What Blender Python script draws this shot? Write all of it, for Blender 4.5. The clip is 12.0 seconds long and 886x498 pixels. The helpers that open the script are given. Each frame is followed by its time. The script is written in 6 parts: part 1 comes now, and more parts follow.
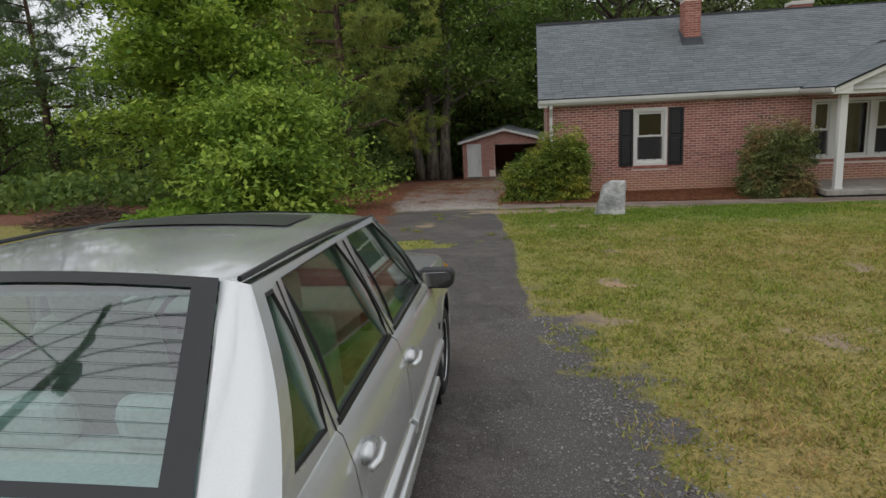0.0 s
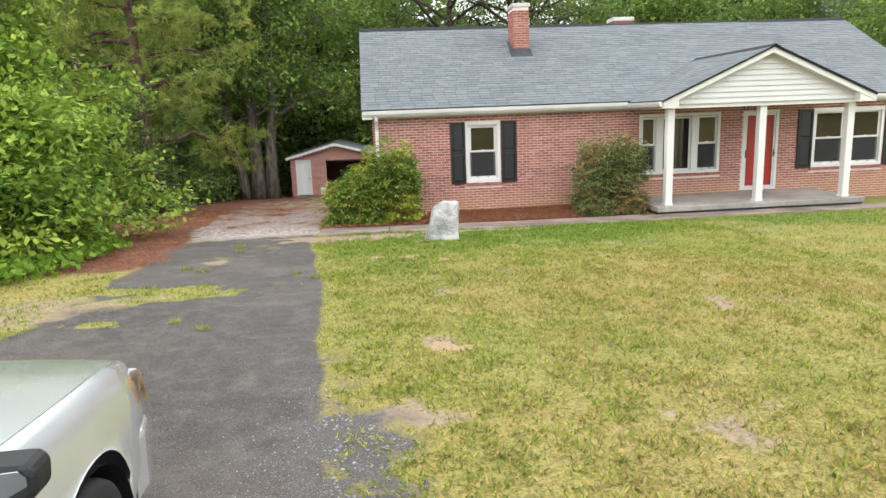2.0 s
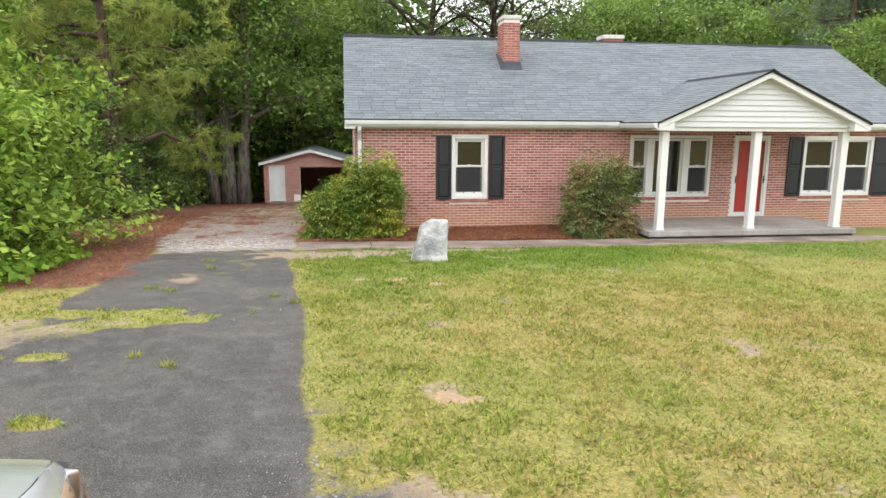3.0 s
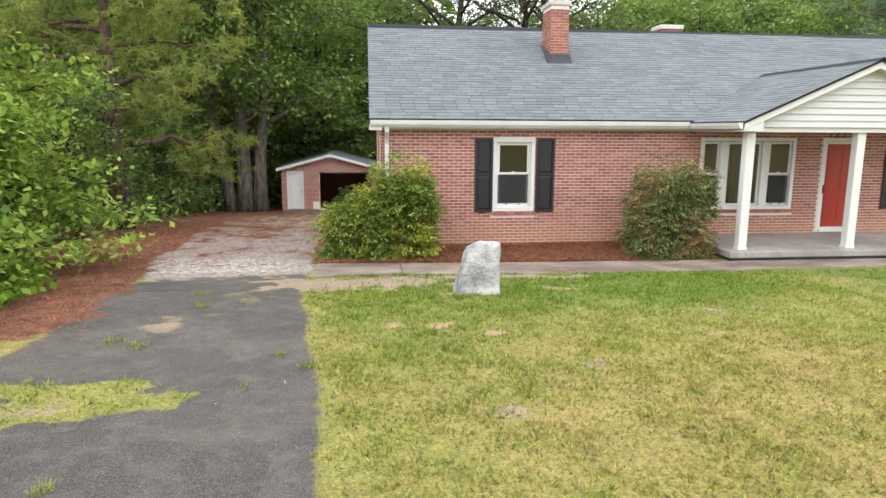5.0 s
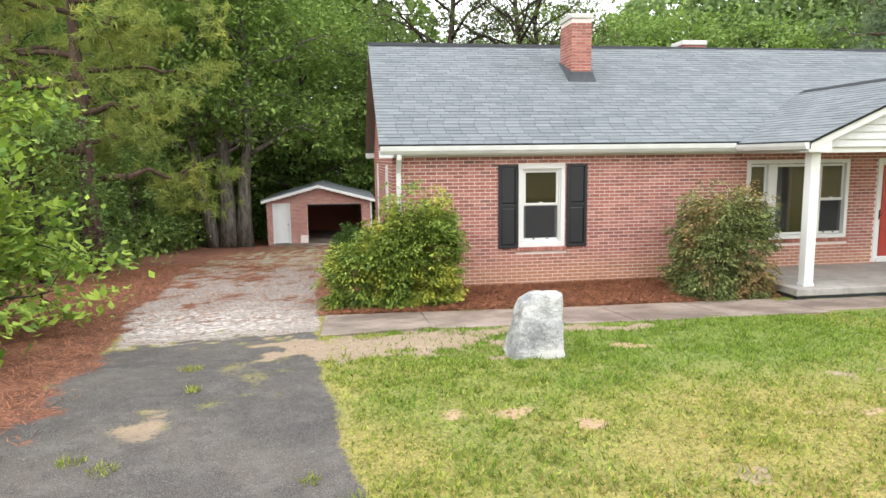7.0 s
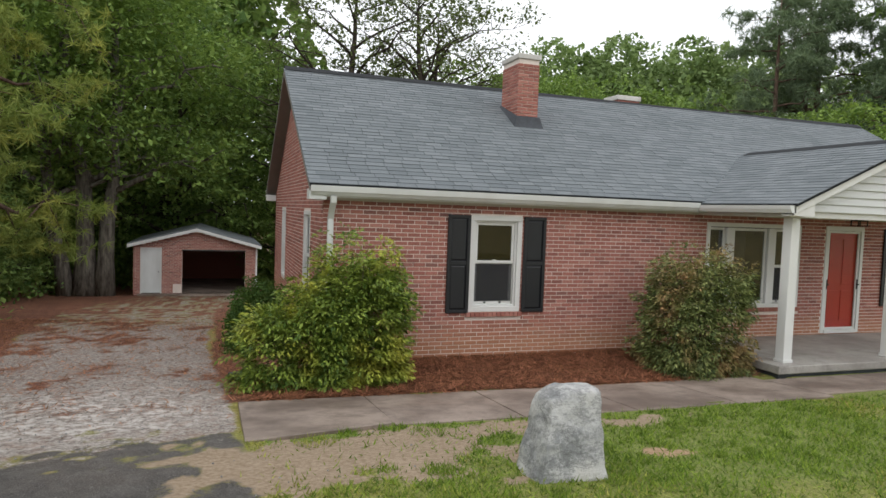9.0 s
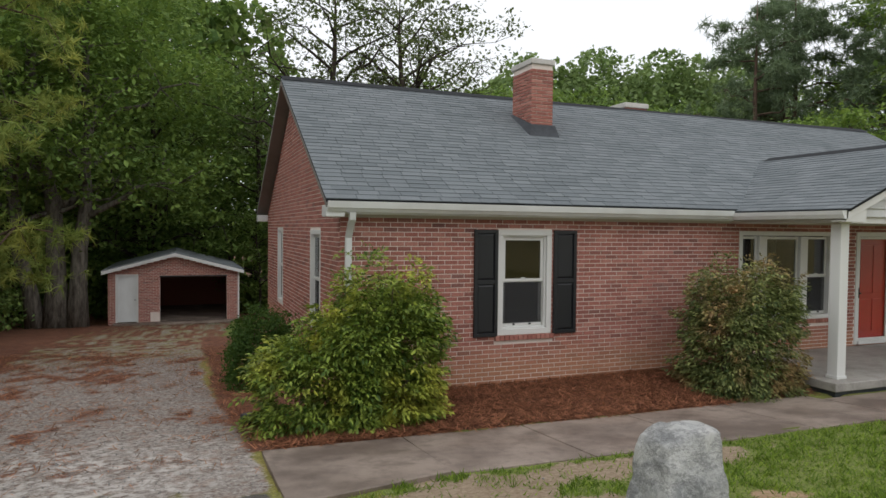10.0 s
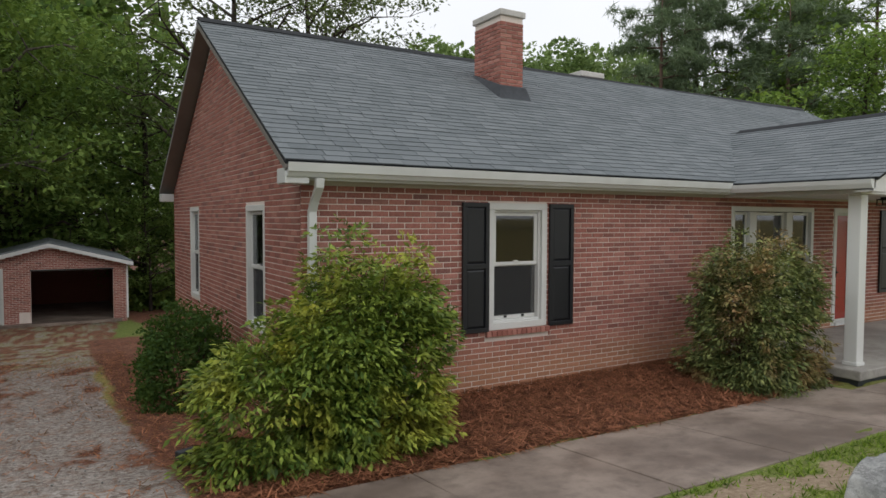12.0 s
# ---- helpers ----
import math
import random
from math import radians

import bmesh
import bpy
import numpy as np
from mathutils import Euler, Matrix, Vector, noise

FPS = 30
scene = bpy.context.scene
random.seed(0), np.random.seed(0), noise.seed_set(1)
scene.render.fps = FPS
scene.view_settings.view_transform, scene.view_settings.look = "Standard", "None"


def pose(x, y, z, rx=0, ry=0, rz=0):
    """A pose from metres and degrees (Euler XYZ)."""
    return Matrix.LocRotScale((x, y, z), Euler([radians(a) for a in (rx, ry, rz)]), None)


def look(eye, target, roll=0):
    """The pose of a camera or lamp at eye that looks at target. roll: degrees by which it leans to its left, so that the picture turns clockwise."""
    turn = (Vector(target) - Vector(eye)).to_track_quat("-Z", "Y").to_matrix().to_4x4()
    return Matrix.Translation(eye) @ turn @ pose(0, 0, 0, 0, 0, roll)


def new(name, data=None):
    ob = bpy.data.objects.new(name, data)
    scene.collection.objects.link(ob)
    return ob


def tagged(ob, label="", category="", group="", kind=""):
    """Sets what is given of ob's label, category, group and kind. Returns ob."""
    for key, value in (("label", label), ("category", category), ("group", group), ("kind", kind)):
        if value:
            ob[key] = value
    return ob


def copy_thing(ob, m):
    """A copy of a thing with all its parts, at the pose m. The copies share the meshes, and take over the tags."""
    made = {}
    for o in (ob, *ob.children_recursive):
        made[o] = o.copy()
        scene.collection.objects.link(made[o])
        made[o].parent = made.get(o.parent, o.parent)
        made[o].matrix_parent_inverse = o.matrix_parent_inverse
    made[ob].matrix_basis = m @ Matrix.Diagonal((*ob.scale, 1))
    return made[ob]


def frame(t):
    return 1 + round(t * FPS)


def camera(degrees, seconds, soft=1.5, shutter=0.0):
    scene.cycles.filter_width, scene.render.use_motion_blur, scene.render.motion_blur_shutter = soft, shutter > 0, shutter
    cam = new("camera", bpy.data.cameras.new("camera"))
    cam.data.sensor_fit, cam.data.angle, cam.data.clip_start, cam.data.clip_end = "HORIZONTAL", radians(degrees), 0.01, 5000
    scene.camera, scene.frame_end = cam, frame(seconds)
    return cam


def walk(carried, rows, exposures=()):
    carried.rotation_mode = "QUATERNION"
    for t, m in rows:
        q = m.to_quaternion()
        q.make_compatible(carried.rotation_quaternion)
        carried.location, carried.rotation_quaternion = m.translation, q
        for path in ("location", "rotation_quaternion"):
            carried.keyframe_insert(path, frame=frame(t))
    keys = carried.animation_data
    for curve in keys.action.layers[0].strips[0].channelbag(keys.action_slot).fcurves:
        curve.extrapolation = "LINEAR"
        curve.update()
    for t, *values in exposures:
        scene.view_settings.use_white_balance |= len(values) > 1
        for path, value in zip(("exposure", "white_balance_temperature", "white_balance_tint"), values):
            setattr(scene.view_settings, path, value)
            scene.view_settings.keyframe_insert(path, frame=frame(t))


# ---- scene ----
cam = camera(67.4, 12.0)
PATH = [
    (0, (1.064, -3.751, 2.578), (0.779, -1.816, 2.16), -2.9),
    (0.5, (1.195, -3.3, 2.53), (1.179, -1.348, 2.092), -3.4),
    (1, (1.249, -2.729, 2.476), (1.382, -0.78, 2.045), -2.0),
    (1.5, (1.331, -2.198, 2.43), (1.634, -0.278, 1.957), -1.8),
    (2, (1.438, -1.573, 2.435), (1.623, 0.379, 2.042), -2.1),
    (2.5, (1.307, -1.191, 2.502), (1.579, 0.754, 2.128), 0.6),
    (4.5, (1.124, 1.05, 2.422), (1.417, 3.001, 2.089), -1.3),
    (5, (1.095, 1.629, 2.413), (1.315, 3.585, 2.06), 0.3),
    (5.5, (0.971, 2.151, 2.374), (1.194, 4.101, 1.99), 0.4),
    (6, (0.802, 2.695, 2.331), (1.045, 4.642, 1.943), -0.0),
    (6.5, (0.741, 3.226, 2.361), (0.942, 5.188, 2.027), -0.5),
    (7, (0.544, 3.517, 2.394), (0.823, 5.479, 2.122), -0.7),
    (9, (-0.172, 5.858, 2.297), (0.48, 7.745, 2.183), 2.1),
    (9.5, (-0.368, 6.427, 2.28), (0.274, 8.318, 2.169), 1.2),
    (10, (-0.631, 6.982, 2.247), (0.1, 8.843, 2.188), 0.6),
    (10.5, (-0.682, 7.535, 2.198), (0.081, 9.382, 2.124), 0.3),
    (11, (-0.787, 8.137, 2.168), (-0.03, 9.987, 2.107), 1.7),
    (11.5, (-0.93, 8.673, 2.095), (0.006, 10.441, 2.075), 0.9),
    (12, (-0.911, 9.171, 2.038), (0.109, 10.889, 1.95), 0.2),
]
EXPOSURES = [(0, -0.15), (0.5, 0.15), (1.0, 0.62), (1.5, 1.0), (2.1, 1.25), (2.7, 1.25), (4.5, 1.25), (6.0, 1.33), (7.2, 1.5), (8.8, 0.5), (9.5, 0.25), (10.5, 0.0), (12, 0.0)]
walk(cam, [(t, look(eye, target, roll)) for t, eye, target, roll in PATH], EXPOSURES)

# ---------------------------------------------------------------- world and light
SUN_DIR = (radians(52), radians(150))
world = bpy.data.worlds.new("overcast_sky")
scene.world = world
world.use_nodes = True
wn, wl = world.node_tree.nodes, world.node_tree.links
wn.clear()
w_out, w_bg, w_sky = wn.new("ShaderNodeOutputWorld"), wn.new("ShaderNodeBackground"), wn.new("ShaderNodeTexSky")
w_mix, w_cloud, w_co = wn.new("ShaderNodeMixRGB"), wn.new("ShaderNodeTexNoise"), wn.new("ShaderNodeTexCoord")
w_sky.sky_type, w_sky.sun_disc = "NISHITA", False
w_sky.sun_elevation, w_sky.sun_rotation = SUN_DIR
w_ramp = wn.new("ShaderNodeValToRGB")
w_ramp.color_ramp.elements[0].color = (9.0, 9.3, 9.8, 1)
w_ramp.color_ramp.elements[1].color = (11.5, 11.6, 11.8, 1)
w_cloud.inputs["Scale"].default_value = 1.6
w_cloud.inputs["Detail"].default_value = 5
w_mix.inputs[0].default_value = 0.9
wl.new(w_co.outputs["Generated"], w_cloud.inputs["Vector"])
wl.new(w_cloud.outputs["Fac"], w_ramp.inputs[0])
wl.new(w_sky.outputs[0], w_mix.inputs[1])
wl.new(w_ramp.outputs[0], w_mix.inputs[2])
wl.new(w_mix.outputs[0], w_bg.inputs["Color"])
w_bg.inputs["Strength"].default_value = 0.1
wl.new(w_bg.outputs[0], w_out.inputs["Surface"])
sun = new("sun", bpy.data.lights.new("sun", "SUN"))
sun.data.energy, sun.data.angle, sun.data.color = 0.95, radians(110), (1, 0.97, 0.92)
sun.matrix_basis = look((-30, -40, 60), (0, 0, 0))


# ---------------------------------------------------------------- materials
class Nodes:
    """A material with a Principled shader and short ways to add nodes."""

    def __init__(self, name, rough=0.7, metal=0.0, spec=0.5):
        self.mat = bpy.data.materials.new(name)
        self.mat.use_nodes = True
        self.n, self.l = self.mat.node_tree.nodes, self.mat.node_tree.links
        self.b = self.n["Principled BSDF"]
        self.b.inputs["Roughness"].default_value = rough
        self.b.inputs["Metallic"].default_value = metal
        self.b.inputs["Specular IOR Level"].default_value = spec
        self.co = self.n.new("ShaderNodeTexCoord")

    def put(self, socket, value):
        if isinstance(value, bpy.types.NodeSocket):
            self.l.new(value, socket)
        elif isinstance(value, tuple) and len(value) == 3:
            socket.default_value = (*value, 1)
        else:
            socket.default_value = value

    def noise(self, scale, detail=4, rough=0.55, stretch=None, world_space=False):
        t = self.n.new("ShaderNodeTexNoise")
        t.inputs["Scale"].default_value, t.inputs["Detail"].default_value, t.inputs["Roughness"].default_value = scale, detail, rough
        src = self.n.new("ShaderNodeNewGeometry").outputs["Position"] if world_space else self.co.outputs["Object"]
        if stretch:
            m = self.n.new("ShaderNodeMapping")
            m.inputs["Scale"].default_value = stretch
            self.l.new(src, m.inputs["Vector"])
            src = m.outputs[0]
        self.l.new(src, t.inputs["Vector"])
        return t.outputs["Fac"]

    def ramp(self, fac, *stops):
        r = self.n.new("ShaderNodeValToRGB")
        e = r.color_ramp.elements
        while len(e) < len(stops):
            e.new(0.5)
        for k, (p, c) in zip(e, stops):
            k.position, k.color = p, ((c, c, c, 1) if not isinstance(c, tuple) else (*c, 1))
        self.put(r.inputs[0], fac)
        return r.outputs[0]

    def mix(self, fac, a, b, kind="MIX"):
        m = self.n.new("ShaderNodeMixRGB")
        m.blend_type = kind
        for s, v in zip(m.inputs, (fac, a, b)):
            self.put(s, v)
        return m.outputs[0]

    def math(self, op, a, b=0.0):
        m = self.n.new("ShaderNodeMath")
        m.operation = op
        self.put(m.inputs[0], a), self.put(m.inputs[1], b)
        return m.outputs[0]

    def attr(self, name):
        a = self.n.new("ShaderNodeAttribute")
        a.attribute_name = name
        return a.outputs["Fac"]

    def rand(self):
        """A random number for each piece, whether an object of its own or an island of a mesh."""
        o = self.n.new("ShaderNodeObjectInfo").outputs["Random"]
        g = self.n.new("ShaderNodeNewGeometry").outputs["Random Per Island"]
        return self.math("FRACT", self.math("ADD", self.math("MULTIPLY", o, 7.31), g))

    def bump(self, height, strength=0.3, distance=0.01):
        b = self.n.new("ShaderNodeBump")
        b.inputs["Strength"].default_value, b.inputs["Distance"].default_value = strength, distance
        self.l.new(height, b.inputs["Height"])
        self.l.new(b.outputs[0], self.b.inputs["Normal"])
        return self

    def color(self, value):
        self.put(self.b.inputs["Base Color"], value)
        return self

    def rough(self, value):
        self.put(self.b.inputs["Roughness"], value)
        return self


def mottled(name, a, b, scale=3.0, fine=60.0, rough=0.7, metal=0.0, bump=0.15, dist=0.004, spec=0.5):
    m = Nodes(name, rough, metal, spec)
    big, small = m.noise(scale, 5), m.noise(fine, 3)
    c = m.mix(m.ramp(big, (0.3, 0.0), (0.7, 1.0)), a, b)
    m.color(m.mix(0.35, c, m.ramp(small, (0.25, 0.25), (0.75, 0.8)), "OVERLAY"))
    m.rough(m.ramp(big, (0.2, max(0.05, rough - 0.1)), (0.8, min(1, rough + 0.1))))
    if bump:
        m.bump(small, bump, dist)
    return m.mat


def leafy(name, dark, light, tip=None, spread=0.5, rough=0.75, clump=0.0, depth=0.6, through_blade=0.32):
    """Foliage: a tint for each leaf, painted shade between clumps, patches of lighter growth, and light through the
    blade.
    """
    m = Nodes(name, rough, 0, 0.2)
    c = m.mix(m.rand(), dark, light)
    if tip:
        c = m.mix(m.math("MULTIPLY", m.ramp(m.noise(1.3, 3), (0.5, 0.0), (0.68, 1.0)), spread), c, tip)
    # noise blends in a darker tone, painting shaded gaps between clumps
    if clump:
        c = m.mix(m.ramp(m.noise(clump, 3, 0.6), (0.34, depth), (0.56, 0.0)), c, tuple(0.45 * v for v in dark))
    m.color(c)
    tr = m.n.new("ShaderNodeBsdfTranslucent")
    m.l.new(m.mix(0.25, c, (0.25, 0.4, 0.03)), tr.inputs["Color"])
    mx = m.n.new("ShaderNodeMixShader")
    mx.inputs[0].default_value = through_blade
    m.l.new(m.b.outputs[0], mx.inputs[1]), m.l.new(tr.outputs[0], mx.inputs[2])
    m.l.new(mx.outputs[0], m.n["Material Output"].inputs["Surface"])
    return m.mat


def terrain_material():
    m = Nodes("terrain", 0.9, 0, 0.3)
    big, mid, fine, grit = m.noise(0.35, 4), m.noise(2.2, 5), m.noise(22, 5, 0.65), m.noise(110, 3, 0.7)
    grass = m.mix(m.ramp(mid, (0.3, 0.0), (0.72, 1.0)), (0.195, 0.20, 0.042), (0.32, 0.29, 0.075))
    grass = m.mix(m.ramp(big, (0.4, 0.0), (0.68, 0.6)), grass, (0.40, 0.275, 0.10))
    grass = m.mix(m.math("MULTIPLY", m.attr("dry"), 0.55), grass, (0.40, 0.27, 0.11))
    grass = m.mix(m.math("MULTIPLY", m.attr("lush"), 0.8), grass, (0.13, 0.20, 0.035))
    grass = m.mix(m.ramp(fine, (0.3, 0.75), (0.6, 0.0)), grass, (0.075, 0.075, 0.025))
    blade = m.noise(60, 4, 0.75)
    grass = m.mix(m.ramp(blade, (0.36, 0.75), (0.5, 0.0)), grass, (0.07, 0.085, 0.022))
    grass = m.mix(m.ramp(blade, (0.56, 0.0), (0.7, 0.7)), grass, (0.46, 0.43, 0.17))
    tar = m.mix(m.ramp(mid, (0.3, 0.0), (0.75, 1.0)), (0.027, 0.024, 0.0225), (0.060, 0.053, 0.047))
    tar = m.mix(m.ramp(m.noise(0.8, 7, 0.7), (0.46, 0.0), (0.68, 0.55)), tar, (0.15, 0.12, 0.098))
    tar = m.mix(m.ramp(m.noise(4.5, 7, 0.75), (0.47, 0.0), (0.66, 0.55)), tar, (0.125, 0.115, 0.105))
    tar = m.mix(m.ramp(m.noise(1.6, 7, 0.7), (0.53, 0.0), (0.6, 0.6)), tar, (0.026, 0.024, 0.025))
    tar = m.mix(m.ramp(grit, (0.50, 0.0), (0.66, 0.7)), tar, (0.22, 0.205, 0.19))
    tar = m.mix(m.ramp(m.noise(48, 5, 0.75), (0.60, 0.0), (0.68, 0.7)), tar, (0.27, 0.25, 0.225))
    white = m.mix(m.ramp(fine, (0.35, 0.0), (0.65, 1.0)), (0.17, 0.14, 0.12), (0.43, 0.39, 0.355))
    white = m.mix(m.ramp(m.noise(70, 4, 0.8), (0.36, 0.75), (0.5, 0.0)), white, (0.08, 0.068, 0.06))
    white = m.mix(m.ramp(m.noise(16, 7, 0.8), (0.52, 0.0), (0.6, 0.8)), white, (0.09, 0.05, 0.036))
    white = m.mix(m.ramp(m.noise(5, 6, 0.7), (0.5, 0.0), (0.68, 0.7)), white, (0.22, 0.13, 0.09))
    white = m.mix(m.math("MULTIPLY", m.attr("chalk"), m.ramp(m.noise(9, 6, 0.7), (0.44, 0.0), (0.6, 0.9))), white, (0.54, 0.50, 0.465))
    straw = m.mix(m.ramp(fine, (0.3, 0.0), (0.7, 1.0)), (0.07, 0.024, 0.016), (0.27, 0.105, 0.06))
    straw = m.mix(m.ramp(grit, (0.35, 0.8), (0.55, 0.0)), straw, (0.05, 0.026, 0.02))
    straw = m.mix(m.ramp(mid, (0.45, 0.0), (0.7, 0.5)), straw, (0.29, 0.135, 0.078))
    straw = m.mix(m.ramp(m.noise(6.5, 6, 0.7), (0.5, 0.0), (0.6, 0.75)), straw, (0.06, 0.034, 0.026))
    straw = m.mix(m.ramp(m.noise(38, 4, 0.8), (0.52, 0.0), (0.62, 0.65)), straw, (0.42, 0.185, 0.10))
    straw = m.mix(m.ramp(m.noise(31, 4, 0.8), (0.36, 0.85), (0.45, 0.0)), straw, (0.025, 0.013, 0.01))
    dirt = m.mix(m.ramp(fine, (0.3, 0.0), (0.7, 1.0)), (0.19, 0.135, 0.085), (0.34, 0.265, 0.19))
    clay = m.mix(m.ramp(fine, (0.3, 0.0), (0.7, 1.0)), (0.29, 0.18, 0.105), (0.40, 0.29, 0.185))
    stones = m.mix(m.ramp(grit, (0.53, 0.0), (0.68, 1.0)), (0.075, 0.07, 0.066), (0.27, 0.255, 0.25))
    c = grass
    ragged = m.math("ADD", m.math("MULTIPLY", m.math("SUBTRACT", mid, 0.5), 0.7), m.math("MULTIPLY", m.math("SUBTRACT", fine, 0.5), 0.9))
    for name, col in (("bare", dirt), ("clay", clay), ("tar", tar), ("loose", stones), ("white", white), ("straw", straw)):
        edge = m.math("ADD", m.attr(name), ragged)
        c = m.mix(m.ramp(edge, (0.38, 0.0), (0.62, 1.0)), c, col)
    m.color(c)
    m.rough(m.mix(m.attr("tar"), m.ramp(mid, (0.0, 0.95), (1.0, 0.95)), m.ramp(mid, (0.3, 0.6), (0.65, 0.82))))
    m.bump(m.mix(0.5, fine, grit), 0.55, 0.02)
    return m.mat


def brick_material(name="brick"):
    m = Nodes(name, 0.85, 0, 0.3)
    r = m.rand()
    c = m.ramp(r, (0.0, (0.235, 0.097, 0.078)), (0.35, (0.305, 0.12, 0.094)), (0.7, (0.355, 0.147, 0.116)), (0.93, (0.40, 0.187, 0.149)), (1.0, (0.17, 0.078, 0.067)))
    c = m.mix(0.45, c, m.ramp(m.noise(45, 4, world_space=True), (0.25, 0.25), (0.75, 0.78)), "OVERLAY")
    pos = m.n.new("ShaderNodeSeparateXYZ")
    m.l.new(m.n.new("ShaderNodeNewGeometry").outputs["Position"], pos.inputs[0])
    splash = m.math("ADD", pos.outputs["Z"], m.math("MULTIPLY", m.noise(1.2, 4, world_space=True), 0.5))
    near_soil = m.math("MULTIPLY", m.ramp(splash, (0.35, 0.75), (0.85, 0.0)), m.math("LESS_THAN", pos.outputs["Y"], 30.0))
    c = m.mix(near_soil, c, (0.40, 0.20, 0.11))
    m.color(c)
    return m.bump(m.noise(120, 3, world_space=True), 0.4, 0.003).mat


def shingle_material():
    m = Nodes("shingle", 0.9, 0, 0.35)
    c = m.ramp(m.rand(), (0.0, (0.112, 0.128, 0.137)), (0.5, (0.134, 0.151, 0.161)), (1.0, (0.160, 0.178, 0.188)))
    c = m.mix(m.ramp(m.noise(0.9, 4, stretch=(0.6, 1, 1)), (0.35, 0.0), (0.75, 0.35)), c, (0.22, 0.235, 0.25))
    c = m.mix(0.5, c, m.ramp(m.noise(160, 3), (0.2, 0.2), (0.8, 0.8)), "OVERLAY")
    return m.color(c).bump(m.noise(200, 2), 0.5, 0.003).mat


def paint(name, col, rough=0.45, grime=(0.45, 0.43, 0.38), amount=0.25):
    m = Nodes(name, rough)
    c = m.mix(m.ramp(m.noise(1.7, 6, stretch=(1, 1, 0.35)), (0.45, 0.0), (0.8, amount)), col, grime)
    return m.color(c).bump(m.noise(30, 3), 0.08, 0.002).mat


def concrete(name, a, b, rough=0.75):
    m = Nodes(name, rough)
    c = m.mix(m.ramp(m.noise(0.9, 6), (0.38, 0.0), (0.6, 1.0)), a, b)
    c = m.mix(m.ramp(m.noise(3.2, 7, 0.7), (0.5, 0.0), (0.64, 0.5)), c, tuple(0.7 * v for v in a))
    c = m.mix(m.ramp(m.noise(7, 5), (0.5, 0.0), (0.75, 0.45)), c, tuple(0.6 * v for v in a))
    c = m.mix(0.3, c, m.ramp(m.noise(140, 3), (0.2, 0.2), (0.8, 0.8)), "OVERLAY")
    m.rough(m.ramp(m.noise(0.7, 4), (0.35, rough - 0.35), (0.65, rough)))
    return m.color(c).bump(m.noise(140, 3), 0.3, 0.003).mat


def bark(name, a, b):
    m = Nodes(name, 0.95, 0, 0.2)
    n = m.noise(7, 5, 0.65, (1, 1, 0.22))
    m.color(m.mix(m.ramp(n, (0.35, 0.0), (0.65, 1.0)), a, b))
    return m.bump(n, 0.9, 0.05).mat


def thin_glass(name, tint, gloss=0.12, graze=0.75):
    """A pane: mostly clear, with a mirror coat that grows towards grazing."""
    m = Nodes(name, 0.03)
    clear, shine, mx, fr = m.n.new("ShaderNodeBsdfTransparent"), m.n.new("ShaderNodeBsdfGlossy"), m.n.new("ShaderNodeMixShader"), m.n.new("ShaderNodeLayerWeight")
    clear.inputs["Color"].default_value = (*tint, 1)
    shine.inputs["Roughness"].default_value = 0.03
    shine.inputs["Color"].default_value = (0.95, 0.97, 1, 1)
    fr.inputs["Blend"].default_value = 0.5
    grow_ = m.math("ADD", m.math("MULTIPLY", m.math("POWER", fr.outputs["Facing"], 4.0), graze), gloss)
    m.l.new(grow_, mx.inputs[0]), m.l.new(clear.outputs[0], mx.inputs[1]), m.l.new(shine.outputs[0], mx.inputs[2])
    m.l.new(mx.outputs[0], m.n["Material Output"].inputs["Surface"])
    return m.mat


def mesh_screen(name, col, cover):
    """Fine woven mesh that dims what lies behind it."""
    m = Nodes(name, 0.8)
    m.color(col)
    clear, mx = m.n.new("ShaderNodeBsdfTransparent"), m.n.new("ShaderNodeMixShader")
    mx.inputs[0].default_value = cover
    m.l.new(clear.outputs[0], mx.inputs[1]), m.l.new(m.b.outputs[0], mx.inputs[2])
    m.l.new(mx.outputs[0], m.n["Material Output"].inputs["Surface"])
    return m.mat


def car_paint():
    m = Nodes("silver_paint", 0.3, 0.5)
    flakes = m.noise(600, 2)
    m.color(m.mix(m.ramp(flakes, (0.3, 0.0), (0.7, 1.0)), (0.55, 0.57, 0.58), (0.66, 0.68, 0.69)))
    m.b.inputs["Coat Weight"].default_value = 0.85
    m.b.inputs["Coat Roughness"].default_value = 0.06
    m.rough(m.ramp(m.noise(2.5, 5), (0.3, 0.17), (0.75, 0.30)))
    return m.mat


def plain(name, col, rough=0.5, metal=0.0, bump=0.0):
    m = Nodes(name, rough, metal)
    m.color(m.mix(m.ramp(m.noise(9, 4), (0.35, 0.0), (0.7, 0.35)), col, tuple(0.75 * v for v in col)))
    if bump:
        m.bump(m.noise(80, 3), bump, 0.002)
    return m.mat


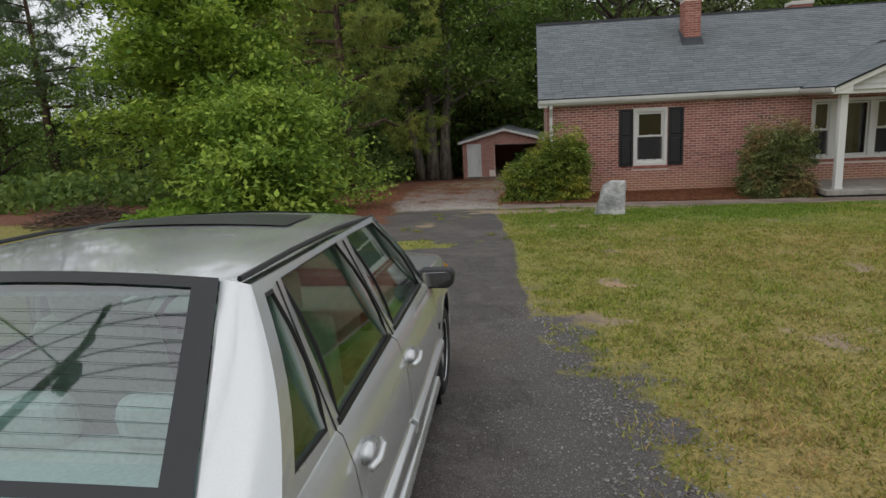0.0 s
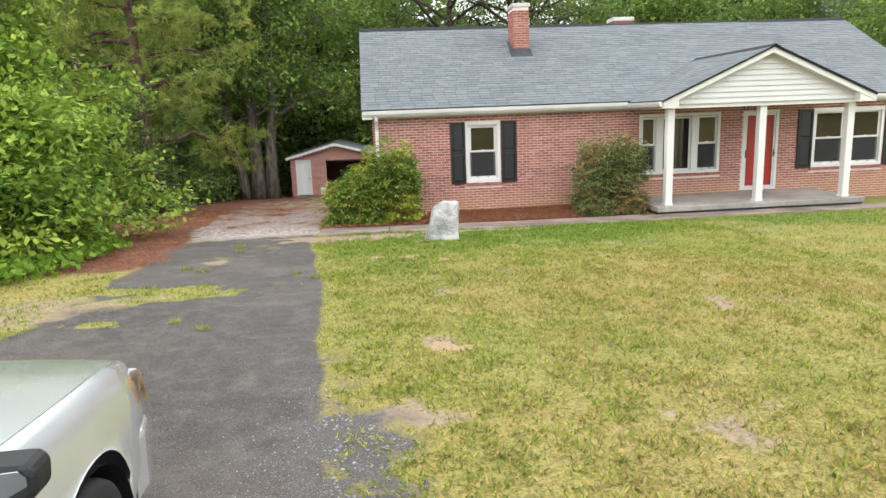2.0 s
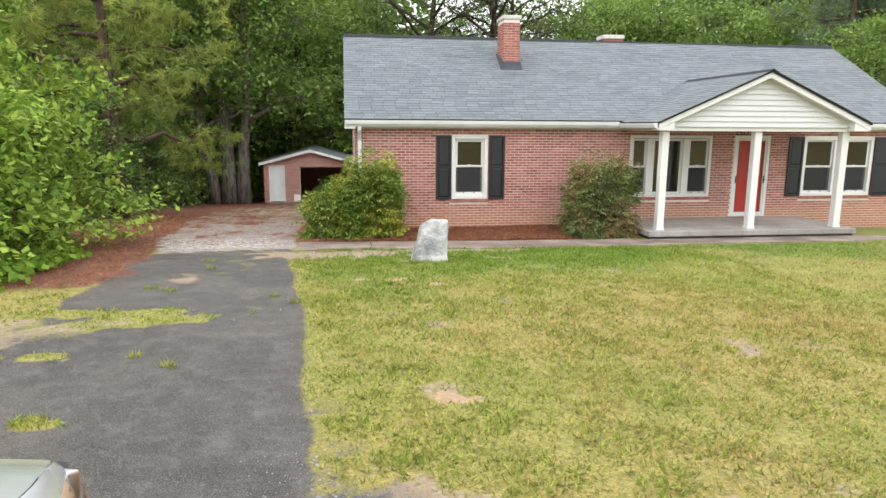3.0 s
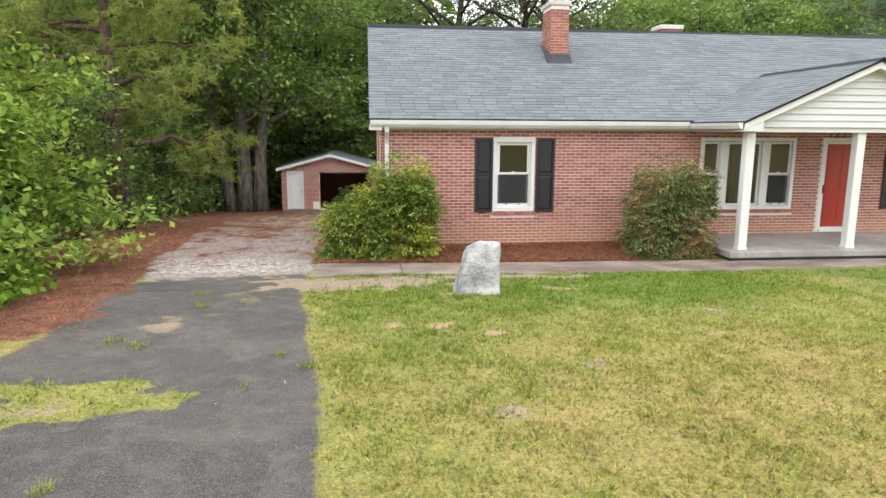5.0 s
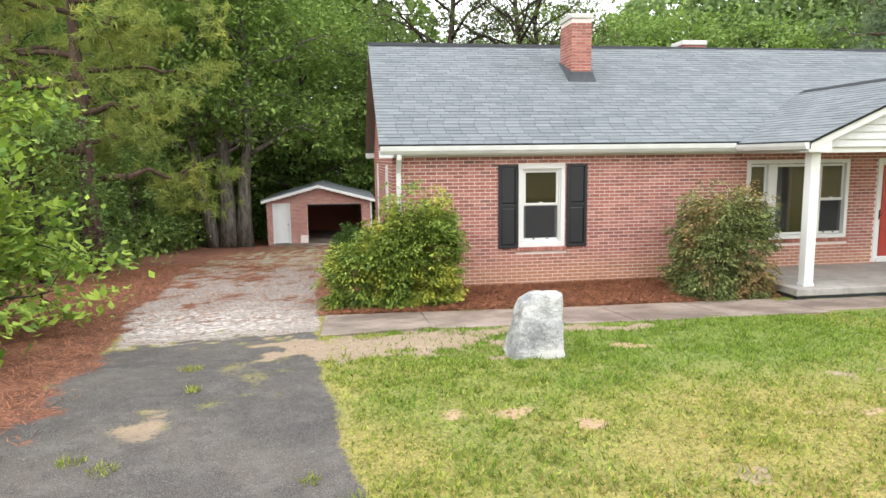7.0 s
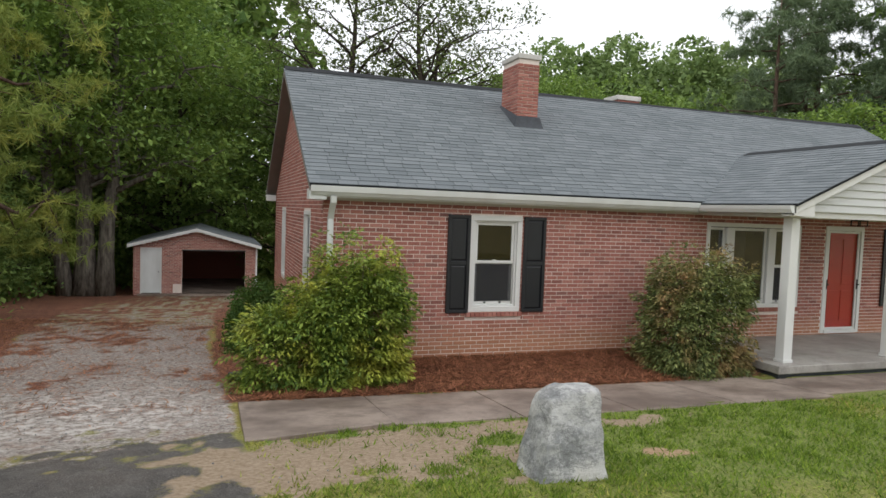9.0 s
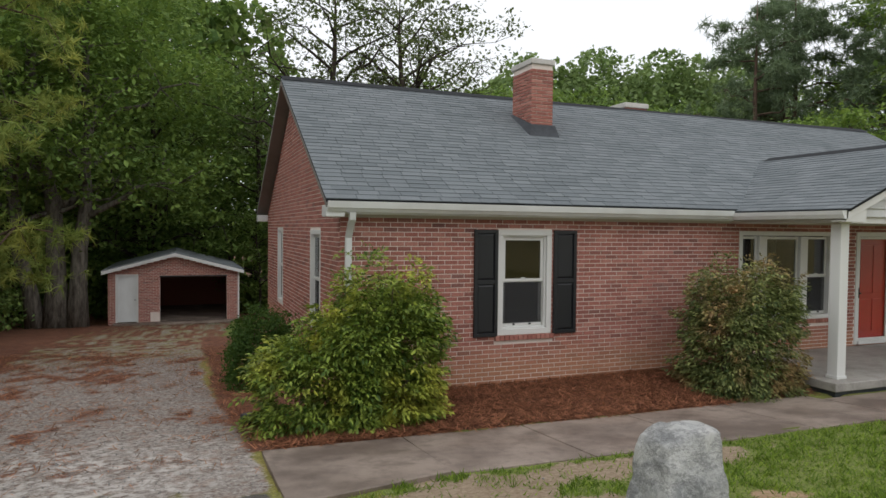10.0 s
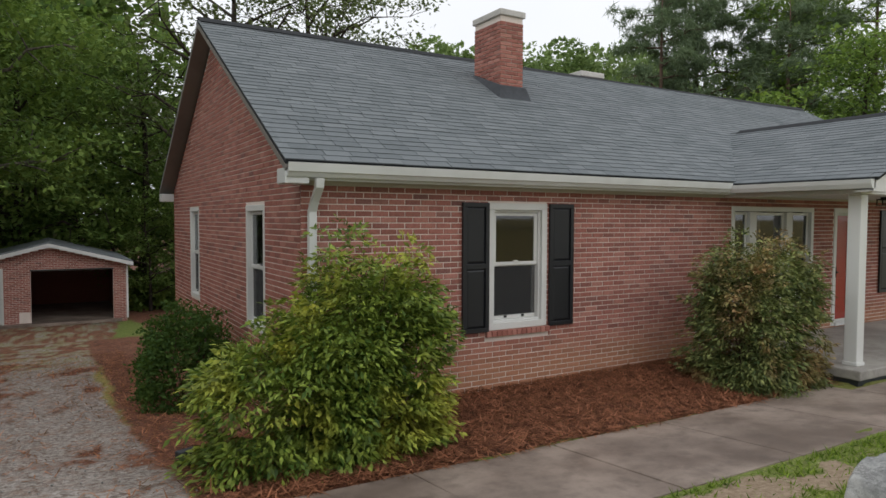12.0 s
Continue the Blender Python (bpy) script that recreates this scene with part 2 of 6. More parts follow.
M = dict(
    terrain=terrain_material(),
    brick=brick_material(),
    mortar=mottled("mortar", (0.66, 0.575, 0.52), (0.76, 0.67, 0.61), 2, 90, 0.95),
    shingle=shingle_material(),
    ridge=plain("ridge_cap", (0.014, 0.016, 0.019), 0.95, 0, 0.3),
    white=paint("white_paint", (0.66, 0.66, 0.64)),
    gutter=paint("gutter_enamel", (0.66, 0.67, 0.66), 0.35, (0.40, 0.40, 0.37), 0.4),
    siding=paint("white_siding", (0.57, 0.58, 0.57), 0.5, (0.42, 0.42, 0.39), 0.3),
    # brownish tone puts the eave's shade into a white soffit
    soffit=paint("shaded_soffit_paint", (0.50, 0.47, 0.42), 0.6),
    rake=paint("dark_rake_paint", (0.20, 0.185, 0.165), 0.7, (0.10, 0.09, 0.08), 0.6),
    black=plain("black_shutter_paint", (0.011, 0.012, 0.015), 0.42),
    red=plain("red_door_paint", (0.44, 0.022, 0.016), 0.4),
    pane=thin_glass("window_glass", (0.55, 0.57, 0.57), 0.07, 0.5),
    storm=thin_glass("storm_glass", (0.95, 0.96, 0.95), 0.015, 0.06),
    screen=mesh_screen("insect_screen", (0.03, 0.03, 0.032), 0.5),
    # near-black colour stands in for the gloom of unlit interiors
    dark=plain("unlit_room_shade", (0.035, 0.034, 0.032), 0.9),
    curtain=mottled("curtain_cloth", (0.30, 0.28, 0.24), (0.40, 0.38, 0.34), 4, 70, 0.9),
    slab=concrete("porch_concrete", (0.26, 0.24, 0.215), (0.35, 0.33, 0.30)),
    walkway=concrete("walkway_concrete", (0.135, 0.1, 0.08), (0.29, 0.23, 0.19)),
    flash=mottled("lead_flashing", (0.016, 0.019, 0.025), (0.05, 0.056, 0.066), 6, 40, 0.6),
    cap=concrete("chimney_cap", (0.50, 0.48, 0.45), (0.62, 0.6, 0.57)),
    metal=plain("dark_metal", (0.03, 0.03, 0.03), 0.4, 0.8),
    brass=plain("brass", (0.4, 0.28, 0.1), 0.35, 1.0),
    bark=bark("grey_bark", (0.06, 0.05, 0.042), (0.21, 0.19, 0.16)),
    bark_dark=bark("dark_bark", (0.02, 0.016, 0.013), (0.075, 0.06, 0.048)),
    bark_pine=bark("pine_bark", (0.04, 0.026, 0.02), (0.15, 0.10, 0.075)),
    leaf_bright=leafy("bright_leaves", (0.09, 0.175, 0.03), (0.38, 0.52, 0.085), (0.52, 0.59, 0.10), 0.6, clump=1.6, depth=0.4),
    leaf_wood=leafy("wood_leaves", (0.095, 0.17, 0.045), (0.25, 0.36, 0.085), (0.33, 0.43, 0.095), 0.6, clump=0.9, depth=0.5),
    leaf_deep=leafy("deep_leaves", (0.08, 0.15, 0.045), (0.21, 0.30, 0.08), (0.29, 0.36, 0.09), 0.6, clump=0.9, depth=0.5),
    # paler greens: the distance haze is mixed into these leaf colours
    leaf_hazed=leafy("haze_paled_leaves", (0.14, 0.21, 0.08), (0.27, 0.36, 0.14), clump=0.5, depth=0.4),
    leaf_oak=leafy("oak_leaves", (0.08, 0.10, 0.045), (0.15, 0.18, 0.08)),
    needles=leafy("pine_needles", (0.135, 0.185, 0.045), (0.30, 0.355, 0.09), (0.50, 0.49, 0.115), 0.7),
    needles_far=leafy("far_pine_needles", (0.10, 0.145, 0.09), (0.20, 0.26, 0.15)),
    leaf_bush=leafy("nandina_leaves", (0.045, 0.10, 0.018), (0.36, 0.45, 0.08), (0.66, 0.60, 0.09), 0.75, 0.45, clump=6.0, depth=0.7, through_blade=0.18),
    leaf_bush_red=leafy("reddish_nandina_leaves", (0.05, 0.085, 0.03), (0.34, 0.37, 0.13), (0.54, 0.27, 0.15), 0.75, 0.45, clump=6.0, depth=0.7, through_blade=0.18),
    leaf_box=leafy("boxwood_leaves", (0.03, 0.07, 0.018), (0.08, 0.14, 0.03)),
    ivy=leafy("ivy_leaves", (0.09, 0.18, 0.02), (0.22, 0.34, 0.04)),
    stem=plain("shrub_stem", (0.09, 0.06, 0.04), 0.9),
    grass=leafy("grass_blades", (0.14, 0.20, 0.03), (0.45, 0.47, 0.10), (0.54, 0.44, 0.15), 0.5, clump=11.0, depth=0.75),
    grass_dry=leafy("dry_grass_blades", (0.22, 0.17, 0.05), (0.60, 0.45, 0.17), (0.60, 0.39, 0.20), 0.7, clump=11.0, depth=0.7),
    grass_lush=leafy("lush_grass_blades", (0.08, 0.15, 0.02), (0.29, 0.39, 0.055), clump=11.0, depth=0.65),
    straw=leafy("pine_straw", (0.07, 0.022, 0.014), (0.62, 0.27, 0.15), clump=9.0, depth=0.6),
    pebble=mottled("gravel_stone", (0.12, 0.116, 0.112), (0.36, 0.345, 0.33), 30, 90, 0.85),
    stone=None,
    paint=car_paint(),
    trim=plain("black_rubber_trim", (0.012, 0.012, 0.013), 0.55),
    tyre=plain("tyre_rubber", (0.014, 0.014, 0.014), 0.8, 0, 0.2),
    alloy=plain("alloy_wheel", (0.72, 0.73, 0.74), 0.3, 0.45),
    car_glass=thin_glass("car_glass", (0.62, 0.74, 0.66), 0.12),
    screen_glass=thin_glass("rear_screen_glass", (0.50, 0.66, 0.66), 0.15, 0.6),
    band=plain("glass_black_band", (0.012, 0.013, 0.016), 0.35),
    seat=mottled("cream_leather", (0.50, 0.53, 0.46), (0.58, 0.60, 0.52), 5, 60, 0.55),
    dash=plain("grey_green_plastic", (0.38, 0.43, 0.38), 0.6),
    shelf=mottled("pale_shelf_cloth", (0.42, 0.55, 0.52), (0.50, 0.62, 0.58), 5, 90, 0.85),
    carpet=plain("car_carpet", (0.10, 0.11, 0.10), 0.95),
    mirror=plain("mirror_silver", (0.5, 0.52, 0.54), 0.02, 1.0),
    amber=plain("amber_lens", (0.75, 0.38, 0.05), 0.15),
    lamp=plain("headlamp_glass", (0.65, 0.68, 0.7), 0.08, 0.4),
    orange=plain("orange_tape", (0.85, 0.2, 0.05), 0.6),
    peel=paint("peeling_door_paint", (0.66, 0.68, 0.68), 0.6, (0.4, 0.4, 0.38), 0.5),
)


def stone_material():
    m = Nodes("marble_boulder", 0.7)
    v = m.noise(2.6, 7, 0.62, (1, 1, 1.6))
    c = m.mix(m.ramp(v, (0.4, 0.0), (0.6, 1.0)), (0.22, 0.225, 0.225), (0.50, 0.495, 0.475))
    c = m.mix(m.ramp(m.noise(5.5, 8, 0.7), (0.47, 0.0), (0.5, 0.55), (0.53, 0.0)), c, (0.50, 0.50, 0.48))
    c = m.mix(m.ramp(m.noise(1.4, 5), (0.55, 0.0), (0.75, 0.5)), c, (0.46, 0.42, 0.35))
    c = m.mix(m.ramp(m.noise(3.3, 8, 0.75, (1, 1, 2.2)), (0.44, 0.0), (0.475, 0.6), (0.51, 0.0)), c, (0.10, 0.10, 0.10))
    return m.color(c).bump(m.noise(9, 7, 0.72), 0.9, 0.04).mat


M["stone"] = stone_material()


# ---------------------------------------------------------------- mesh helpers
def mesh_of(name, verts, faces, mat, smooth=False):
    me = bpy.data.meshes.new(name)
    me.from_pydata([tuple(v) for v in verts], [], faces)
    me.materials.append(mat)
    if smooth:
        me.shade_smooth()
    me.update()
    return me


def soup(name, co, mat):
    """A mesh of loose pieces from an array (n, corners, 3); every piece is one face."""
    n, k = co.shape[0], co.shape[1]
    me = bpy.data.meshes.new(name)
    me.vertices.add(n * k)
    me.vertices.foreach_set("co", np.ascontiguousarray(co, dtype=np.float32).ravel())
    me.loops.add(n * k)
    me.loops.foreach_set("vertex_index", np.arange(n * k, dtype=np.int32))
    me.polygons.add(n)
    me.polygons.foreach_set("loop_start", np.arange(n, dtype=np.int32) * k)
    me.materials.append(mat)
    me.update(calc_edges=True)
    return me


def thing(name, at=(0, 0, 0), turn=0.0, label="", category="", group="", kind=""):
    ob = new(name)
    ob.empty_display_size = 0.2
    ob.matrix_basis = pose(*at, 0, 0, turn)
    return tagged(ob, label, category, group, kind)


def child(name, me, parent, label=""):
    ob = new(name, me)
    ob.parent = parent
    return tagged(ob, label)


def part(name, geo, mat, parent, label="", smooth=False, bevel=0.0):
    """Links (verts, faces) as one mesh object under a thing or part."""
    ob = child(name, mesh_of(name, geo[0], geo[1], mat, smooth), parent, label)
    if bevel:
        b = ob.modifiers.new("bevel", "BEVEL")
        b.width, b.segments, b.limit_method = bevel, 2, "ANGLE"
    return ob


BOX_F = [(0, 3, 2, 1), (4, 5, 6, 7), (0, 1, 5, 4), (1, 2, 6, 5), (2, 3, 7, 6), (3, 0, 4, 7)]


def box(x0, x1, y0, y1, z0, z1):
    return [(x0, y0, z0), (x1, y0, z0), (x1, y1, z0), (x0, y1, z0), (x0, y0, z1), (x1, y0, z1), (x1, y1, z1), (x0, y1, z1)], list(BOX_F)


def join(*geos):
    vs, fs = [], []
    for v, f in geos:
        k = len(vs)
        vs += list(v)
        fs += [tuple(i + k for i in q) for q in f]
    return vs, fs


def moved(geo, m):
    return [tuple(m @ Vector(v)) for v in geo[0]], geo[1]


def prism(poly, axis, a, b):
    """A polygon of two coordinates pushed along an axis (0 x, 1 y, 2 z) from a to b."""
    put = lambda p, s: ((s, p[0], p[1]), (p[0], s, p[1]), (p[0], p[1], s))[axis]
    n = len(poly)
    return [put(p, a) for p in poly] + [put(p, b) for p in poly], [tuple(range(n))[::-1], tuple(range(n, 2 * n))] + [(i, (i + 1) % n, n + (i + 1) % n, n + i) for i in range(n)]


def tube(points, radii, sides=8, cap=True):
    """A tapered tube along points."""
    vs, fs = [], []
    pts = [Vector(p) for p in points]
    for i, (p, r) in enumerate(zip(pts, radii)):
        d = (pts[min(i + 1, len(pts) - 1)] - pts[max(i - 1, 0)]).normalized()
        u = d.cross(Vector((0.31, 0.95, 0.05)) if abs(d.x) > 0.9 or abs(d.z) > 0.3 else Vector((0, 0, 1))).normalized()
        w = d.cross(u)
        vs += [tuple(p + (u * math.cos(6.2832 * k / sides) + w * math.sin(6.2832 * k / sides)) * r) for k in range(sides)]
    for i in range(len(pts) - 1):
        for k in range(sides):
            a, b = i * sides + k, i * sides + (k + 1) % sides
            fs.append((a, b, b + sides, a + sides))
    if cap:
        fs += [tuple(range(sides))[::-1], tuple(range(len(vs) - sides, len(vs)))]
    return vs, fs


def lathe(profile, sides=24):
    """Turns (radius, height along x) round the x axis."""
    n = len(profile)
    vs = [(h, r * math.cos(6.2832 * k / sides), r * math.sin(6.2832 * k / sides)) for k in range(sides) for r, h in profile]
    fs = [(k * n + i, ((k + 1) % sides) * n + i, ((k + 1) % sides) * n + i + 1, k * n + i + 1) for k in range(sides) for i in range(n - 1)]
    return vs, fs


def clamp(v, a=0.0, b=1.0):
    return min(max(v, a), b)


# ---------------------------------------------------------------- ground
def ground_z(x, y):
    """Height of the land: it falls gently from the road past the house to the garage."""
    yy = np.clip(y, -60, 45)
    lean = -0.03 + 0.02 * np.clip((yy - 9) / 4, 0, 1)
    crown = 0.075 * np.clip((1.7 - x) / 1.2, 0, 1) * np.clip((3.2 - yy) / 2.5, 0, 1) * np.clip((x + 4) / 1.5, 0, 1)
    return crown + 0.47 - 0.03 * (yy - 2) - 0.05 * np.maximum(0, yy - 10) + lean * (np.clip(x, -3, 5) - 2)


def smooth_noise(x, y, scale, seed):
    """Value noise on arrays, 0 to 1."""
    g = np.random.RandomState(seed).rand(64, 64)
    u, v = np.asarray(x) * scale + 17.3, np.asarray(y) * scale + 5.1
    i, j = np.floor(u).astype(int), np.floor(v).astype(int)
    a, b = u - i, v - j
    a, b = a * a * (3 - 2 * a), b * b * (3 - 2 * b)
    at = lambda p, q: g[p % 64, q % 64]
    return (at(i, j) * (1 - a) + at(i + 1, j) * a) * (1 - b) + (at(i, j + 1) * (1 - a) + at(i + 1, j + 1) * a) * b


def rough_noise(x, y, scale, seed):
    return 0.55 * smooth_noise(x, y, scale, seed) + 0.3 * smooth_noise(x, y, scale * 2.3, seed + 1) + 0.15 * smooth_noise(x, y, scale * 5.1, seed + 2)


def edge(d, soft=0.12):
    """1 where d > 0, falling to 0 over soft metres."""
    return np.clip(d / soft + 0.5, 0, 1)


def drive_right(y):
    return np.interp(y, [-40, -1, 1.5, 3, 5, 7, 9, 10.5, 12.2, 14, 17, 22, 36, 38], [1.9, 1.35, 1.15, 0.95, 0.78, 0.65, 0.36, 0.22, 0.1, 0.05, -0.1, -0.3, 1.3, 1.4])


def drive_left(y):
    return np.interp(y, [-40, -4, 4, 7, 9, 11, 12.5, 15, 17, 22, 28, 36, 38], [-2.8, -2.6, -2.3, -2.1, -2.15, -2.35, -2.6, -3.3, -3.4, -4.2, -4.6, -3.6, -3.4])


def blob(x, y, cx, cy, rx, ry):
    return 1 - np.sqrt(((x - cx) / rx) ** 2 + ((y - cy) / ry) ** 2)


BED = (1.0, 14.0, 7.95, 16.05)


def bed_height(x, y):
    """The straw bed is banked up against the front wall."""
    t = np.clip((y - 14.0) / 1.9, 0, 1) * np.clip((x - 0.4) / 2.2, 0, 1) * np.clip((8.3 - x) / 0.4, 0, 1) * (y > 13.9) * (y < 17)
    return t * (0.15 + 0.012 * np.clip(x - 3, 0, 4))


def masks(x, y):
    """How much of each surface lies at a place."""
    n1, n2, n3 = rough_noise(x, y, 1.1, 3), rough_noise(x, y, 0.45, 9), rough_noise(x, y, 3.6, 15)
    r, l = drive_right(y), drive_left(y)
    wob = (n1 - 0.5) * 0.35
    in_drive = np.minimum(edge(r - x + wob * 0.6, 0.2), edge(x - l + wob, 0.3))
    seam = 12.6 + wob * 2 + 0.25 * x + (n3 - 0.5) * 1.7
    tar = in_drive * edge(seam - y, 0.9)
    strip = np.maximum(blob(x, y, -1.9, 6.72, 1.9, 0.24), blob(x, y, -1.0, 6.55, 0.7, 0.36))
    strip = np.maximum(strip, blob(x, y, -1.45, 6.2, 0.5, 0.2))
    strip = np.maximum(strip, blob(x, y, -1.5, 5.2, 0.35, 0.12))
    grassy = edge(strip + (n3 - 0.5) * 1.5 + (rough_noise(x, y, 9.0, 57) - 0.5) * 0.9 - 0.1, 0.5)
    grassy = np.maximum(grassy, edge(blob(x, y, -0.95, 3.75, 0.22, 0.1) + (n3 - 0.5) * 2, 0.5))
    tar = tar * (1 - grassy)
    white = in_drive * edge(y - seam, 0.9) * np.clip(0.95 - 0.05 * np.clip(y - 17, 0, 8), 0, 1)
    loose = edge(blob(x, y, 1.42 - 0.12 * y, -0.6, 0.55, 3.3) + (n3 - 0.5) * 1.7, 1.2) * 0.85
    straw = edge(l - x + 0.15 + wob + (n3 - 0.5) * 0.6, 0.4) * edge(y - 7.6 + 0.35 * (x + 3) + (n2 - 0.5) * 2, 1.0)
    straw = np.maximum(straw, edge(l - x + 0.1, 0.3) * edge(y - 10, 1.5))
    straw = np.maximum(straw, edge(x + 0.03 - wob * 0.6 + 0.1 * (y > 15.5), 0.3) * edge(y - 14.0 - wob * 0.4, 0.15) * edge(8.05 - x, 0.1) * edge(30 - y, 1))
    straw = np.maximum(straw, in_drive * edge(y - 13.5, 1.0) * edge(0.45 * n3 + 0.25 * n1 + 0.3 * rough_noise(x, y, 8.0, 27) - 0.585 + 0.012 * np.clip(y - 14, 0, 14) - 0.06 * (x > -1.6), 0.3) * 0.8)
    straw = np.maximum(straw, edge(y - 22, 3) * edge(np.abs(x + 1.5) - 3.4 + wob * 3, 0.8))
    bare = edge(blob(x, y, 1.0, 11.45, 1.5, 0.8) + (n3 - 0.5) * 2.2, 0.7)
    bare = np.maximum(bare, edge(blob(x, y, 2.6, 12.1, 2.3, 0.25) + (n3 - 0.5) * 2.0, 0.6))
    bare = np.maximum(bare, edge(blob(x, y, -1.1, 8.7, 0.2, 0.32) + (n3 - 0.5) * 2.0 - 0.1, 1.0) * 0.7)
    bare = np.maximum(bare, edge(blob(x, y, -0.35, 11.0, 0.75, 1.6) + (n3 - 0.5) * 2.4 + (n1 - 0.5) - 0.25, 1.3) * 0.5)
    bare = np.maximum(bare, edge(blob(x, y, -2.1, 5.9, 1.0, 0.6) + (n3 - 0.5) * 2.0, 0.9) * 0.6)
    bare = np.maximum(bare, edge(drive_right(y) + 0.12 - x + (n3 - 0.5) * 0.7 + (n1 - 0.5) * 0.5, 0.3) * edge(x - r + 0.1, 0.1) * 0.3)
    for cx, cy, rx, ry in ((3.19, 7.4, 0.34, 0.2), (2.0, 4.3, 0.5, 0.25), (5.6, 5.2, 0.7, 0.3), (3.6, 2.2, 0.5, 0.4), (5.9, 9.4, 0.5, 0.2), (1.6, 2.6, 0.5, 0.3), (7.2, 4.4, 0.6, 0.3), (2.1, 6.2, 0.3, 0.18)):
        bare = np.maximum(bare, edge(blob(x, y, cx, cy, rx, ry) + (n3 - 0.5) * 3.0 - 0.3, 1.0) * 0.65)
    tar = np.minimum(tar, 1 - 0.95 * bare)
    clay = np.zeros_like(x)
    for cx, cy, rx, ry in ((1.75, 8.72, 0.42, 0.16), (4.8, 8.38, 0.32, 0.13), (4.1, 10.95, 0.42, 0.16), (2.35, 8.4, 0.3, 0.12), (2.0, 4.0, 0.2, 0.1)):
        clay = np.maximum(clay, edge(blob(x, y, cx, cy, rx, ry) + (n3 - 0.5) * 3.0 - 0.3, 1.1) * 0.8)
    clay = np.maximum(clay, edge(-4.6 - x + (n2 - 0.5) * 2, 1.0) * edge(y - 11.5 + (n2 - 0.5) * 3, 1.0) * edge(20 - y, 2) * 0.6)
    chalk = edge(blob(x, y, -1.75, 13.9, 1.5, 1.3) + (n3 - 0.5) * 2.0, 1.0)
    dry = edge(rough_noise(x, y, 0.3, 91) + 0.055 * (x - 5.5) - 0.035 * np.clip(y - 7, 0, 9) - 0.57, 0.35)
    lush = edge(rough_noise(x, y, 0.35, 51) + 0.09 * (y - 8.9) - 0.66, 0.25) * (x > 0.3)
    return dict(lush=lush, dry=dry, chalk=chalk, tar=tar, loose=loose, white=white, straw=straw, bare=bare, clay=clay)


def build_ground():
    xs = np.concatenate([[-900, -400, -200, -120, -80, -60, -45], np.arange(-36, -8, 1.5), np.arange(-8, -4.5, 0.25), np.arange(-4.5, 9, 0.09), np.arange(9, 20, 0.3), np.arange(20, 45, 2.5), [60, 90, 150, 300, 600, 900]])
    ys = np.concatenate([[-900, -400, -150, -80, -40, -25, -15, -10], np.arange(-7, -2, 0.3), np.arange(-2, 16.5, 0.09), np.arange(16.5, 30, 0.3), np.arange(30, 60, 1.0), [65, 75, 90, 130, 200, 400, 900]])
    X, Y = np.meshgrid(xs, ys)
    m = masks(X, Y)
    Z = ground_z(X, Y) + bed_height(X, Y) + (rough_noise(X, Y, 0.8, 21) - 0.5) * 0.05 * (1 - m["tar"]) + (rough_noise(X, Y, 3.0, 31) - 0.5) * 0.02
    Z += m["straw"] * (rough_noise(X, Y, 4.5, 71) - 0.5) * 0.07
    Z -= 0.03 * (np.abs(X - 4) < 4.3) * (Y > 12.6) * (Y < 13.85)
    ny, nx = X.shape
    idx = np.arange(nx * ny).reshape(ny, nx)
    quads = np.stack([idx[:-1, :-1], idx[:-1, 1:], idx[1:, 1:], idx[1:, :-1]], -1).reshape(-1, 4)
    mid = lambda a: (a[:-1, :-1] + a[1:, 1:]).ravel() / 2
    cx, cy = mid(X), mid(Y)
    kind = np.zeros(len(quads), int)
    drive = (cx < drive_right(cy)) & (cx > drive_left(cy)) & (cy < 38)
    kind[drive & (cy < 12.6 + 0.25 * cx)] = 1
    kind[drive & (cy >= 12.6 + 0.25 * cx)] = 2
    kind[(cx > 0.5) & (cx < 8.05) & (cy > 14.0) & (cy < 16.1)] = 3
    co = np.stack([X, Y, Z], -1).reshape(-1, 3)
    for k, (name, label, cat) in enumerate((
            ("ground", "patchy yellow-green front lawn running into woodland floor", "lawn"),
            ("driveway", "worn dark asphalt driveway with weeds in its cracks", "driveway"),
            ("gravel_drive", "pale gravel drive strewn with brown pine straw", "gravel drive"),
            ("mulch_bed", "reddish pine straw bed against the brick wall", "flower bed"))):
        q = quads[kind == k]
        used, inv = np.unique(q, return_inverse=True)
        me = bpy.data.meshes.new(name)
        me.from_pydata(co[used].tolist(), [], inv.reshape(-1, 4).tolist())
        for key, val in m.items():
            me.attributes.new(key, "FLOAT", "POINT").data.foreach_set("value", val.ravel()[used].astype(np.float32))
        me.materials.append(M["terrain"])
        me.shade_smooth()
        tagged(new(name, me), label, cat, kind="structure")


build_ground()


def at_ground(x, y):
    return float(ground_z(np.float64(x), np.float64(y)) + bed_height(np.float64(x), np.float64(y)))


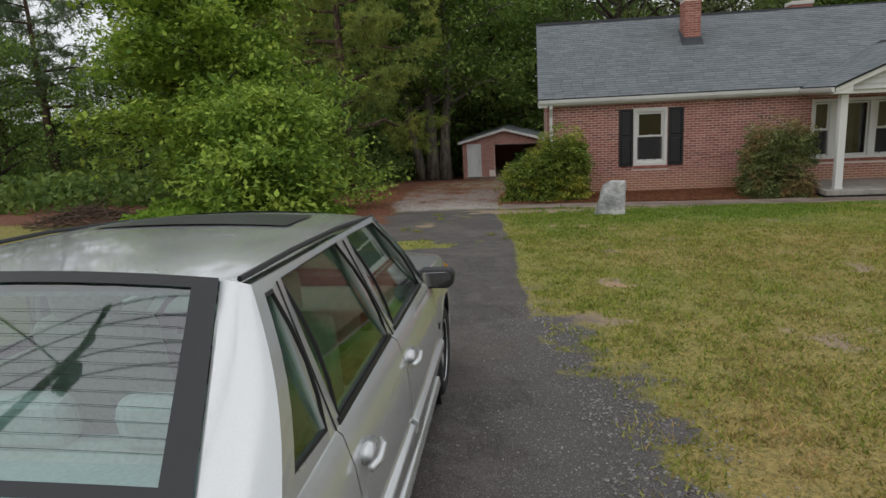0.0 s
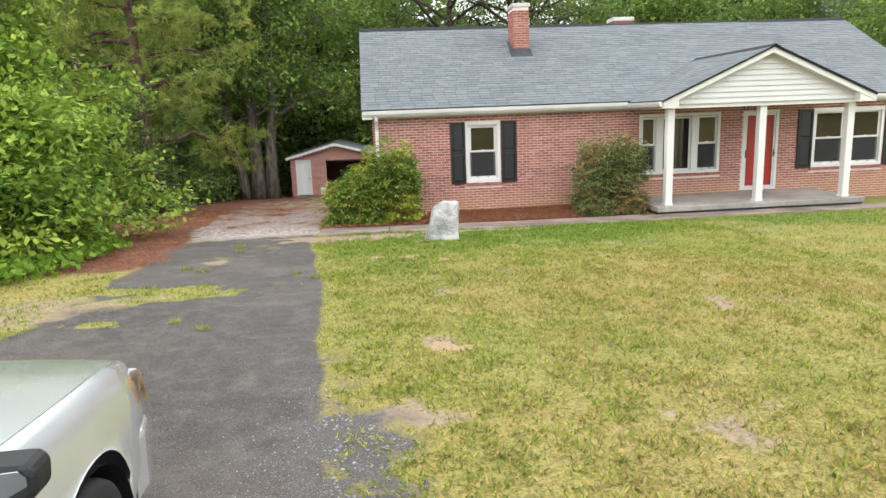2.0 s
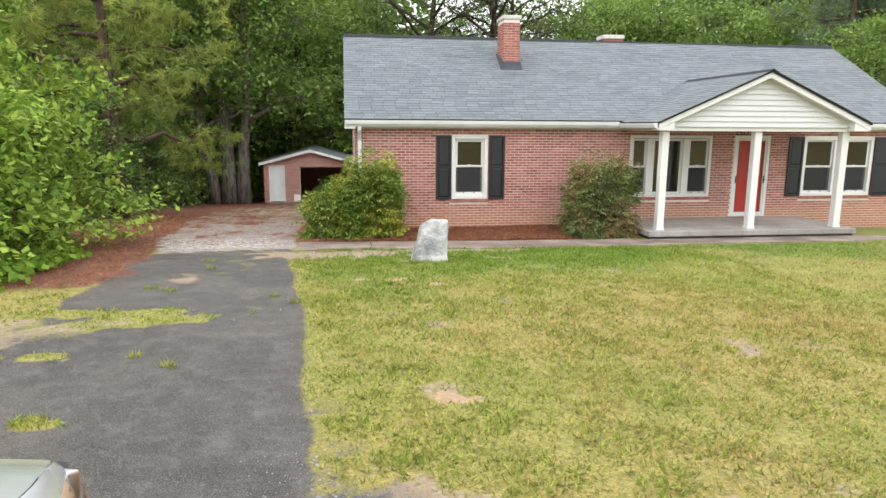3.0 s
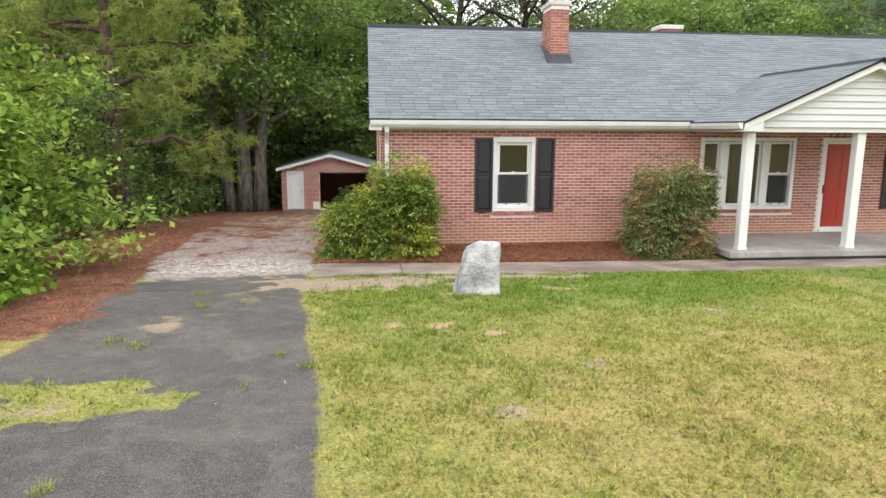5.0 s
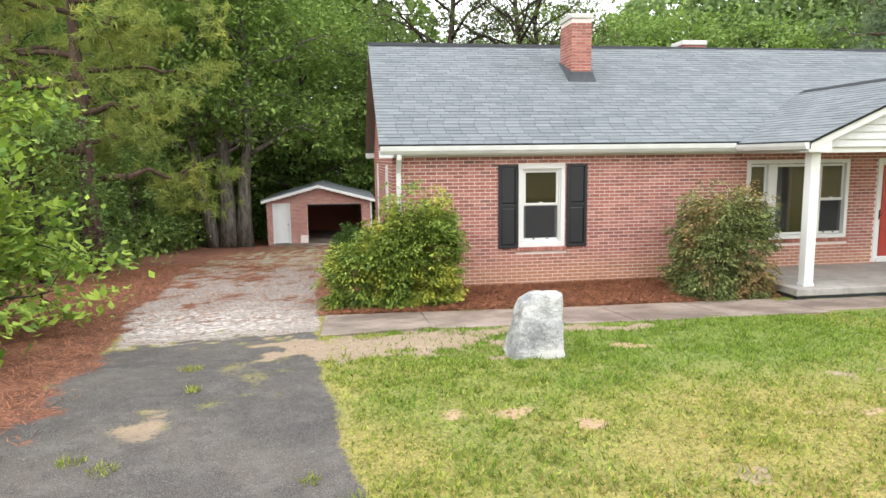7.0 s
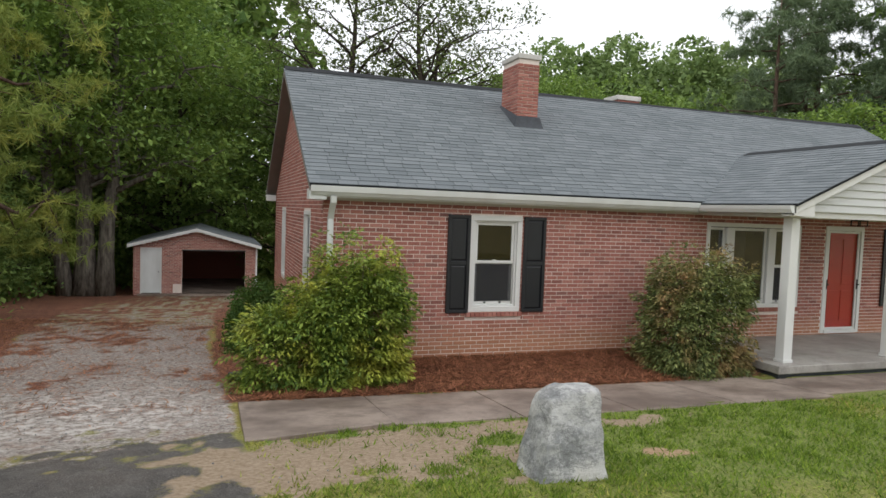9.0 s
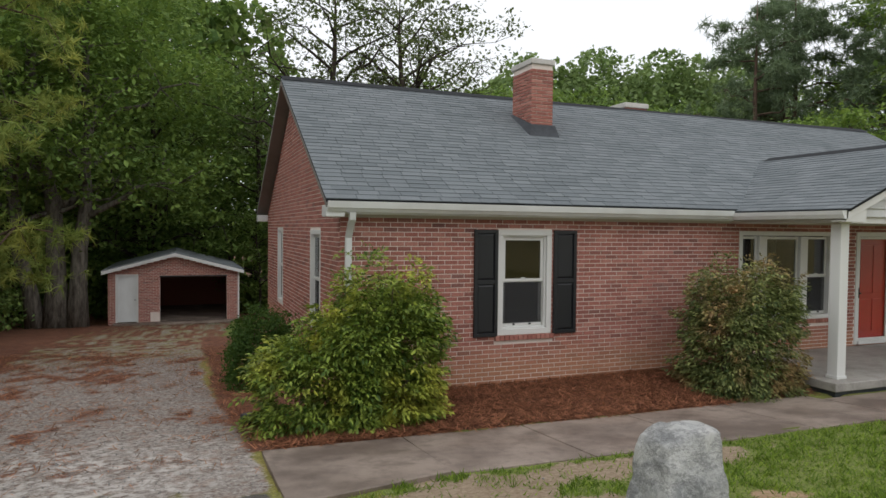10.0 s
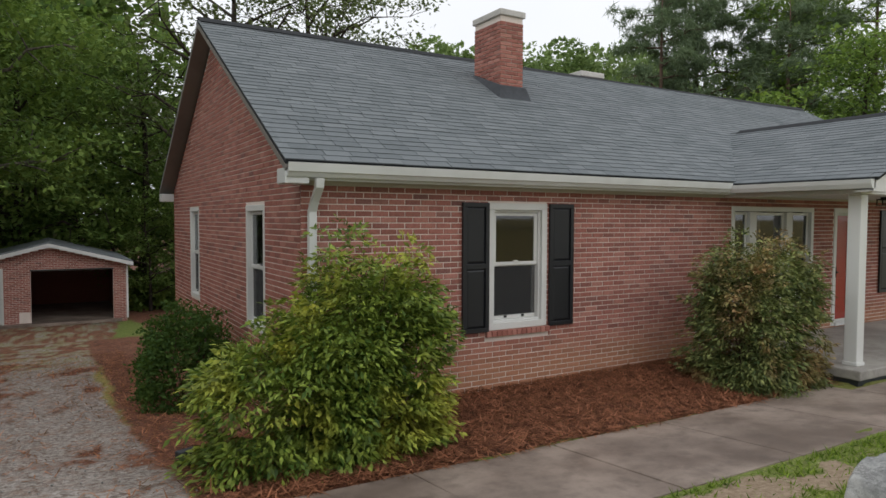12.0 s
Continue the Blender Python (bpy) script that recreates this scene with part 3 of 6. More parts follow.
# ---------------------------------------------------------------- walkway: cast slabs, the joints are gaps
def build_walkway():
    cuts = [0.12, 1.65, 3.15, 4.65, 6.15, 7.75, 9.4, 11.0, 12.6, 14.0]
    root = thing("walkway", (0, 0, 0), 0, "stained brown-grey concrete walkway of cast slabs", "walkway", kind="structure")
    for a, b in zip(cuts, cuts[1:]):
        y0, y1 = (12.45, 13.98) if a < 7 else (12.6, 13.66)
        if a < 1:
            y0 = 12.15
        z = [ground_z(np.float64(px), np.float64(py)) + 0.015 for px, py in ((a, y0), (b, y0), (b, y1), (a, y1))]
        g = 0.008
        v = [(a + g, y0, z[0] - 0.12), (b - g, y0 + (0.3 if a < 1 else 0), z[1] - 0.12), (b - g, y1, z[2] - 0.12), (a + g, y1, z[3] - 0.12)]
        v += [(x, y, zz + 0.12) for x, y, zz in v]
        part("paving_slab", (v, BOX_F), M["walkway"], root, bevel=0.008)


build_walkway()


# ---------------------------------------------------------------- house
HX0, HX1, HY0, HY1 = 1.39, 16.85, 16.0, 24.2
EAVE_Y, EAVE_Z, RIDGE_Y, RIDGE_Z = 15.70, 2.635, 20.1, 5.125
SLOPE = (RIDGE_Z - EAVE_Z) / (RIDGE_Y - EAVE_Y)
WALL_TOP, WALL_FOOT = 2.50, -0.5
house = thing("house", (0, 0, 0), 0, "one-storey red brick house with a grey shingle gable roof", "house", kind="structure")
COURSE, STRETCH = 0.0677, 0.2075
FRONT_HOLES = [(3.80, 4.73, 0.65, 2.25), (8.54, 10.83, 0.65, 2.27), (11.48, 12.51, 0.10, 2.28), (13.52, 15.62, 0.65, 2.25)]
SIDE_HOLES = [(17.35, 18.25, 0.60, 2.22), (21.5, 22.35, 0.60, 2.25)]


def free_spans(a, b, z0, z1, holes):
    """The stretches of a..b that no opening takes between two heights."""
    spans = [(a, b)]
    for h0, h1, g0, g1 in holes:
        if g0 < z1 - 0.01 and g1 > z0 + 0.01:
            spans = [s for p, q in spans for s in ((p, min(q, h0)), (max(p, h1), q)) if s[1] - s[0] > 0.02]
    return spans


def wall_core(a, b, z0, z1, holes):
    """Rectangles of a wall round its openings: (a, b, z0, z1)."""
    zs = sorted({z0, z1, *(z for h in holes for z in h[2:] if z0 < z < z1)})
    return [(p, q, lo, hi) for lo, hi in zip(zs, zs[1:]) for p, q in free_spans(a, b, lo, hi, holes)]


def brick_geo(w, h, proud=0.008):
    """A single brick, its face towards -y, standing proud of the joint with slightly eased edges."""
    e = 0.004
    v = [(0, 0.02, 0), (w, 0.02, 0), (w, 0.02, h), (0, 0.02, h), (0, -proud + e, 0), (w, -proud + e, 0), (w, -proud + e, h), (0, -proud + e, h),
         (e, -proud, e), (w - e, -proud, e), (w - e, -proud, h - e), (e, -proud, h - e)]
    f = [(8, 9, 10, 11)]
    for lo in (0, 4):
        for k in range(4):
            f.append((lo + k, lo + (k + 1) % 4, lo + 4 + (k + 1) % 4, lo + 4 + k))
    return v, f


def brick_field(a, b, z0, z1, holes, top=None):
    """Places of the bricks of a wall in running bond: (start, width, height of the foot)."""
    out = []
    rows = int((z1 - z0) / COURSE)
    for r in range(rows):
        lo = z0 + r * COURSE
        lim = (a, b) if top is None else top(lo + COURSE)
        if lim is None:
            continue
        for p, q in free_spans(max(a, lim[0]), min(b, lim[1]), lo, lo + COURSE, holes):
            s = math.floor((p - a) / STRETCH) - 1
            while True:
                u = a + s * STRETCH + (STRETCH / 2 if r % 2 else 0)
                if u >= q:
                    break
                c0, c1 = max(u, p), min(u + STRETCH, q)
                if c1 - c0 > 0.03:
                    out.append((c0, c1 - c0 - 0.0105, lo))
                s += 1
    return out


def lay_bricks(wall, places, near, seed, height=COURSE - 0.0105):
    """Near bricks as objects that share meshes, the rest as one mesh."""
    rnd = random.Random(seed)
    shared, geos = {}, []
    singles = 0
    for a, w, z in places:
        j = rnd.uniform(-0.002, 0.003)
        if singles < 300 and near(a, z):
            key = round(w, 2)
            if key not in shared:
                shared[key] = mesh_of("brick", *brick_geo(w, height), M["brick"])
            ob = child("brick", shared[key], wall)
            ob.location = (a, j, z)
            singles += 1
        else:
            v, f = brick_geo(w, height)
            geos.append(([(x + a, y + j, k + z) for x, y, k in v], f))
    tagged(part("brickwork", join(*geos), M["brick"], wall), kind="stuff")


def build_walls():
    front = part("wall", join(*[box(p, q, 0, 0.2, lo, hi) for p, q, lo, hi in wall_core(HX0, HX1, WALL_FOOT, WALL_TOP, FRONT_HOLES)]), M["mortar"], house, "red brick front wall")
    front.location = (0, HY0, 0)
    side = part("wall", join(*[box(p, q, 0, 0.2, lo, hi) for p, q, lo, hi in wall_core(-HY1, -HY0 - 0.2, -0.9, WALL_TOP, [(-b, -a, c, d) for a, b, c, d in SIDE_HOLES])],
                             prism([(-HY1, WALL_TOP), (-HY0, WALL_TOP), (-RIDGE_Y, RIDGE_Z - 0.14)], 1, 0, 0.2)), M["mortar"], house, "red brick gable wall")
    side.location, side.rotation_euler = (HX0, 0, 0), (0, 0, radians(-90))
    part("wall", join(box(HX1 - 0.2, HX1, HY0 + 0.2, HY1, -0.9, WALL_TOP), prism([(HY0, WALL_TOP), (HY1, WALL_TOP), (RIDGE_Y, RIDGE_Z - 0.14)], 0, HX1 - 0.2, HX1)), M["mortar"], house, "red brick gable wall")
    part("wall", box(HX0 + 0.2, HX1 - 0.2, HY1 - 0.2, HY1, -0.9, WALL_TOP), M["mortar"], house, "red brick back wall")
    # room surfaces carry their shade as a near-black colour
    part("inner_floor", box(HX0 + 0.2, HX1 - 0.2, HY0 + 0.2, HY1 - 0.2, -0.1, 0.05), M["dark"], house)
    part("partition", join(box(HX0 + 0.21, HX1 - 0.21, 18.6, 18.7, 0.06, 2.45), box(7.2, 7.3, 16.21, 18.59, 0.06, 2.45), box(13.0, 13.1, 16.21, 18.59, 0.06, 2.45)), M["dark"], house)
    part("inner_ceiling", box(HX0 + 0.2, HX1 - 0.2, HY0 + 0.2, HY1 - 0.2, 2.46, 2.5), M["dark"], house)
    sills = [(3.76, 4.77, 0.568, 0.649), (8.5, 10.87, 0.568, 0.649), (13.48, 15.66, 0.568, 0.649)]
    places = brick_field(HX0, HX1, WALL_FOOT, WALL_TOP, FRONT_HOLES + sills)
    near = lambda x, z: 4.79 < x < 6.3 and 0.0 < z < 2.3 or 3.45 < x < 4.8 and 0.1 < z < 0.57
    lay_bricks(front, places, near, 1)
    for k, (a, b, lo, hi) in enumerate(sills):
        sill = part("brick_sill", box(a, b, 0.0, 0.1, lo, hi - 0.006), M["mortar"], front, "sloping row of header bricks")
        n = round((b - a) / 0.0755)
        me = mesh_of("brick", *brick_geo((b - a) / n - 0.009, hi - lo - 0.008, 0.05), M["brick"])
        if k == 0:
            for i in range(n):
                child("brick", me, sill).location = (a + i * (b - a) / n, 0, lo + 0.004)
        else:
            geo = brick_geo((b - a) / n - 0.009, hi - lo - 0.008, 0.05)
            part("brickwork", join(*[([(x + a + i * (b - a) / n, y, z + lo + 0.004) for x, y, z in geo[0]], geo[1]) for i in range(n)]), M["brick"], sill)

    def gable(z):
        if z < WALL_TOP:
            return (-HY1, -HY0)
        half = (RIDGE_Z - 0.16 - z) / SLOPE
        return (-RIDGE_Y - half, -RIDGE_Y + half) if half > 0.1 else None

    places = brick_field(-HY1, -HY0, -0.85, RIDGE_Z - 0.15, [(-b, -a, c, d) for a, b, c, d in SIDE_HOLES], gable)
    lay_bricks(side, places, lambda x, z: x > -17.0 and 1.0 < z < 2.5, 2)


def sash_window(parent, x0, x1, z0, z1, y, rail=0.5):
    """A double-hung unit: two sashes one behind the other, each with its pane."""
    zm = z0 + (z1 - z0) * rail
    for k, (lo, hi, dy) in enumerate(((zm - 0.02, z1, 0.0), (z0, zm + 0.02, 0.03))):
        t = 0.045 if k == 0 else 0.055
        f = join(box(x0, x1, y + dy, y + dy + 0.03, hi - t, hi), box(x0, x1, y + dy, y + dy + 0.03, lo, lo + t),
                 box(x0, x0 + t, y + dy, y + dy + 0.03, lo + t, hi - t), box(x1 - t, x1, y + dy, y + dy + 0.03, lo + t, hi - t))
        sash = part("sash", f, M["white"], parent, bevel=0.004)
        pane = part("pane", box(x0 + t - 0.005, x1 - t + 0.005, y + dy + 0.012, y + dy + 0.018, lo + t - 0.005, hi - t + 0.005), M["pane"], sash)
        pane.visible_shadow = False
        if k == 1:
            part("insect_screen", box(x0 + 0.012, x1 - 0.012, y + dy - 0.008, y + dy - 0.006, lo + 0.05, hi - t), M["screen"], sash, "fine grey insect screen").visible_shadow = False
            for s in (0.3, 0.7):
                xm = x0 + (x1 - x0) * s
                part("lift", box(xm - 0.015, xm + 0.015, y + dy - 0.022, y + dy, lo + 0.02, lo + 0.045), M["metal"], sash)
        else:
            part("lock", box((x0 + x1) / 2 - 0.03, (x0 + x1) / 2 + 0.03, y + dy - 0.015, y + dy + 0.01, lo + t, lo + t + 0.018), M["white"], sash)


def frame_geo(x0, x1, z0, z1, y0, y1, t):
    return join(box(x0, x1, y0, y1, z1 - t, z1), box(x0, x1, y0, y1, z0, z0 + t), box(x0, x0 + t, y0, y1, z0 + t, z1 - t), box(x1 - t, x1, y0, y1, z0 + t, z1 - t))


def shutter(x0, x1, z0, z1):
    ob = thing("shutter", (x0, HY0 - 0.012, z0), 0, "black panelled window shutter on the brick wall", "shutter", "window shutters")
    w, h, t = x1 - x0, z1 - z0, 0.055
    part("stile_frame", join(frame_geo(0, w, 0, h, -0.035, 0.0, t), box(t, w - t, -0.035, 0.0, h * 0.49, h * 0.49 + 0.07)), M["black"], ob, bevel=0.004)
    for lo, hi in ((t, h * 0.49), (h * 0.49 + 0.07, h - t)):
        m = 0.03
        v = [(t, -0.012, lo), (w - t, -0.012, lo), (w - t, -0.012, hi), (t, -0.012, hi), (t + m, -0.026, lo + m), (w - t - m, -0.026, lo + m), (w - t - m, -0.026, hi - m), (t + m, -0.026, hi - m)]
        part("panel", (v, [(4, 5, 6, 7), (0, 1, 5, 4), (1, 2, 6, 5), (2, 3, 7, 6), (3, 0, 4, 7)]), M["black"], ob)
    return ob


def build_windows():
    y = HY0 + 0.05
    one = thing("window_1", (0, 0, 0), 0, "white double-hung sash window between black shutters", "window", kind="structure")
    part("window_frame", join(frame_geo(3.80, 4.73, 0.65, 2.25, HY0 - 0.012, HY0 + 0.14, 0.085), frame_geo(3.885, 4.645, 0.735, 2.165, y - 0.02, y + 0.1, 0.03)), M["white"], one, bevel=0.004)
    sash_window(one, 3.915, 4.615, 0.765, 2.135, y + 0.01, 0.52)
    for a, b in ((3.40, 3.79), (4.755, 5.165)):
        shutter(a, b, 0.64, 2.25)
    two = thing("window_2", (0, 0, 0), 0, "white picture window flanked by two narrow sashes", "window", kind="structure")
    part("window_frame", join(frame_geo(8.54, 10.83, 0.65, 2.27, HY0 - 0.012, HY0 + 0.14, 0.075), box(9.01, 9.19, HY0 - 0.006, HY0 + 0.13, 0.725, 2.185), box(10.02, 10.2, HY0 - 0.006, HY0 + 0.13, 0.725, 2.185)), M["white"], two, bevel=0.004)
    sash_window(two, 8.62, 9.005, 0.73, 2.18, y, 0.5)
    sash_window(two, 10.205, 10.75, 0.73, 2.18, y, 0.5)
    part("sash", frame_geo(9.195, 10.015, 0.73, 2.18, y, y + 0.04, 0.05), M["white"], two, bevel=0.004)
    part("pane", box(9.24, 9.97, y + 0.015, y + 0.021, 0.775, 2.135), M["pane"], two).visible_shadow = False
    wave = [(9.5 + 0.28 * k / 40, HY0 + 0.34 + 0.018 * math.sin(k * 0.95)) for k in range(41)]
    v = [(px, py, z) for z in (0.3, 2.25) for px, py in wave]
    part("curtain", (v, [(k, k + 1, 42 + k, 41 + k) for k in range(40)]), M["curtain"], two, "pale hanging curtain behind the pane", True)
    three = thing("window_3", (0, 0, 0), 0, "white twin double-hung windows beside the porch post", "window", kind="structure")
    part("window_frame", join(frame_geo(13.52, 15.62, 0.65, 2.25, HY0 - 0.012, HY0 + 0.14, 0.085), box(14.44, 14.7, HY0 - 0.006, HY0 + 0.13, 0.735, 2.165)), M["white"], three, bevel=0.004)
    sash_window(three, 13.61, 14.435, 0.735, 2.165, y, 0.5)
    sash_window(three, 14.705, 15.53, 0.735, 2.165, y, 0.5)
    for a, b in ((13.06, 13.5), (15.64, 16.22)):
        shutter(a, b, 0.64, 2.25)
    for k, (a, b, lo, hi) in enumerate(SIDE_HOLES):
        w = thing(("window_4", "window_5")[k], (HX0, 0, 0), -90, "white double-hung window in the brick gable wall", "window", kind="structure")
        part("window_frame", frame_geo(-b, -a, lo, hi, -0.012, 0.14, 0.075), M["white"], w, bevel=0.004)
        sash_window(w, -b + 0.08, -a - 0.08, lo + 0.08, hi - 0.08, 0.04)


def build_door():
    d = thing("door_1", (0, 0, 0), 0, "red front door behind a white-framed storm door", "door", kind="structure")
    part("door_frame", join(box(11.48, 11.56, HY0 - 0.015, HY0 + 0.15, 0.10, 2.28), box(12.43, 12.51, HY0 - 0.015, HY0 + 0.15, 0.10, 2.28), box(11.56, 12.43, HY0 - 0.015, HY0 + 0.15, 2.19, 2.28)), M["white"], d, bevel=0.004)
    part("threshold", box(11.56, 12.43, HY0 - 0.04, HY0 + 0.15, 0.10, 0.165), M["white"], d, bevel=0.005)
    part("storm_frame", frame_geo(11.565, 12.425, 0.17, 2.185, HY0 + 0.005, HY0 + 0.035, 0.045), M["white"], d, bevel=0.004)
    part("storm_pane", box(11.605, 12.385, HY0 + 0.016, HY0 + 0.021, 0.21, 2.145), M["storm"], d, "clear storm door pane").visible_shadow = False
    leaf = part("door_leaf", box(11.565, 12.425, HY0 + 0.055, HY0 + 0.10, 0.165, 2.185), M["red"], d, "red painted door")
    for x in (11.585, 12.405):
        part("door_handle", join(box(x - 0.012, x + 0.012, HY0 - 0.012, HY0 + 0.004, 1.0, 1.2), box(x - 0.02, x + 0.02, HY0 - 0.045, HY0 - 0.012, 1.08, 1.11)), M["metal"], d, bevel=0.003)
    part("raised_panel", join(*[box(11.67 + 0.36 * i, 11.96 + 0.36 * i, HY0 + 0.043, HY0 + 0.055, lo, hi) for i in (0, 1) for lo, hi in ((0.35, 0.97), (1.09, 2.02))]), M["red"], leaf, bevel=0.012)


def tab_geo(w, run, thick=0.011):
    """A shingle tab lying in the xy plane, its butt at y = 0."""
    return [(0, 0, thick), (w, 0, thick), (w, run, 0.002), (0, run, 0.002), (0, 0, 0), (w, 0, 0)], [(0, 1, 2, 3), (4, 5, 1, 0), (4, 0, 3), (1, 5, 2)]


def shingle_roof(deck, u0, u1, run, limits=None, single=None, seed=5):
    """Courses of tabs on a slope: u along the eave, v up the slope."""
    rnd = random.Random(seed)
    expo, width = 0.135, 0.305
    geos, shared, n = [], None, 0
    for r in range(int(run / expo)):
        v = r * expo
        a, b = limits(v) if limits else (u0, u1)
        u = u0 - width * rnd.uniform(0.1, 0.9)
        while u < b:
            c0, c1 = max(u, a), min(u + width, b)
            if c1 - c0 > 0.02:
                lift, full = rnd.uniform(0, 0.004), c1 - c0 > width - 0.001
                if single and full and n < 300 and single(u, v):
                    if shared is None:
                        shared = mesh_of("shingle", *tab_geo(width - 0.008, expo + 0.02), M["shingle"])
                    child("shingle", shared, deck).location = (u, v + rnd.uniform(-0.004, 0.004), lift)
                    n += 1
                else:
                    g = tab_geo(c1 - c0 - (0.008 if full else 0), min(expo + 0.02, run - v))
                    dv = rnd.uniform(-0.004, 0.004)
                    geos.append(([(x + c0, y + v + dv, z + lift) for x, y, z in g[0]], g[1]))
            u += width
    tagged(part("shingles", join(*geos), M["shingle"], deck), kind="stuff")


def build_roof():
    x0, x1 = 1.14, 17.1
    run = math.hypot(RIDGE_Y - EAVE_Y, RIDGE_Z - EAVE_Z)
    ang = math.atan2(RIDGE_Z - EAVE_Z, RIDGE_Y - EAVE_Y)
    deck = part("roof", box(x0, x1, 0, run, -0.05, 0.0), M["ridge"], house, "grey asphalt shingle roof slope")
    deck.location, deck.rotation_euler = (0, EAVE_Y, EAVE_Z), (ang, 0, 0)
    shingle_roof(deck, x0 - 0.01, x1 + 0.01, run, None, lambda u, v: 1.4 < u < 6.2 and 0.1 < v < 2.8, 5)
    back = part("roof", box(x0, x1, 0, run, -0.05, 0.0), M["shingle"], house)
    back.location, back.rotation_euler = (x0 + x1, 2 * RIDGE_Y - EAVE_Y, EAVE_Z), (ang, 0, radians(180))
    sag = [(x0 + (x1 - x0) * k / 30, RIDGE_Y, RIDGE_Z + 0.018 - 0.05 * math.sin(math.pi * k / 30) * (k / 30)) for k in range(31)]
    v = [(p[0], p[1] + dy, p[2] + dz) for p in sag for dy, dz in ((-0.15, -0.07), (0, 0.03), (0.15, -0.07))]
    part("ridge_cap", (v, [(3 * k + i, 3 * k + 3 + i, 3 * k + 4 + i, 3 * k + 1 + i) for k in range(30) for i in (0, 1)]), M["ridge"], house, "dark ridge cap shingles")
    rise = lambda yy: EAVE_Z + SLOPE * (yy - EAVE_Y)
    for a, b in ((x0 - 0.005, HX0), (HX1, x1 + 0.005)):
        e0, e1 = 15.72, 2 * RIDGE_Y - 15.72
        poly = [(e0, rise(e0) - 0.055), (RIDGE_Y, RIDGE_Z - 0.055), (e1, rise(e0) - 0.055), (e1, rise(e0) - 0.12), (RIDGE_Y, RIDGE_Z - 0.125), (e0, rise(e0) - 0.12)]
        face = a if a < 5 else b - 0.03
        part("rake_board", prism(poly, 0, face, face + 0.03), M["rake"], house, "weathered painted rake board")
        soff = [(e0, rise(e0) - 0.09), (RIDGE_Y, RIDGE_Z - 0.095), (e1, rise(e0) - 0.09), (e1, rise(e0) - 0.115), (RIDGE_Y, RIDGE_Z - 0.12), (e0, rise(e0) - 0.115)]
        part("rake_soffit", prism(soff, 0, min(a + 0.03, b - 0.24) if a < 5 else a, b if a < 5 else b - 0.03), M["rake"], house)
        for ya, yb in ((15.72, 16.0), (2 * RIDGE_Y - 16.0, 2 * RIDGE_Y - 15.72)):
            part("eave_return", box(a, b, ya, yb, 2.40, 2.56), M["gutter"], house, bevel=0.01)
    part("fascia", box(x0 + 0.01, x1 - 0.01, 15.765, 15.79, 2.44, 2.605), M["gutter"], house, "white eave fascia")
    # soffit and frieze take the colour with the eave's shade in it
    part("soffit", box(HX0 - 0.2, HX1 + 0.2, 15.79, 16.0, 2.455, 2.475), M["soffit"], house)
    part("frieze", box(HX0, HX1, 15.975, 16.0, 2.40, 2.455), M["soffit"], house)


def gutter_run(x0, x1, name="gutter"):
    """A K-shaped eave gutter along x with its lip and a fold line."""
    prof = [(15.765, 2.61), (15.765, 2.47), (15.70, 2.47), (15.672, 2.515), (15.655, 2.52), (15.645, 2.575), (15.64, 2.61), (15.652, 2.61), (15.66, 2.58), (15.685, 2.53), (15.71, 2.485), (15.752, 2.485), (15.752, 2.61)]
    return part(name, prism(prof, 0, x0, x1), M["gutter"], house, "white aluminium eave gutter")


def downspout(x, parent):
    pts = [(x, 15.70, 2.46), (x, 15.72, 2.36), (x, 15.86, 2.22), (x, 15.93, 2.12), (x, 15.945, 1.2), (x, 15.945, 0.05)]
    v, f = [], []
    for px, py, pz in pts:
        v += [(px - 0.045, py - 0.033, pz), (px + 0.045, py - 0.033, pz), (px + 0.045, py + 0.033, pz), (px - 0.045, py + 0.033, pz)]
    for i in range(len(pts) - 1):
        f += [(4 * i + k, 4 * i + (k + 1) % 4, 4 * i + 4 + (k + 1) % 4, 4 * i + 4 + k) for k in range(4)]
    part("downspout", (v, f), M["gutter"], parent, "white rectangular downspout", bevel=0.008)


def build_chimneys():
    c = thing("chimney", (5.61, 18.3, 4.0), 0, "red brick chimney with a white cap and lead flashing", "chimney")
    w, d, h = 0.46, 0.78, 1.50
    part("core", box(0.006, w - 0.006, 0.006, d - 0.006, -0.2, h - 0.06), M["mortar"], c)
    rows = int((h - 0.1) / COURSE)
    stack = join(*[moved(brick_geo(length, COURSE - 0.01, 0.006), m) for r in range(rows) for m, length in chimney_rows(w, d, r)])
    tagged(part("brickwork", stack, M["brick"], c), kind="stuff")
    part("cap", box(-0.035, w + 0.035, -0.035, d + 0.035, h - 0.06, h + 0.045), M["cap"], c, "whitewashed concrete cap", bevel=0.015)
    skirt = [(-0.03, -0.06, 0.30), (w + 0.03, -0.06, 0.30), (w + 0.03, d, 0.62), (-0.03, d, 0.62), (-0.14, -0.17, -0.06), (w + 0.12, -0.17, -0.06), (w + 0.1, d, 0.44), (-0.14, d, 0.44)]
    part("flashing", ([(x, y, z - 0.03) for x, y, z in skirt], [(0, 1, 5, 4), (1, 2, 6, 5), (3, 0, 4, 7), (2, 3, 7, 6), (0, 3, 2, 1)]), M["flash"], c, "dark lead flashing")
    b = thing("chimney", (9.4, 20.5, 4.75), 0, "low red brick chimney behind the ridge, white cap", "chimney")
    part("stack", box(0.03, 0.67, 0.03, 0.63, -0.3, 0.52), M["brick"], b)
    part("cap", box(0, 0.7, 0, 0.66, 0.52, 0.64), M["cap"], b, "whitewashed cap", bevel=0.015)


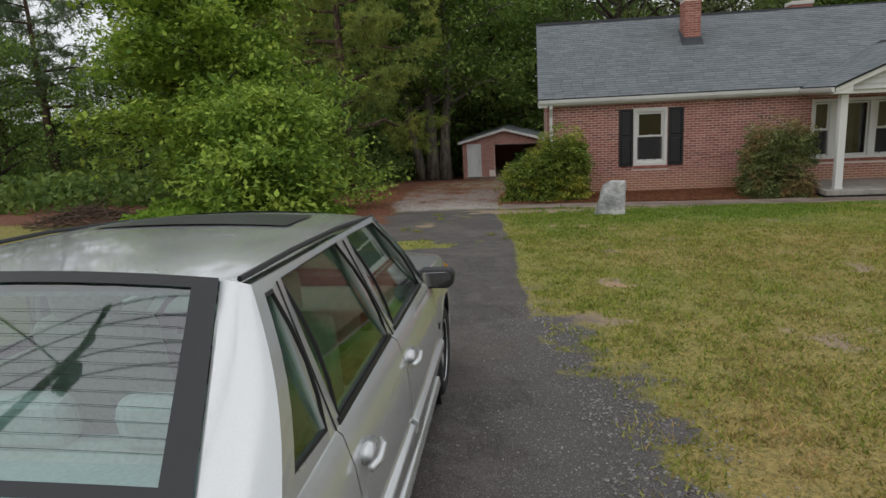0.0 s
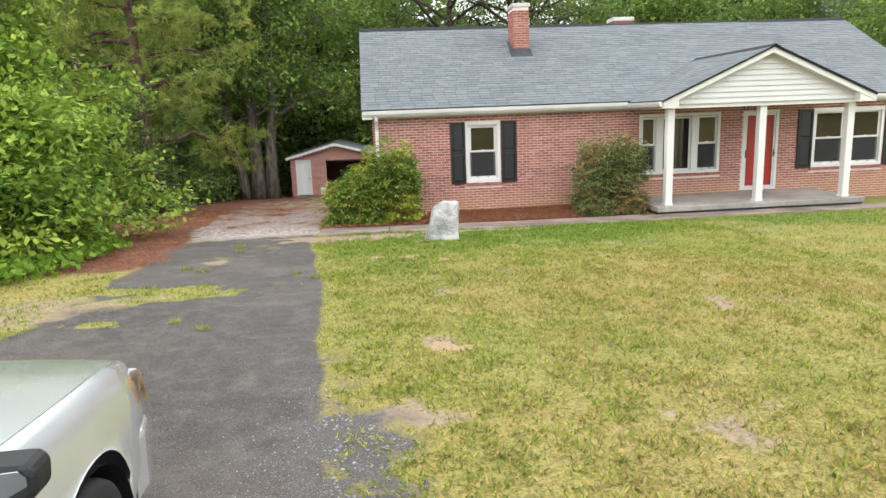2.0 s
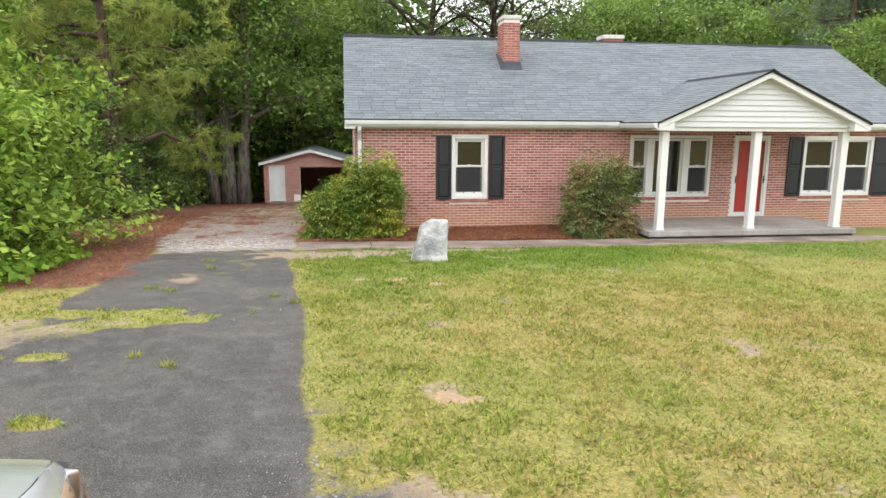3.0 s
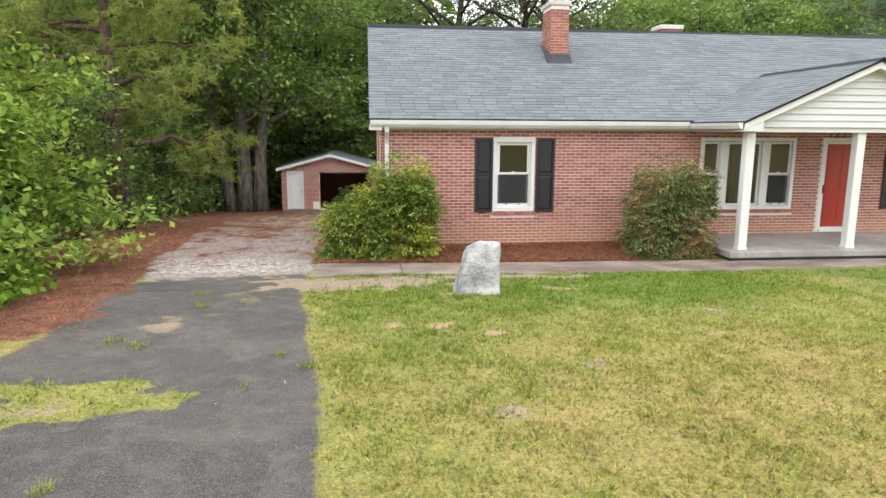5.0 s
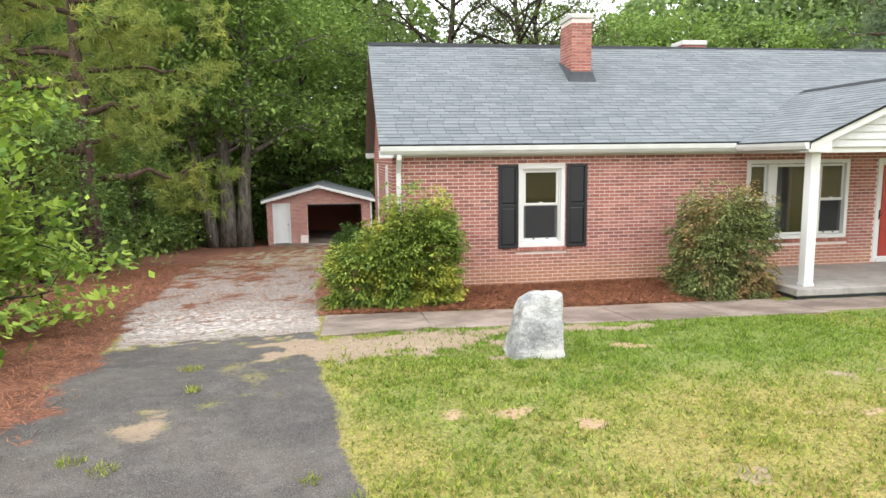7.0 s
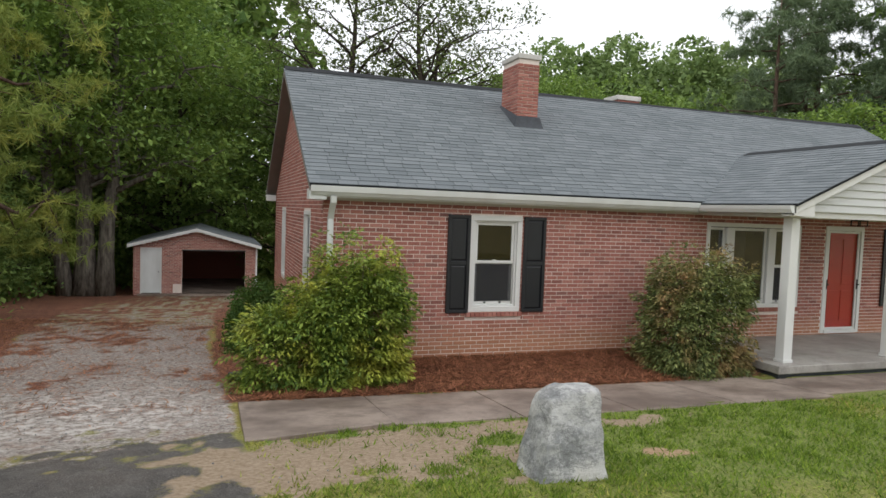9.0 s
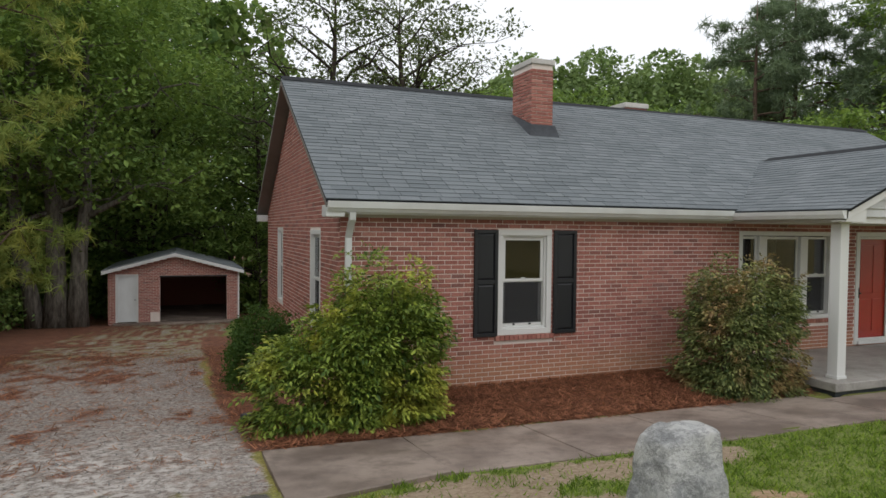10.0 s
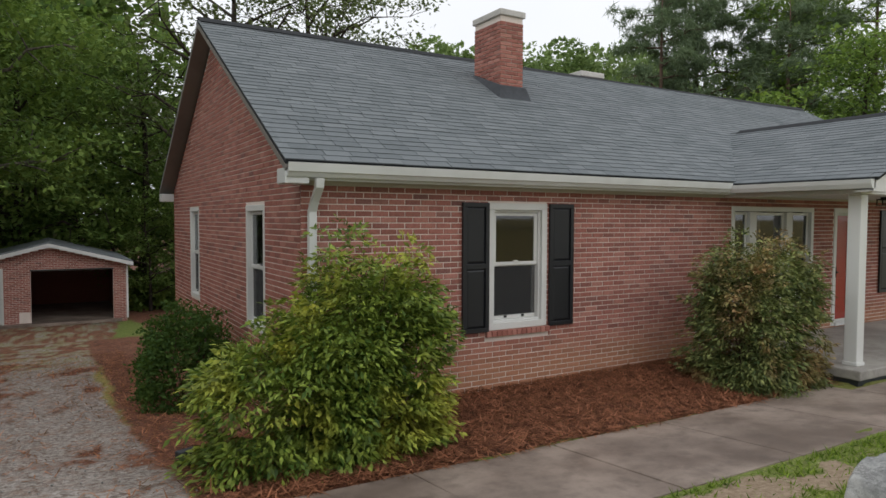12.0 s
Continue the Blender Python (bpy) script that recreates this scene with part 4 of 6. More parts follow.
def chimney_rows(w, d, r):
    """The bricks of one chimney course: poses and lengths round the four sides."""
    z, out = r * COURSE, []
    for face, length in (((0, 0, 0), w), ((w, 0, 90), d), ((w, d, 180), w), ((0, d, 270), d)):
        n = max(2, round(length / 0.2))
        step = length / n
        for i in range(-1, n):
            a, b = i * step + (step / 2 if r % 2 else 0), (i + 1) * step + (step / 2 if r % 2 else 0)
            a, b = max(a, 0), min(b, length)
            if b - a > 0.03:
                out.append((pose(face[0], face[1], z, 0, 0, face[2]) @ pose(a, 0, 0), b - a - 0.01))
    return out


def build_porch():
    p = thing("porch", (0, 0, 0), 0, "front porch with a white gable on three square posts", "porch", kind="structure")
    part("porch_slab", box(8.14, 13.50, 13.76, 16.0, -0.05, 0.08), M["slab"], p, "pale concrete porch slab", bevel=0.015)
    part("porch_footing", box(8.19, 13.45, 13.81, 15.99, -0.6, -0.05), M["flash"], p)
    for x in (8.50, 10.82, 13.10):
        post = part("porch_post", box(x - 0.088, x + 0.088, 13.955, 14.13, 0.12, 2.40), M["white"], p, "white square post", bevel=0.012)
        part("plinth", box(x - 0.1, x + 0.1, 13.943, 14.142, 0.08, 0.13), M["white"], post, bevel=0.006)
    ax, az, ex0, ex1, ez = 10.81, 3.78, 8.13, 13.49, 2.60
    part("porch_beam", join(box(8.3, 13.32, 13.90, 14.16, 2.40, 2.52), box(8.3, 8.5, 14.16, 15.99, 2.40, 2.52), box(13.12, 13.32, 14.16, 15.99, 2.40, 2.52)), M["white"], p, bevel=0.005)
    part("porch_ceiling", box(8.5, 13.12, 14.16, 15.96, 2.435, 2.46), M["siding"], p, "painted porch ceiling")
    k = (az - ez) / (ax - ex0)
    z, n = 2.50, 0
    while z < az - 0.18:
        hi = min(z + 0.125, az - 0.14)
        span = lambda zz: ((az - 0.1 - zz) / k)
        a, b = span(z), span(hi)
        v = [(ax - a, 13.845, z), (ax + a, 13.845, z), (ax + b, 13.874, hi), (ax - b, 13.874, hi), (ax - a, 13.89, z), (ax + a, 13.89, z), (ax + b, 13.89, hi), (ax - b, 13.89, hi)]
        part("clapboard", (v, [(0, 1, 2, 3), (0, 4, 5, 1), (4, 7, 6, 5), (0, 3, 7, 4), (1, 5, 6, 2)]), M["siding"], p)
        z += 0.125
    for s in (-1, 1):
        e = ex0 if s < 0 else ex1
        poly = [(e, ez - 0.03), (ax, az - 0.03), (ax, az - 0.17), (e, ez - 0.17)]
        part("rake_board", prism(poly if s < 0 else poly[::-1], 1, 13.66, 13.70), M["white"], p, "white gable rake trim", bevel=0.004)
        part("rake_soffit", prism([(e, ez - 0.13), (ax, az - 0.13), (ax, az - 0.155), (e, ez - 0.155)], 1, 13.70, 13.9), M["white"], p)
        inner = e + s * -0.42
        part("eave_return", prism([(e, 2.42), (inner, 2.42), (inner, ez - 0.13 + k * 0.42), (e, ez - 0.13)], 1, 13.675, 13.90), M["white"], p)
        run = math.hypot(ax - ex0, az - ez)
        ang = math.atan2(az - ez, ax - ex0)
        vy = lambda f: 15.72 + f * (az - ez) / SLOPE
        if s < 0:
            deck = part("roof", prism([(13.62, 0), (vy(0) + 0.15, 0), (vy(1) + 0.15, run), (13.62, run)], 2, -0.04, 0.0), M["ridge"], p, "grey shingle porch roof slope")
            deck.matrix_basis = Matrix.Translation((ex0, 0, ez)) @ Matrix(((0, math.cos(ang), -math.sin(ang), 0), (-1, 0, 0, 0), (0, math.sin(ang), math.cos(ang), 0), (0, 0, 0, 1)))
            for vtx in deck.data.vertices:
                vtx.co.x = -vtx.co.x
            deck.data.flip_normals()
            shingle_roof(deck, -vy(1) - 0.1, -13.6, run, lambda v: (-vy(v / run) - 0.05, -13.6), None, 8)
        else:
            deck = part("roof", prism([(13.62, 0), (vy(0) + 0.15, 0), (vy(1) + 0.15, run), (13.62, run)], 2, -0.04, 0.0), M["ridge"], p, "grey shingle porch roof slope")
            deck.matrix_basis = Matrix.Translation((ex1, 0, ez)) @ Matrix(((0, -math.cos(ang), math.sin(ang), 0), (1, 0, 0, 0), (0, math.sin(ang), math.cos(ang), 0), (0, 0, 0, 1)))
            shingle_roof(deck, 13.6, vy(1) + 0.1, run, lambda v: (13.6, vy(v / run) + 0.05), None, 9)
    part("ridge_cap", prism([(ax - 0.14, az - 0.045), (ax, az + 0.03), (ax + 0.14, az - 0.045), (ax, az)], 1, 13.6, 17.5), M["ridge"], p, "dark ridge cap")
    part("gutter", prism([(ex0 + 0.03, 2.575), (ex0 + 0.03, 2.46), (ex0 - 0.04, 2.46), (ex0 - 0.075, 2.52), (ex0 - 0.09, 2.575)], 1, 13.66, 15.70), M["gutter"], p, "white porch gutter")
    lamp = thing("porch_light", (11.0, 14.9, 2.435), 0, "small black flush lantern under the porch ceiling", "lamp")
    part("base", moved(lathe([(0.0, -0.03), (0.075, -0.03), (0.075, 0.0), (0.0, 0.0)], 16), pose(0, 0, 0, 0, -90, 0)), M["metal"], lamp)
    part("shade", join(box(-0.1, 0.1, -0.1, 0.1, -0.05, -0.03), *[box(a - 0.008, a + 0.008, b - 0.008, b + 0.008, -0.13, -0.05) for a in (-0.09, 0.09) for b in (-0.09, 0.09)], box(-0.1, 0.1, -0.1, 0.1, -0.14, -0.13)), M["metal"], lamp)


def build_garage():
    g = thing("garage", (-0.92, 38.0, -1.86), 0, "small brick garage with a dark open bay and white side door", "garage", kind="structure")
    half, eave, apex, deep = 2.62, 2.26, 2.96, 6.5
    holes = [(-2.33, -1.45, 0.0, 2.05), (-0.6, 2.14, 0.0, 1.93)]
    core = join(*[box(a, b, 0, 0.2, lo, hi) for a, b, lo, hi in wall_core(-half, half, -0.4, eave, holes)], prism([(-half, eave), (half, eave), (0, apex - 0.1)], 1, 0, 0.2))
    front = part("wall", core, M["mortar"], g, "dark red brick garage front")
    top = lambda z: (-half, half) if z < eave else ((-(apex - 0.12 - z) * half / (apex - eave), (apex - 0.12 - z) * half / (apex - eave)) if z < apex - 0.2 else None)
    lay_bricks(front, brick_field(-half, half, -0.3, apex - 0.1, holes, top), lambda x, z: False, 4)
    part("wall", join(box(-half, -half + 0.2, 0.2, deep, -0.4, eave), box(half - 0.2, half, 0.2, deep, -0.4, eave), box(-half + 0.2, half - 0.2, deep - 0.2, deep, -0.4, eave)), M["brick"], g)
    part("garage_floor", box(-half + 0.2, half - 0.2, -0.25, deep - 0.2, -0.1, 0.0), M["walkway"], g, "oil-stained concrete floor")
    # the bay's gloom is put into the ceiling colour
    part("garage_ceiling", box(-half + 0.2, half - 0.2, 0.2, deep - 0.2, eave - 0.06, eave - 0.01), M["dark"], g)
    k = (apex - eave) / half
    for s in (-1, 1):
        e = half + 0.22
        line = lambda d: [(s * e, eave - 0.22 * k + 0.06 + d), (0, apex + 0.06 + d), (0, apex + 0.06 + d - 0.05), (s * e, eave - 0.22 * k + 0.01 + d)]
        part("roof", prism(line(0.0)[::s], 1, -0.3, deep + 0.3), M["shingle"], g, "grey shingle garage roof")
        part("rake_board", prism([(s * e, eave - 0.22 * k + 0.01), (0, apex + 0.01), (0, apex - 0.13), (s * e, eave - 0.22 * k - 0.13)][::s], 1, -0.33, -0.29), M["gutter"], g, "white garage rake trim")
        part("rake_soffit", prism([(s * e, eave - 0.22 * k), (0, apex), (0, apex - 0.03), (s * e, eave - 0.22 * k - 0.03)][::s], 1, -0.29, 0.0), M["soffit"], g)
    part("corner_board", box(half - 0.02, half + 0.05, -0.04, 0.05, 0.0, eave - 0.05), M["gutter"], g)
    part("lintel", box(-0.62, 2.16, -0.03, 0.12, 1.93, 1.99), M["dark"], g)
    part("door_frame", join(box(-2.33, -2.27, -0.02, 0.16, 0, 2.05), box(-1.51, -1.45, -0.02, 0.16, 0, 2.05), box(-2.27, -1.51, -0.02, 0.16, 1.99, 2.05)), M["gutter"], g)
    leaf = part("door_leaf", box(-2.265, -1.515, 0.03, 0.07, 0.03, 1.985), M["peel"], g, "faded white plank door")
    part("door_handle", join(box(-1.6, -1.56, 0.0, 0.03, 0.95, 0.99)), M["metal"], leaf)
    part("patch", box(-0.98, -0.62, -0.02, 0.0, 0.02, 0.42), M["mortar"], g, "pale repaired patch low in the brickwork")


build_walls()
build_windows()
build_door()
build_roof()
gutter_run(1.15, 8.06)
gutter_run(13.56, 17.09)
downspout(1.49, house)
downspout(16.72, house)
build_chimneys()
build_porch()
build_garage()


# ---------------------------------------------------------------- the parked saloon car
CAR_TURN = 2.4
AXLES = (0.03, -2.66)
WHEEL_R = 0.315


def arch(y):
    """Height of the wheel openings over the ground."""
    best = 0.0
    for a in AXLES:
        d = 0.385 ** 2 - (y - a) ** 2
        if d > 0:
            best = max(best, 0.34 + math.sqrt(d))
    return best


def car_half(y):
    return float(np.interp(y, [-3.75, -3.6, -3.3, -2.6, -1.2, 0.1, 0.5, 0.75, 0.9, 1.0], [0.66, 0.77, 0.83, 0.865, 0.88, 0.87, 0.85, 0.80, 0.72, 0.58]))


def car_top(y):
    return float(np.interp(y, [-3.75, -3.66, -3.5, -2.92, -2.84, -0.62, -0.48, 0.3, 0.62, 0.82, 0.93, 1.0], [0.66, 0.88, 0.93, 0.975, 0.95, 0.95, 0.985, 0.945, 0.90, 0.84, 0.77, 0.66]))


def car_side(y):
    """The side's section from the shoulder down to the sill: (x, z) points."""
    w, t = car_half(y), car_top(y)
    pts = [(w - 0.085, t - 0.008), (w - 0.055, t - 0.03), (w - 0.022, t - 0.13), (w - 0.006, 0.40 + 0.6 * (t - 0.4)), (w, 0.60 if t > 0.7 else 0.52), (w - 0.004, 0.46), (w - 0.02, 0.32), (w - 0.05, 0.22)]
    a = arch(y)
    out = []
    for x, z in pts:
        out.append((w - 0.002 if z < a else x, max(z, a)))
    return out


def skin(y0, y1, gap=0.003, first=0, last=8):
    ys = np.linspace(y0 + gap, y1 - gap, max(3, int((y1 - y0) / 0.045)))
    rows = [car_side(float(y))[first:last] for y in ys]
    n = len(rows[0])
    v = [(s * x, float(y), z) for s in (1,) for y, r in zip(ys, rows) for x, z in r]
    f = [(i * n + k, i * n + k + 1, (i + 1) * n + k + 1, (i + 1) * n + k) for i in range(len(ys) - 1) for k in range(n - 1)]
    return v, f


def mirrored(geo):
    return [(-x, y, z) for x, y, z in geo[0]], [q[::-1] for q in geo[1]]


def top_skin(y0, y1, inset=0.004):
    ys = np.linspace(y0, y1, max(3, int((y1 - y0) / 0.06)))
    v, m = [], 13
    for y in ys:
        w, t = car_half(float(y)) - 0.085 - inset, car_top(float(y))
        for k in range(m):
            u = -1 + 2 * k / (m - 1)
            v.append((w * u, float(y), t - 0.008 + 0.035 * (1 - u * u)))
    f = [(i * m + k, i * m + k + 1, (i + 1) * m + k + 1, (i + 1) * m + k) for i in range(len(ys) - 1) for k in range(m - 1)]
    return v, f


def cabin(y, f, out=0.0):
    """A point of the sloping cabin side: y along the car, f from the belt to the roof rail."""
    bulge = 0.03 * math.sin(math.pi * f)
    return (0.80 - 0.168 * f + bulge + out * 0.93, y, 0.945 + 0.463 * f + out * 0.35)


def side_plate(poly, thick=0.03, out=0.0, steps=4):
    """A plate on the cabin side from a four-cornered outline in (y, f), bent with the side."""
    (a, b, c, d) = poly
    v, n = [], steps + 1
    for o in (out, out - thick):
        for k in range(n):
            t = k / steps
            lo = [a[i] + (b[i] - a[i]) * t for i in (0, 1)]
            hi = [d[i] + (c[i] - d[i]) * t for i in (0, 1)]
            v += [cabin(*lo, o), cabin(*hi, o)]
    f = []
    for k in range(steps):
        f += [(2 * k, 2 * k + 1, 2 * k + 3, 2 * k + 2), (2 * n + 2 * k + 1, 2 * n + 2 * k, 2 * n + 2 * k + 2, 2 * n + 2 * k + 3),
              (2 * k, 2 * k + 2, 2 * n + 2 * k + 2, 2 * n + 2 * k), (2 * k + 1, 2 * n + 2 * k + 1, 2 * n + 2 * k + 3, 2 * k + 3)]
    f += [(0, 2 * n, 2 * n + 1, 1), (2 * n - 2, 2 * n - 1, 4 * n - 1, 4 * n - 2)]
    return v, f


def outline(poly, w, out):
    """A narrow rim round a four-cornered window on the cabin side."""
    c = [sum(p[i] for p in poly) / 4 for i in (0, 1)]
    inner = [(p[0] + (c[0] - p[0]) * w, p[1] + (c[1] - p[1]) * w) for p in poly]
    return join(*[side_plate((poly[k], poly[(k + 1) % 4], inner[(k + 1) % 4], inner[k]), 0.012, out) for k in range(4)])


def sheet(corners, bow=0.0, n=8, m=6, lift=0.0):
    """A curved sheet between four corners (left foot, right foot, right top, left top)."""
    a, b, c, d = [Vector(p) for p in corners]
    nor = (b - a).cross(d - a).normalized()
    v = []
    for j in range(m + 1):
        for i in range(n + 1):
            s, t = i / n, j / m
            p = a.lerp(b, s).lerp(d.lerp(c, s), t)
            v.append(tuple(p + nor * (bow * (1 - (2 * s - 1) ** 2) + lift)))
    return v, [(j * (n + 1) + i, j * (n + 1) + i + 1, (j + 1) * (n + 1) + i + 1, (j + 1) * (n + 1) + i) for j in range(m) for i in range(n)]


def inset(corners, w, h):
    a, b, c, d = [Vector(p) for p in corners]
    at = lambda s, t: a.lerp(b, s).lerp(d.lerp(c, s), t)
    return [at(w, h), at(1 - w, h), at(1 - w, 1 - h), at(w, 1 - h)]


def wheel(car, x, y, out):
    w = child("wheel", mesh_of("wheel", *moved(lathe([(0.10, -0.06), (0.19, -0.06), (0.19, 0.02), (0.10, 0.02)], 20), pose(0, 0, 0)), M["metal"]), car)
    w.location, w.scale = (x, y, WHEEL_R + 0.005), (out, 1 / 1.07, 1)
    part("tyre", lathe([(0.195, -0.09), (0.215, -0.10), (0.28, -0.105), (0.305, -0.09), (0.315, -0.06), (0.315, 0.06), (0.305, 0.09), (0.28, 0.103), (0.225, 0.098), (0.2, 0.088), (0.195, -0.09)], 40), M["tyre"], w, "black tyre", True)
    spokes = [prism([(-0.028, 0.05), (0.028, 0.05), (0.045, 0.2), (-0.045, 0.2)], 0, 0.035, 0.07) for _ in range(5)]
    spokes = [moved(g, pose(0, 0, 0, 72 * k + 12, 0, 0)) for k, g in enumerate(spokes)]
    part("rim", join(lathe([(0.18, -0.05), (0.2, 0.06), (0.208, 0.095), (0.213, 0.095), (0.205, 0.055), (0.19, -0.05)], 40), lathe([(0.0, 0.075), (0.05, 0.072), (0.062, 0.04), (0.062, 0.0)], 20), *spokes), M["alloy"], w, "five-spoke alloy rim")
    return w


def build_car():
    car = thing("saloon_car", (-0.455, 0.52, 0.612), 0.0, "silver saloon car with cream seats parked on the driveway", "car")
    car.scale = (1.0, 1.07, 1.0)
    car.rotation_euler = (radians(-2.9), radians(1.0), radians(CAR_TURN))
    # sides: wings, doors and quarters, the right and the left alike
    for flip in (False, True):
        put = mirrored if flip else (lambda g: g)
        for name, a, b in (("front_wing", -0.52, 0.9), ("front_door", -1.58, -0.52), ("rear_door", -2.45, -1.58), ("rear_wing", -3.66, -2.45)):
            panel = part(name, put(skin(a, b)), M["paint"], car, smooth=True)
            if "door" in name:
                hy = a + 0.03
                pts = [(0.885, hy - 0.005, 0.80), (0.902, hy + 0.04, 0.805), (0.902, hy + 0.12, 0.81), (0.885, hy + 0.16, 0.815)]
                part("door_handle", put(join(tube(pts, [0.011, 0.013, 0.013, 0.010], 8), tube([(0.858, hy + 0.03, 0.815), (0.86, hy + 0.13, 0.82)], [0.024, 0.024], 8))), M["paint"], panel, "body-coloured pull handle", True)
            if name == "front_wing":
                part("side_repeater", put(box(0.868, 0.878, -0.46, -0.42, 0.62, 0.66)), M["trim"], panel)
        for a, b in ((-1.57, -0.42), (-2.25, -1.59)):
            w = car_half((a + b) / 2)
            part("side_moulding", put(prism([(w - 0.01, 0.47), (w + 0.018, 0.485), (w + 0.022, 0.54), (w - 0.005, 0.56)], 1, a + 0.01, b - 0.01)), M["paint"], car, "body-coloured rubbing strip", bevel=0.006)
        part("sill", put(prism([(0.78, 0.17), (0.85, 0.18), (0.868, 0.25), (0.86, 0.30), (0.78, 0.30)], 1, -2.27, -0.40)), M["paint"], car, bevel=0.01)
        part("belt_trim", put(join(*[side_plate(((a, 0.0), (b, 0.0), (b, 0.045), (a, 0.045)), 0.02, 0.006) for a, b in ((-1.52, -0.70), (-2.44, -1.62))])), M["trim"], car, "black window sill trim")
        panes = (((-1.50, 0.05), (-0.70, 0.05), (-1.17, 0.95), (-1.66, 0.965)), ((-2.42, 0.05), (-1.64, 0.05), (-1.81, 0.965), (-2.42, 0.955)), ((-2.80, 0.10), (-2.53, 0.06), (-2.50, 0.93), (-2.56, 0.93)))
        fa, fb, fc, fd = panes[0]
        ra, rb, rc, rd = panes[1]
        qa, qb, qc, qd = panes[2]
        posts = (((-0.58, 0.0), fb, fc, (-1.14, 1.0)), ((-0.58, 0.0), (-1.50, 0.0), fa, fb), ((-1.14, 1.0), fc, fd, (-1.68, 1.0)), ((-1.68, 1.0), fd, rc, (-1.80, 1.0)), ((-1.80, 1.0), rc, rd, (-2.46, 1.0)), ((-1.50, 0.0), (-1.64, 0.0), rc, fd),
                 ((-2.42, 0.0), (-2.54, 0.0), qc, rd), ((-2.46, 1.0), rd, qc, (-2.535, 1.0)), ((-2.535, 1.0), qc, qd, (-2.60, 1.0)), (qd, qa, (-2.92, 0.0), (-2.60, 1.0)), (qa, qb, (-2.54, 0.0), (-2.92, 0.0)))
        for p in posts:
            part("window_pillar", put(side_plate(p, 0.04, 0.0, 6)), M["paint"], car)
        for k, p in enumerate(panes):
            pane = part("side_window", put(side_plate(p, 0.005, -0.012, 6)), M["car_glass"], car, "greenish side window glass")
            pane.visible_shadow = False
            part("window_seal", put(outline(p, (0.018, 0.018, 0.055)[k], -0.002)), M["trim"], pane)
        part("roof_moulding", put(tube([(0.622, -1.15, 1.405), (0.622, -1.7, 1.432), (0.612, -2.2, 1.434), (0.585, -2.56, 1.415)], [0.009] * 4, 6)), M["trim"], car, "black roof drip moulding")
        for a, b in ((-1.57, -1.735), (-2.475, -2.46)):
            part("door_seam", put(tube([cabin(a, 0.0, 0.002), cabin(b, 0.95, 0.002)], [0.004, 0.004], 4)), M["trim"], car)
        head = part("headlamp", put(([(0.50, 0.955, 0.60), (0.735, 0.90, 0.60), (0.77, 0.82, 0.79), (0.5, 0.93, 0.775), (0.5, 0.85, 0.60), (0.7, 0.8, 0.60), (0.7, 0.76, 0.79), (0.5, 0.85, 0.775)], [(0, 1, 2, 3), (1, 5, 6, 2), (0, 4, 5, 1), (3, 2, 6, 7)])), M["lamp"], car, "clear headlamp", bevel=0.01)
        part("indicator", put(([(0.738, 0.905, 0.63), (0.822, 0.76, 0.635), (0.822, 0.70, 0.79), (0.772, 0.825, 0.79)], [(0, 1, 2, 3)])), M["amber"], head, "amber corner indicator")
        part("tail_lamp", put(([(0.52, -3.735, 0.62), (0.7, -3.71, 0.62), (0.715, -3.67, 0.86), (0.53, -3.69, 0.86), (0.52, -3.6, 0.62), (0.7, -3.6, 0.62), (0.7, -3.6, 0.86), (0.53, -3.6, 0.86)], [(3, 2, 1, 0), (1, 2, 6, 5), (0, 1, 5, 4), (2, 3, 7, 6)])), M["red"], car, "red tail lamp", bevel=0.01)
        s = -1 if flip else 1
        m = part("door_mirror", prism([(s * (0.875 + px), 0.962 + pz) for px, pz in ((-0.10, -0.058), (0.07, -0.062), (0.105, -0.03), (0.108, 0.03), (0.085, 0.058), (-0.09, 0.056), (-0.11, 0.02))], 1, -0.57, -0.47), M["trim"], car, "black door mirror housing", bevel=0.018)
        tilted = pose(s * 0.878, -0.575, 0.961, 11, 0, 6 * s)
        part("mirror_glass", moved(prism([(-0.085, -0.043), (0.06, -0.046), (0.084, -0.02), (0.086, 0.025), (0.07, 0.044), (-0.078, 0.042)], 1, -0.004, 0.0), tilted), M["mirror"], m, "mirror glass")
        part("mirror_arm", tube([(s * 0.77, -0.55, 0.965), (s * 0.86, -0.525, 0.96)], [0.05, 0.035], 10), M["trim"], m)
        for a in AXLES:
            wheel(car, s * 0.755, a, s)
            v, f = lathe([(0.375, -0.05), (0.375, 0.3)], 28)
            well = moved((v, f), pose(s * 0.55 - (0.0 if s > 0 else 0.25), a, 0.30))
            part("wheel_arch", well, M["trim"], car)
    # tops
    part("bonnet", top_skin(-0.50, 0.80), M["paint"], car, smooth=True)
    part("boot_lid", top_skin(-3.62, -2.95), M["paint"], car, smooth=True)
    part("scuttle", sheet([(-0.72, -0.61, 0.965), (0.72, -0.61, 0.965), (0.74, -0.50, 0.975), (-0.74, -0.50, 0.975)], 0.03), M["trim"], car)
    part("front_bumper", prism([(-0.84, 0.47), (-0.84, 0.62), (-0.80, 0.78), (-0.69, 0.92), (-0.5, 1.0), (0, 1.04), (0.5, 1.0), (0.69, 0.92), (0.80, 0.78), (0.84, 0.62), (0.84, 0.47), (0.76, 0.70), (-0.76, 0.70)], 2, 0.30, 0.585), M["paint"], car, "body-coloured front bumper", bevel=0.03)
    part("front_panel", prism([(-0.78, 0.70), (-0.70, 0.90), (-0.5, 0.95), (0.5, 0.95), (0.70, 0.90), (0.78, 0.70)], 2, 0.575, 0.78), M["trim"], car)
